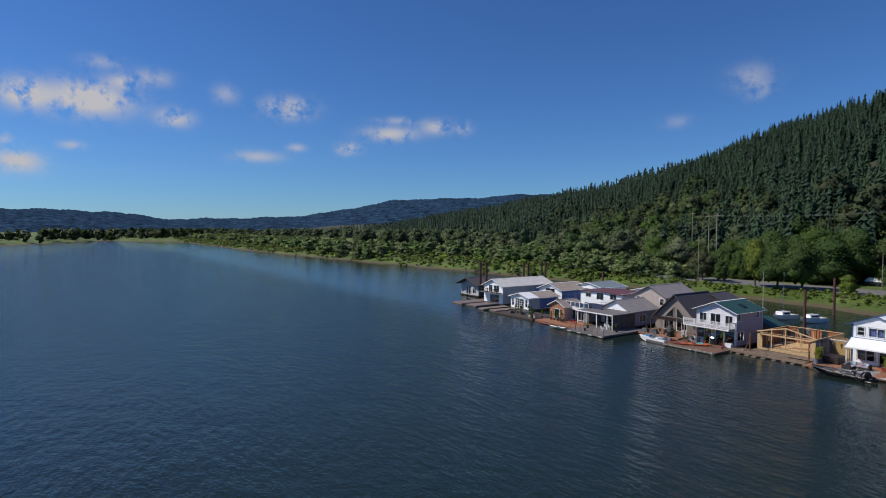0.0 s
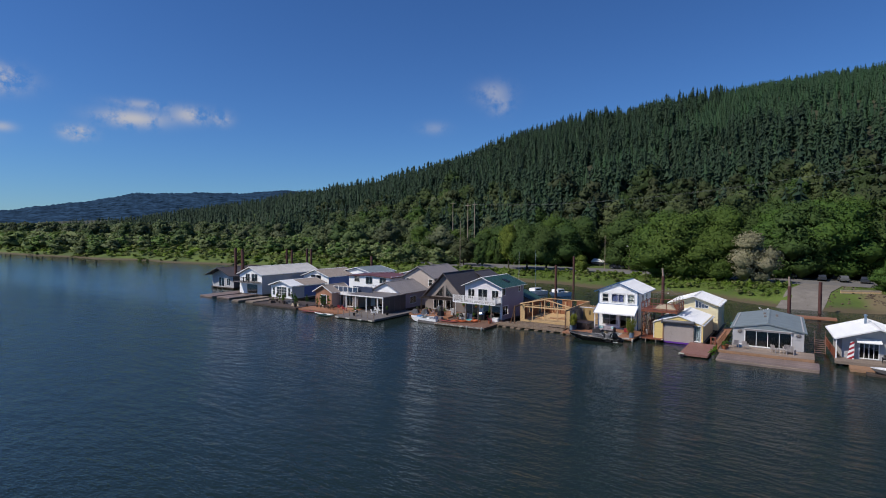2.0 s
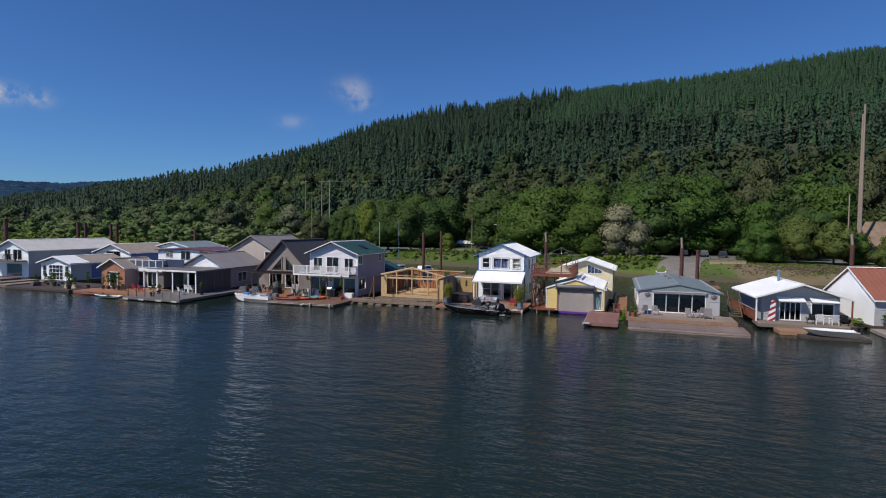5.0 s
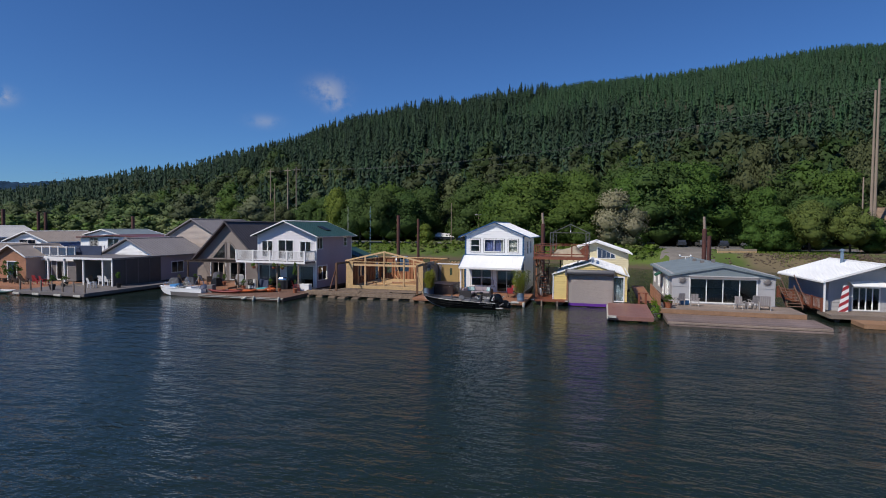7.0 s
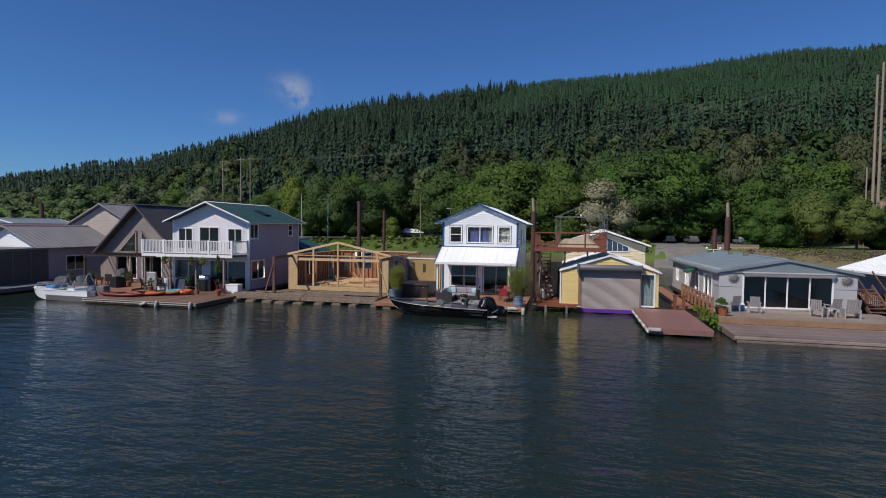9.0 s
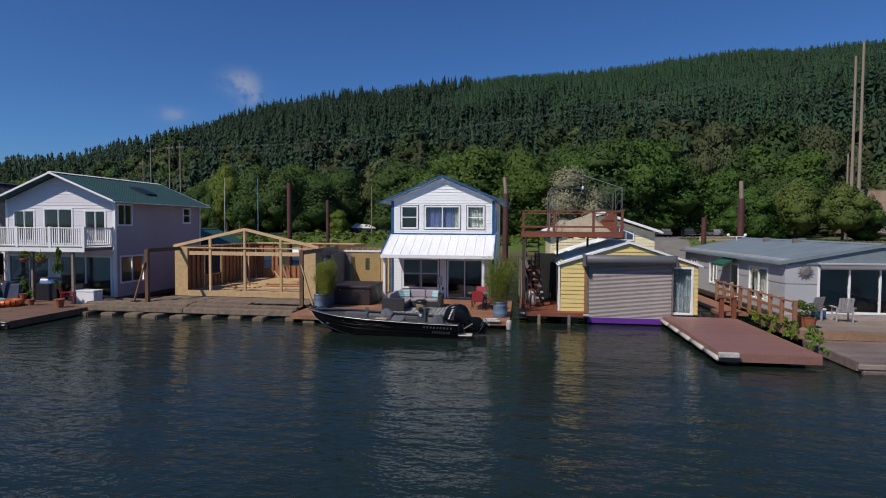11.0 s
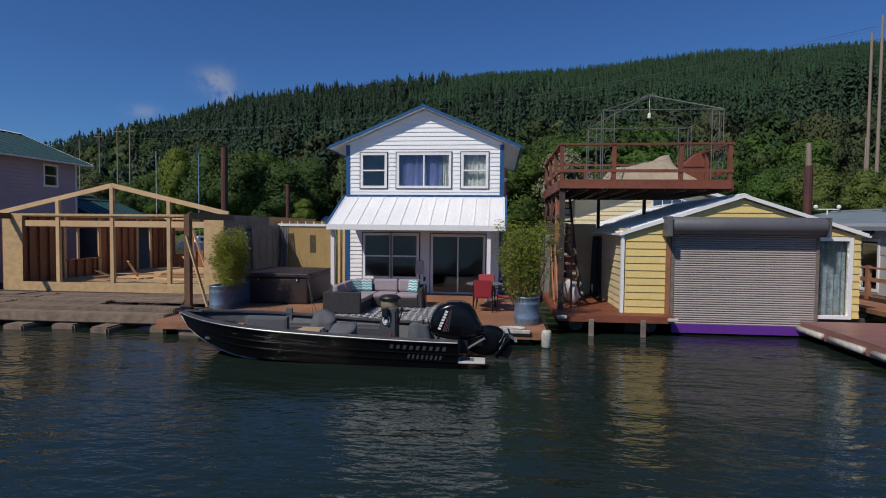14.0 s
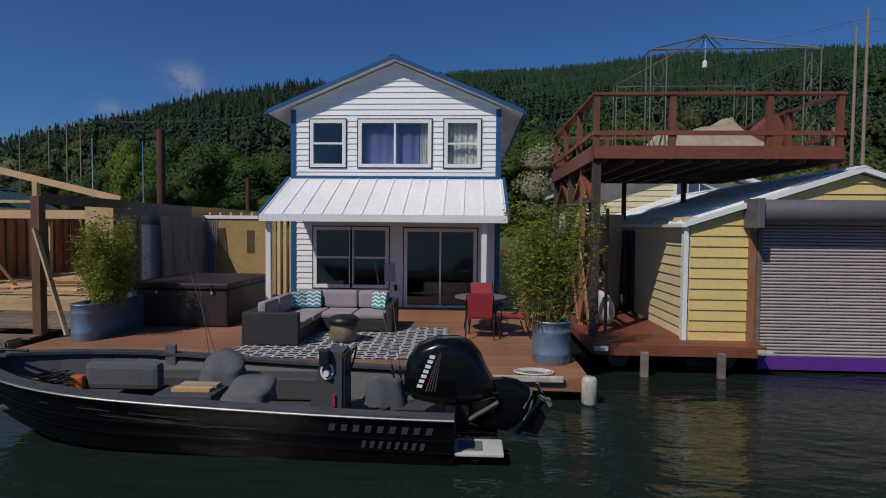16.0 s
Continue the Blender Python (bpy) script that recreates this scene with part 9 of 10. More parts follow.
slab_part("lid", M_TRIM, bc, -0.31, 0.31, -0.21, 0.21, 0.345, 0.42, bevel=0.03)
for i, (x, y) in enumerate(((14.45, -7.9), (14.75, -7.2), (14.6, -8.2))):
    pot_plant(x, y, 0.66, 0.55, 0.6, M_BROADLEAF, 100 + i)
railing("ramp_railing", (13.95, -8.5), (13.95, -0.5), 0.66, 0.98, M_DECK, 0.0, 1.0, "brown timber railing along the gangway")
for k in range(8):
    x = 13.95
    bk = thing("rail_block", 13.95, -8.0 + k * 1.0, 0.85, 0, "brown infill board of the railing", "board", "railing boards")
    slab_part("board", M_DECK, bk, -0.02, 0.02, -0.38, 0.38, 0.35, 0.47)
gw = thing("gangway", 13.35, -1.2, 0, 0, "timber gangway between the houses", "gangway")
slab_part("walkway", M_DECK, gw, -0.6, 0.55, -3.4, 9.0, 0.5, 0.62)
for x in (12.75, 13.25):
    bp = thing("dock_post", x, -4.75, 0.43, 0, "short red-brown dock post", "post", "dock posts")
    slab_part("post", M_REDDECK, bp, -0.08, 0.08, -0.08, 0.08, 0, 0.85)
bs = thing("dock_bench", 13.0, -4.75, 1.28, 0, "red-brown plank across two posts", "bench")
slab_part("plank", M_REDDECK, bs, -0.4, 0.4, -0.12, 0.12, 0.0, 0.05)
for k in range(5):
    fb = thing("dock_fender", 10.34, -11.2 + k * 1.5, 0.18, 0, "white tube fender along the dock edge", "fender", "tube fenders")
    bm = bmesh.new()
    tube(bm, (0, -0.6, 0.05), (0, 0.6, 0.05), 0.075, n=10)
    part("tube", bm, M_FENDER, fb, smooth=True)
lf = thing("dock_fender", 10.6, -11.86, 0.3, 0, "white corner fender of the dock", "fender")
slab_part("fender", M_FENDER, lf, -0.3, 0.3, -0.1, 0.05, 0.0, 0.16, bevel=0.04)
for i in range(7):
    rd_ = thing("water_weeds", 13.75 + random.uniform(-.3, .3), -11 + i * 0.9, 0.2, 0, "green weeds growing between the docks", "plant", "dock weeds")
    co, fa = leafy_template(640 + i, 5, 90, 0.09, wide=0.55, low=0.0)
    me = bpy.data.meshes.new("leaves")
    fill_mesh(me, co * np.array((0.7, 0.7, 0.9)), fa)
    me.materials.append(M_GRASS)
    o = new("leaves", me)
    o.parent = rd_

# stairs and rails between the grey and the white-roofed house
stp = thing("boarding_stairs", 23.9, -2.2, 0, 0, "brown timber stairs between the houses", "stairs")
for k in range(7):
    slab_part("tread", M_WORNDECK, stp, -0.5, 0.5, -1.8 + k * 0.3, -1.5 + k * 0.3, 0.6 + k * 0.19, 0.64 + k * 0.19)
for s in (-0.52, 0.52):
    bm = bmesh.new()
    beam(bm, (s, -1.9, 0.5), (s, 0.4, 1.95), 0.05, 0.25)
    part("stringer", bm, M_WORNDECK, stp)
    bm = bmesh.new()
    beam(bm, (s, -1.9, 1.4), (s, 0.4, 2.85), 0.05, 0.09)
    part("handrail", bm, M_WORNDECK, stp)
railing("side_railing", (25.15, -5.5), (24.55, 2.9), 0.55, 0.95, M_REDDECK, 0.2, 1.6, "red-brown railing beside the house")

# ---- house with the striped post ----
sp = thing("striped_panel", 26.6, -5.2, 0.55, 0, "tall narrow panel with red and white diagonal stripes", "panel")
for k in range(-2, 9):
    poly = [(-0.32, 0.26 * k), (0.32, 0.26 * k + 0.42), (0.32, 0.26 * k + 0.68), (-0.32, 0.26 * k + 0.26)]
    poly = clip_poly(clip_poly(clip_poly(poly, 0, -1, 0.0), 0, 1, 1.9), -1, 0.16, 0.32)
    if len(poly) > 2:
        bm = bmesh.new()
        prism(bm, [(x, -0.02, z) for x, z in poly], (0, 0.05, 0))
        bmesh.ops.recalc_face_normals(bm, faces=bm.faces[:])
        part("stripe", bm, M_RED if k % 2 else M_TRIM, sp)
for x, y, w_ in ((28.2, -4.53, 1.1), (30.85, -4.35, 1.08)):
    a_ = thing("window_awning", x, y, 2.42, 4, "white metal window awning", "awning", "window awnings")
    bm = bmesh.new()
    prism(bm, [(-w_, 0, 0.35), (-w_, -0.75, 0.05), (-w_, -0.75, -0.02), (-w_, 0, 0.28)], (2 * w_, 0, 0))
    bmesh.ops.recalc_face_normals(bm, faces=bm.faces[:])
    part("sheet", bm, M_WHITE_METAL, a_)
for x, y in ((25.3, -5.5), (32.95, -4.95)):
    p_ = thing("porch_post", x, y, 0.55, 0, "slim porch post under the eave", "post", "porch posts")
    slab_part("post", M_TRIM if x < 30 else M_REDDECK, p_, -0.06, 0.06, -0.06, 0.06, 0.0, 2.16)
cp = thing("stove_pipe", 28.2, -0.2, 3.68, 0, "grey metal stove pipe on the roof", "chimney")
bm = bmesh.new()
tube(bm, (0, 0, -0.2), (0, 0, 1.1), 0.12, n=12)
part("flue", bm, M_METAL, cp)
bm = bmesh.new()
lathe(bm, [(0.2, 1.1), (0.22, 1.16), (0.03, 1.28)], 12)
part("rain_cap", bm, M_METAL, cp)
for x, y, rz, m_ in ((29.6, -5.6, 180, M_BLACK), (30.3, -5.65, 170, M_TRIM), (31.4, -5.6, 190, M_TRIM), (32.2, -5.6, 160, M_BLACK)):
    deck_chair(x, y, 0.55, rz, m_, "porch chair on the weathered deck")
plank_deck("low_dock", 26.4, 28.6, -9.3, -7.2, 0.3, M_BROWNDECK, "x", 0.2, label="small brown float at the porch edge")
plank_deck("low_dock", 27.7, 32.6, -10.4, -9.3, 0.2, M_DARKWOOD, "x", 0.2, label="narrow dark float under the skiff")
skf = thing("skiff", 29.85, -9.85, 0.21, 1, "dark-hulled skiff with a white inside lying on the low float", "boat")
hull(skf, -1.9, 1.9, 0.65, 0.5, 0.58, 0.0, (M_DKGREY, M_BOATWHITE, M_BOATWHITE), floor_z=0.15)
slab_part("bench_seat", M_CONCRETE, skf, 0.2, 0.5, -0.54, 0.54, 0.36, 0.4)
slab_part("bench_seat", M_CONCRETE, skf, -0.9, -0.6, -0.5, 0.5, 0.38, 0.42)
for i, (x, y) in enumerate(((32.3, -7.7), (32.7, -7.5))):
    pot_plant(x, y, 0.2, 0.8, 0.9, M_BAMBOO, 120 + i, M_DARKWOOD, "yellow-green grasses in a tub")

# red-roofed house: dock and planting
plank_deck("house_dock", 34.4, 50.0, -11.6, -4.8, 0.32, M_PALEDOCK, "x", 0.2, label="pale plank dock round the red-roofed house", skirt=M_PALEDOCK)
for i in range(8):
    pot_plant(34.9 + i * 0.35, -3.2 - i * 0.85, 0.32, 0.8, random.uniform(0.7, 1.5), M_BAMBOO if i % 2 else M_BROADLEAF, 130 + i, M_DARKWOOD, "grasses and shrubs in a dock planter")
tr = thing("hanging_fender", 36.2, -11.72, 0.1, 0, "ring-shaped fender hung on the dock edge", "fender")
bm = bmesh.new()
ring_v = [[bm.verts.new(((0.22 + 0.08 * math.cos(b)) * math.cos(a), 0.08 * math.sin(b), 0.2 + (0.22 + 0.08 * math.cos(b)) * math.sin(a))) for b in (math.pi * j / 4 for j in range(8))]
          for a in (math.pi * i / 8 for i in range(16))]
for i in range(16):
    for k in range(8):
        bm.faces.new((ring_v[i][k], ring_v[(i + 1) % 16][k], ring_v[(i + 1) % 16][(k + 1) % 8], ring_v[i][(k + 1) % 8]))
bmesh.ops.recalc_face_normals(bm, faces=bm.faces[:])
part("ring", bm, M_CONCRETE, tr, smooth=True)
for x, y, rz in ((41.0, -6.0, 180), (42.2, -6.2, 170), (43.5, -6.0, 195)):
    deck_chair(x, y, 0.32, rz, M_BLACK, "dark patio chair on the pale dock")


# ---- the bank: road, parking, poles, cars, trees ----
def ribbon(name, pts, width, material, lift, label, category):
    me = bpy.data.meshes.new(name)
    P = [Vector((*p, 0)) for p in pts]
    L, R_ = [], []
    for i, p in enumerate(P):
        d = (P[min(i + 1, len(P) - 1)] - P[max(i - 1, 0)]).normalized()
        s = Vector((-d.y, d.x, 0))
        row = []
        for k in (-1, -0.5, 0, 0.5, 1):
            q = p + s * width / 2 * k
            row.append((q.x, q.y, float(land(q.x, q.y)) + lift))
        L.append(row)
    n = len(L)
    co = [c for row in L for c in row]
    fa = [(i * 5 + k, i * 5 + k + 1, (i + 1) * 5 + k + 1, (i + 1) * 5 + k) for i in range(n - 1) for k in range(4)]
    fill_mesh(me, co, fa)
    me.flip_normals()
    me.materials.append(material)
    return tagged(new(name, me), label, category, kind="structure")


xs = np.arange(-140, 130, 2.5)
ribbon("road", [(x, float(road_y(x))) for x in xs], 16.0, M_ASPHALT, 0.06, "grey asphalt road along the top of the bank", "road")
M_GRAVEL = mat("pale_gravel", (0.21, 0.19, 0.165), 0.9, var=0.2, size=1.5, bump=0.35, fine=9)
ribbon("boat_ramp", [(20.3 + 5.5 * f, 33 + 34 * f) for f in np.linspace(0, 1, 20)], 7.2, M_GRAVEL, 0.09, "pale gravel ramp from the road to the water", "ramp")
ribbon("parking_lot", [(x, float(road_y(x)) + 12.0) for x in np.arange(-2, 56, 2.0)], 9.0, M_ASPHALT, 0.1, "shaded gravel parking lot under the trees", "parking lot")
grd = lambda x, y: float(land(x, y))


def car(x, y, rz, paint, van=False, label="parked car"):
    root = thing("parked_car", x, y, grd(x, y) + 0.12, rz, label, "car", "parked cars")
    h0 = 0.95 if not van else 1.2
    top = 1.45 if not van else 2.1
    bm = bmesh.new()
    body = [(-2.2, 0.35), (-2.2, 0.8), (-2.0, h0), (2.05, h0), (2.25, 0.75), (2.2, 0.35)]
    prism(bm, [(px, -0.88, pz) for px, pz in body], (0, 1.76, 0))
    bmesh.ops.recalc_face_normals(bm, faces=bm.faces[:])
    bmesh.ops.bevel(bm, geom=bm.edges[:], offset=0.07, segments=2, affect="EDGES")
    part("body", bm, paint, root)
    bm = bmesh.new()
    cab = [(-1.9, h0), (-1.5, top - 0.03), (-1.3, top), (0.5, top), (0.75, top - 0.06), (1.35, h0)]
    prism(bm, [(px, -0.76, pz) for px, pz in cab], (0, 1.52, 0))
    bmesh.ops.recalc_face_normals(bm, faces=bm.faces[:])
    bmesh.ops.bevel(bm, geom=bm.edges[:], offset=0.06, segments=2, affect="EDGES")
    part("cabin", bm, paint, root)
    for s in (-1, 1):
        for a, b in ((-1.45, -0.45), (-0.35, 0.6)):
            bm = bmesh.new()
            o = s * 0.765
            prism(bm, [(a, o, h0 + 0.05), (b + (0.35 if b > 0 else 0), o, h0 + 0.05), (b, o, top - 0.12), (a + 0.15, o, top - 0.12)], (0, s * 0.01, 0))
            part("side_window", bm, M_BLACKGLOSS, root)
        for wx in (-1.35, 1.4):
            bm = bmesh.new()
            tube(bm, (wx, s * 0.7, 0.32), (wx, s * 0.9, 0.32), 0.32, n=16)
            wh = part("wheel", bm, M_RUBBER, root)
            bm = bmesh.new()
            tube(bm, (wx, s * 0.89, 0.32), (wx, s * 0.91, 0.32), 0.19, n=12)
            part("rim", bm, M_CHROME, wh)


CARS = [(9.0, 84, 95, M_CARDARK, 0), (12.5, 76.5, 10, M_CARWHITE, 1), (16.5, 83.5, 85, M_CARWHITE, 0), (20, 83, 92, M_CARDARK, 0), (26, 78, 88, M_CARDARK, 0), (30, 77.5, 95, mat("grey_car_paint", (0.12, 0.125, 0.13), 0.25, bump=0), 0),
        (34, 76.5, 84, M_CARDARK, 0), (38.5, 76, 90, mat("silver_car_paint", (0.4, 0.41, 0.43), 0.3, metal=0.5, bump=0), 0), (42, 75, 96, M_CARDARK, 0), (-24.5, 88, 5, M_CARDARK, 0), (48, 76, 92, M_CARWHITE, 1)]
for x, y, rz, m_, v in CARS:
    car(x, y, rz, m_, bool(v), {M_CARWHITE: "white vehicle parked under the trees", M_CARDARK: "dark car parked under the trees"}.get(m_, "coloured car parked by the road"))
tn = thing("covered_boat", -33.0, 99.0, grd(-33.0, 99.0), 4, "trailered boat under a white cover beside the road", "covered boat")
bm = bmesh.new()
va = [bm.verts.new(p) for p in ((-3.2, -1.2, 1.4), (3.4, -1.0, 1.3), (3.4, 1.0, 1.3), (-3.2, 1.2, 1.4))]
vb = [bm.verts.new(p) for p in ((-2.2, -0.3, 2.6), (1.8, -0.25, 2.3), (1.8, 0.25, 2.3), (-2.2, 0.3, 2.6))]
for i in range(4):
    bm.faces.new((va[i], va[(i + 1) % 4], vb[(i + 1) % 4], vb[i]))
bm.faces.new(vb)
part("cover", bm, M_CURTAIN, tn)
tn.scale = (0.9, 0.9, 0.9)
slab_part("hull", M_CARDARK, tn, -3.0, 3.2, -1.0, 1.0, 0.5, 1.4, bevel=0.2)
for s in (-1, 1):
    bm = bmesh.new()
    tube(bm, (0.3, s * 0.9, 0.34), (0.3, s * 1.1, 0.34), 0.34, n=14)
    part("wheel", bm, M_RUBBER, tn)


def utility_pole(x, y, top, r=0.16, arms=1, label="weathered wooden utility pole"):
    z = grd(x, y) - 0.3
    root = thing("utility_pole", x, y, z, 0, label, "utility pole", "utility poles")
    bm = bmesh.new()
    tube(bm, (0, 0, 0), (0, 0, top - z), r * 1.25, r * 0.8, n=10)
    part("shaft", bm, M_POLE, root)
    for k in range(arms):
        slab_part("crossarm", M_POLE, root, -1.1, 1.1, -0.06, 0.06, top - z - 0.9 - 1.0 * k, top - z - 0.77 - 1.0 * k)
        for s in (-1, -0.5, 0.5, 1):
            bm = bmesh.new()
            lathe(bm, [(0.03, top - z - 0.77 - k), (0.05, top - z - 0.7 - k), (0.02, top - z - 0.6 - k)], 8, cx=s)
            part("insulator", bm, M_GREY, root)
    return root


POLES = [(57.0, 67.3, 33.6, 0), (57.9, 71.0, 32.4, 0), (-80.0, 94.5, 23.5, 1), (-77.5, 95.0, 23.7, 1), (-96.0, 110.0, 25.0, 1)]
for x, y, t_, k in POLES:
    utility_pole(x, y, t_, 0.17 if x < 0 else 0.22, k)
for x, y, t_, r in ((-55.5, 82.0, 15.5, 0.09), (-29.5, 30.2, 9.6, 0.05), (-66.0, 66.0, 16.5, 0.1), (-27.0, 84.0, 12.5, 0.1), (54.6, 66.0, 16.0, 0.16), (-44.0, 92.0, 14.0, 0.12)):
    z = min(grd(x, y) - 0.3, 0.0) if y < 40 else grd(x, y) - 0.3
    root = thing("bare_pole", x, y, z, 0, "slender bare pole on the bank", "pole", "bare poles")
    bm = bmesh.new()
    tube(bm, (0, 0, 0), (0, 0, t_ - z), r, r * 0.7, n=8)
    part("shaft", bm, M_POLE if r > 0.08 else M_CONCRETE, root)


def wire(p, q, sag, name="power_line"):
    root = thing(name, *p, 0, "thin sagging power line between the poles", "power line", "power lines")
    p, q = Vector(p), Vector(q)
    bm = bmesh.new()
    N = 24
    pts = [(q - p) * (i / N) + Vector((0, 0, -4 * sag * (i / N) * (1 - i / N))) for i in range(N + 1)]
    pipe(bm, pts, 0.015, 4)
    part("cable", bm, M_WIRE, root)


for o, dz in ((-1.0, 0), (0.0, 0.2), (1.0, 0), (0.4, -1.6)):
    wire((57.0 + o, 67.3, 32.0 + dz), (-78.5 + o, 94.8, 22.9 + dz), 4.0)
    wire((57.0 + o, 67.3, 32.0 + dz), (170 + o, 60.0, 36 + dz), 3.0)
wire((-79.5, 94.6, 22.8), (-200, 118, 27), 3.0)
lampst = thing("street_lamp", -20.0, 84.0, grd(-20, 84), 0, "twin-headed street lamp among the trees", "street lamp")
bm = bmesh.new()
tube(bm, (0, 0, 0), (0, 0, 7.0), 0.09, 0.06, n=8)
part("pole", bm, M_POLE, lampst)
for s in (-1, 1):
    slab_part("lamp_head", M_CONCRETE, lampst, min(s * 0.1, s * 0.9), max(s * 0.1, s * 0.9), -0.12, 0.12, 6.95, 7.1)

# sailboats behind the row
for x, y, rz, mast in ((-21.7, 33.8, 75, 0), (-26.8, 33.4, 80, 9.8)):
    sbt = thing("moored_cruiser", x, y, 0, rz, "small white cabin boat moored behind the houses", "boat", "moored cruisers")
    hull(sbt, -3.4, 3.0, 1.15, 0.8, 1.1, 0.2, (M_BOATWHITE, M_CONCRETE, M_CHROME), floor_z=0.3)
    slab_part("cabin", M_BOATWHITE, sbt, -1.6, 0.8, -0.8, 0.8, 0.75, 1.6, bevel=0.12)
    slab_part("cabin_window", M_BLACKGLOSS, sbt, -1.2, 0.5, -0.815, -0.8, 1.15, 1.4)
    slab_part("foredeck", M_BOATWHITE, sbt, -2.4, -1.6, -0.6, 0.6, 0.8, 0.9, bevel=0.03)
    if mast:
        bm = bmesh.new()
        tube(bm, (-0.4, 0, 1.5), (-0.4, 0, mast), 0.05, 0.03, n=6)
        part("mast", bm, M_CHROME, sbt)

# gangway and landing behind the grey house
ld = thing("landing_float", 23.8, 28.0, 0, 0, "brown timber landing at the foot of the ramp", "dock")
slab_part("deck", M_DECK, ld, -3.5, 3.0, -1.2, 1.2, 0.2, 0.42)
rw = thing("timber_wall", 31.5, 51.5, grd(31.5, 51.5), 20, "low tan retaining wall of squared timber", "retaining wall")
for k in range(3):
    slab_part("timber", M_PINE if k % 2 else M_CANVAS, rw, -3.5, 3.2, -0.2, 0.15, -0.3 + k * 0.32, k * 0.32 - 0.01)

# picnic table by the ramp, house and shelter on the bank
pt = thing("picnic_table", 29.9, 57.3, grd(29.9, 57.3), 12, "weathered wooden picnic table beside the ramp", "picnic table")
for k in range(5):
    slab_part("top_board", M_GREYWOOD, pt, -1.0, 1.0, -0.4 + k * 0.165, -0.25 + k * 0.165, 0.74, 0.78)
for s in (-1, 1):
    slab_part("bench", M_GREYWOOD, pt, -1.0, 1.0, s * 0.75 - 0.14, s * 0.75 + 0.14, 0.42, 0.46)
    bm = bmesh.new()
    beam(bm, (s * 0.75, -0.75, 0.0), (s * 0.75, 0.3, 0.74), 0.09, 0.06)
    beam(bm, (s * 0.75, 0.75, 0.0), (s * 0.75, -0.3, 0.74), 0.09, 0.06)
    part("leg_frame", bm, M_GREYWOOD, pt)
bank_house, sh = house("bank_house", 72.0, 73.0, 90, 9.0, 13.0, 3.6, 6.0, 10.8, (0.7, 0.4, 0.4), (M_TAUPE, M_TAUPE, M_BARNROOF, M_BARNROOF, M_TRIM),
                       "brown house with a steep tan roof on the bank", {"left": [(3.0, 4.5, 4.3, 5.5, "v"), (8.0, 9.5, 4.3, 5.5, "v")]}, course=0.2, ribs=0)
shl = thing("timber_shelter", 61.5, 58.5, grd(61.5, 58.5), -6, "open brown timber shelter with a curved roof", "shelter")
for x in (-2.6, 0.0, 2.6):
    for y in (-1.2, 1.2):
        slab_part("post", M_DARKWOOD, shl, x - 0.08, x + 0.08, y - 0.08, y + 0.08, -0.3, 2.5)
bm = bmesh.new()
arch = [(-3.0 + 6.0 * k / 10, 2.5 + 0.6 * math.sin(math.pi * k / 10)) for k in range(11)]
for (xa, za), (xb, zb) in zip(arch, arch[1:]):
    prism(bm, [(xa, -1.5, za), (xb, -1.5, zb), (xb, -1.5, zb + 0.1), (xa, -1.5, za + 0.1)], (0, 3.0, 0))
bmesh.ops.remove_doubles(bm, verts=bm.verts[:], dist=0.001)
bmesh.ops.recalc_face_normals(bm, faces=bm.faces[:])
part("roof", bm, M_DARKWOOD, shl)
slab_part("wall_panel", M_REDDECK, shl, -2.5, -0.1, -1.24, -1.16, 0.0, 1.1)
# rubble along the shore
bm = bmesh.new()
r_ = random.Random(8)
for i in range(700):
    x = r_.gauss(46, 8)
    y = float(np.interp(x, SHORE_X, SHORE_Y)) + 6.5 + r_.gauss(0, 1.6)
    s = r_.uniform(0.08, 0.34)
    c = Vector((x, y, grd(x, y)))
    q = bmesh.ops.create_icosphere(bm, subdivisions=1, radius=s)
    for v in q["verts"]:
        v.co = Vector((v.co.x * r_.uniform(0.7, 1.3), v.co.y * r_.uniform(0.7, 1.2), v.co.z * r_.uniform(0.4, 0.8))) + c
tagged(part("shore_rubble", bm, mat("brown_rubble", (0.13, 0.095, 0.062), 0.95, var=0.35, size=0.4, bump=0.3)), "brown stones and driftwood on the muddy shore", "rubble", kind="stuff")

# old pile stubs in the river
for i in range(14):
    x = -330 + i * 9 + random.uniform(-3, 3)
    y = float(np.interp(x, SHORE_X, SHORE_Y)) - 6 - random.uniform(0, 5)
    sg = thing("old_pile_stub", x, y, 0, 0, "rotten dark pile stub in the shallows", "pile", "old pile stubs")
    bm = bmesh.new()
    tube(bm, (0, 0, -1), (random.uniform(-.15, .15), 0, random.uniform(0.3, 1.0)), 0.25, 0.2, n=7)
    part("stub", bm, M_DARKWOOD, sg)

# ---- single trees along the road ----
CROWNS = []
for k in range(8):
    co, fa, no = leafy_template(700 + k, 26, 9500, 0.0155, wide=0.42 + 0.04 * (k % 3), low=0.0 if k < 6 else 0.16, fill=0.45, tri=True)
    CROWNS.append((co, fa, no))
crown_mesh = {}


def crown_data(k, material):
    if (k, material.name) not in crown_mesh:
        me = bpy.data.meshes.new("crown")
        fill_mesh(me, *CROWNS[k][:2])
        set_normals(me, CROWNS[k][2])
        me.materials.append(material)
        crown_mesh[(k, material.name)] = me
    return crown_mesh[(k, material.name)]


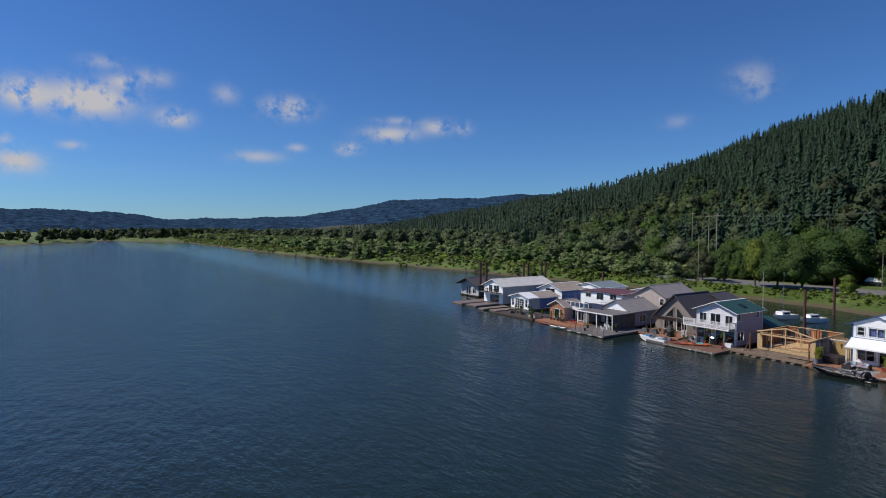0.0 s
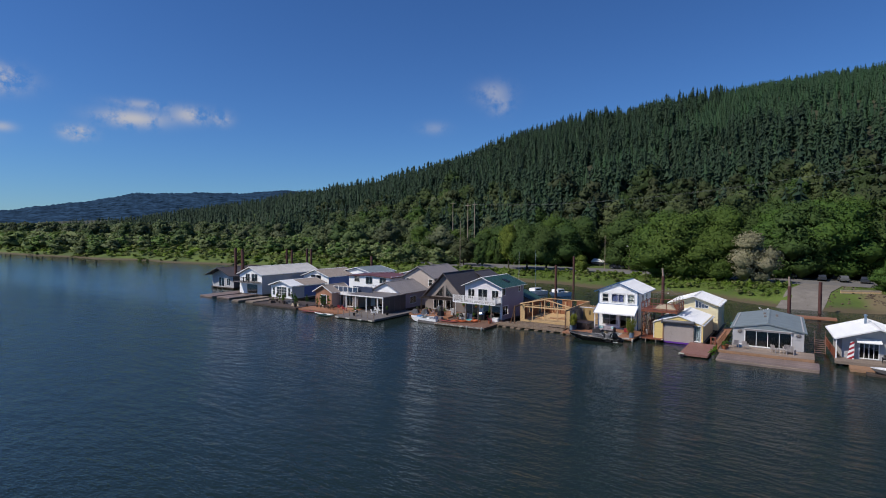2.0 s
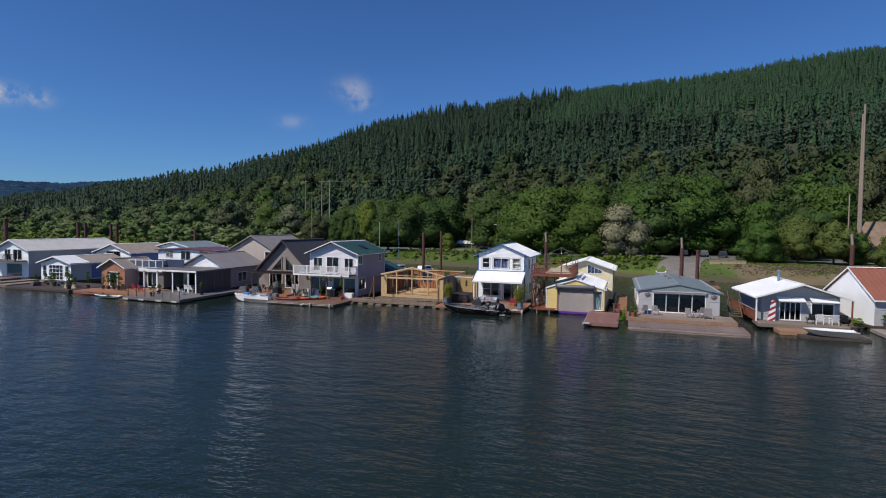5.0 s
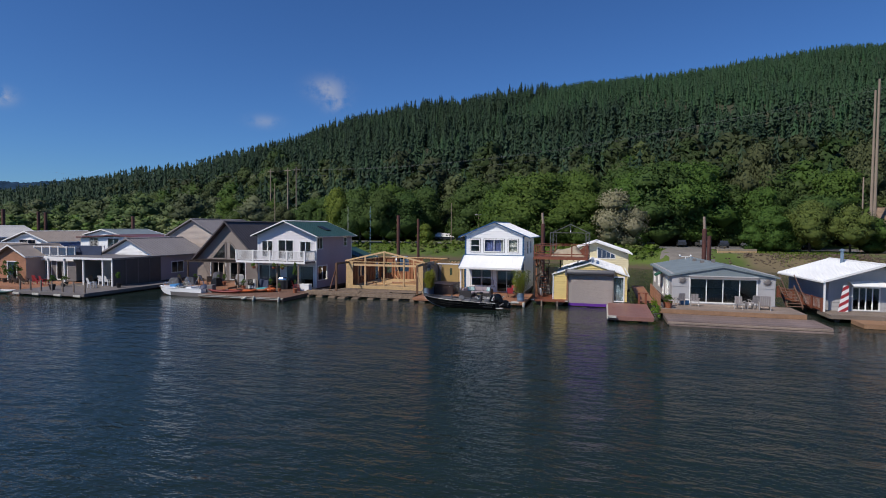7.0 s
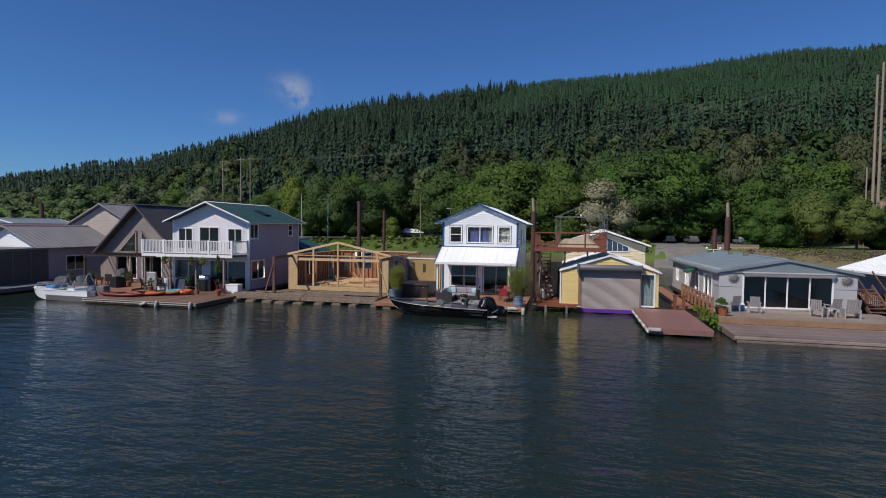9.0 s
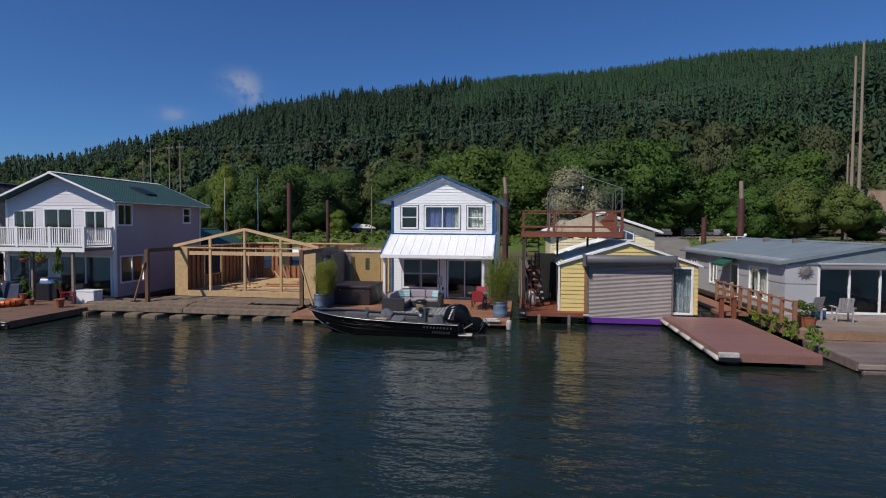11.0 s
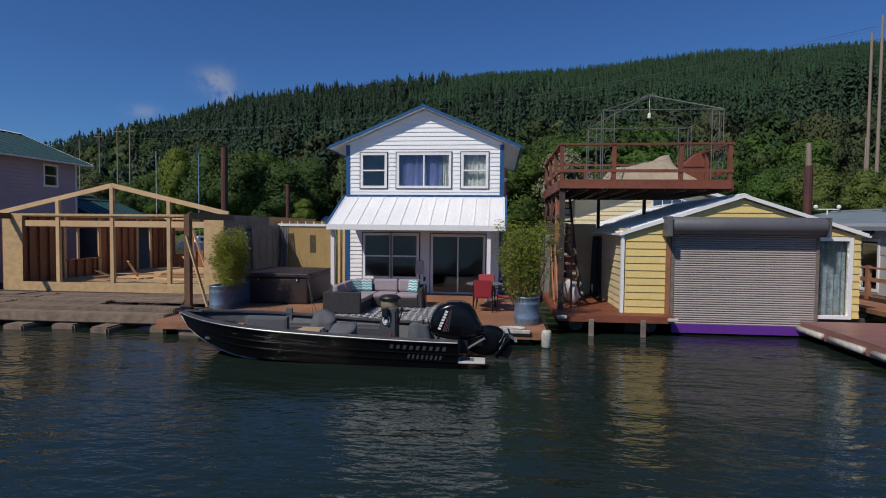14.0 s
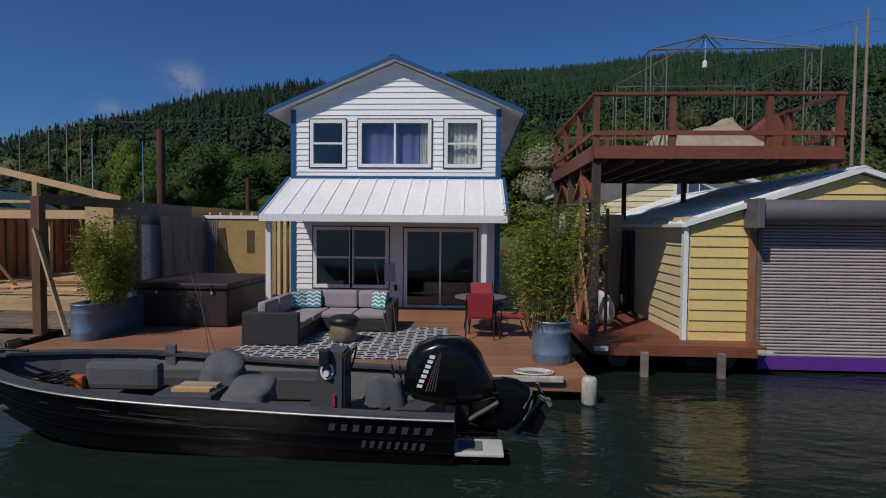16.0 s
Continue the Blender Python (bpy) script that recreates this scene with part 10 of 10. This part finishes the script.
def trunk_mesh():
    bm = bmesh.new()
    r = random.Random(3)
    tube(bm, (0, 0, -0.03), (0.01, 0, 0.2), 0.026, 0.02, n=8)
    tube(bm, (0.01, 0, 0.2), (0, 0.01, 0.6), 0.02, 0.008, n=7)
    for i in range(7):
        a = i * 2.4
        z = 0.18 + 0.06 * i
        tube(bm, (0.005, 0, z), (0.2 * math.cos(a), 0.2 * math.sin(a), z + 0.22), 0.009, 0.003, n=5)
    me = mesh_of(bm, "trunk")
    me.materials.append(M_BARK)
    return me


TRUNK = trunk_mesh()


def tree(x, y, hgt, k, material, wide=1.0, label="full green broadleaf tree beside the road"):
    root = thing("broadleaf_tree", x, y, grd(x, y) - 0.2, random.uniform(0, 360), label, "tree", "roadside trees")
    root.scale = (hgt * wide, hgt * wide, hgt)
    piece("trunk", TRUNK, root)
    piece("crown", crown_data(k, material), root)


tree(12.0, 64.2, 12.0, 4, M_BLOSSOM, 1.06, "rounded tree covered in cream blossom")
TREES = [(-3, 89, 18, 0, 1), (4, 92, 19, 2, 1), (-9, 92, 17, 3, 1), (10, 94, 16, 4, 2), (19, 92, 19, 5, 1), (25, 94, 20, 1, 1), (31, 92, 17, 0, 2), (37, 90, 15, 3, 2), (-16, 98, 15, 4, 2), (-22, 104, 14, 5, 2),
         (-27, 110, 18, 1, 2), (-41, 107, 17, 2, 2), (-48, 98, 17, 0, 1), (-54, 100, 15, 3, 2), (-61, 98, 15, 4, 2), (-68, 97, 14, 5, 2), (-75, 100, 13, 2, 1), (-86, 96, 12, 0, 1), (-95, 98, 13, 1, 2), (-106, 102, 13, 3, 1),
         (43, 86, 14, 2, 1), (47, 72, 10.5, 4, 2), (52, 80, 12, 5, 2), (40, 64, 8.5, 1, 1), (38.5, 59.5, 8.6, 0, 1), (44.6, 60, 9.4, 6, 3), (50.0, 58, 8.4, 7, 3), (54.5, 60, 6.2, 1, 1), (35.5, 58.5, 5.2, 5, 1), (-29.8, 70.8, 5.0, 4, 4), (58, 56, 6.4, 2, 3),
         (82, 70, 13, 1, 1), (90, 72, 14, 0, 2), (-66, 90, 9, 1, 1), (-59, 91, 8, 2, 2), (15, 100, 20, 3, 2), (-12, 104, 18, 1, 2), (33, 102, 19, 4, 1), (48, 96, 17, 0, 2), (60, 92, 17, 2, 1), (2, 104, 20, 5, 2), (-50, 108, 17, 5, 2), (-66, 110, 16, 4, 2)]
for x, y, hgt, k, wd in ((45, 98, 23, 1, 0.7), (70, 105, 22, 2, 0.8)):
    tree(x, y, hgt, k, M_GREYLEAF, wd, "tall thin-leaved grey-green tree above the road")
for x, y, hgt, k, m_, wd in ((-51.6, 70.0, 13.6, 6, M_LIMELEAF, 0.66), (-45.5, 69.6, 13.5, 7, M_DARKLEAF, 0.9), (-39.8, 70.6, 13, 6, M_DARKLEAF, 0.95), (-69.5, 74.0, 9.5, 7, M_GREYLEAF, 1.0), (-63.0, 72.5, 6.5, 6, M_DARKLEAF, 0.8)):
    tree(x, y, hgt, k, m_, wd, "street tree with a bare trunk at the road edge")
# the broad crowns that hang over the road
for x, y, hgt, k, m_, wd in ((-12.5, 86, 17.5, 0, M_BROADLEAF, 1.2), (-3.5, 67.5, 16.5, 2, M_BROADLEAF, 1.3), (4.5, 66.5, 12.5, 5, M_BROADLEAF, 1.2), (21.0, 83, 19.5, 4, M_DARKLEAF, 1.25), (28.5, 85, 19, 1, M_BROADLEAF, 1.2), (15.5, 84, 15, 3, M_BROADLEAF, 1.2),
                             (-22.0, 92, 16.5, 5, M_DARKLEAF, 1.2), (-43.0, 94, 14, 2, M_DARKLEAF, 1.4), (-54.0, 93, 12, 4, M_DARKLEAF, 1.2), (-73.0, 93, 11, 0, M_DARKLEAF, 1.4)):
    tree(x, y, hgt, k, m_, wd, "broad full-crowned green tree hanging over the road")
for k in range(4):
    tree(-63.5 - k * 1.9, 87 + 0.4 * k, 8.4 + 0.5 * (k % 2), k, M_DARKLEAF, 0.36, "dark narrow columnar tree beside the road")
for x, y, hgt, k, m_ in TREES:
    tree(x, y, hgt, k, {1: M_BROADLEAF, 2: M_DARKLEAF, 3: M_WILLOW, 4: M_LIMELEAF}[m_], random.uniform(0.95, 1.15),
         {1: "full bright green broadleaf tree beside the road", 2: "dense dark green tree beside the road", 3: "loose pale olive-green tree on the bank", 4: "round yellow-green bush at the road edge"}[m_])
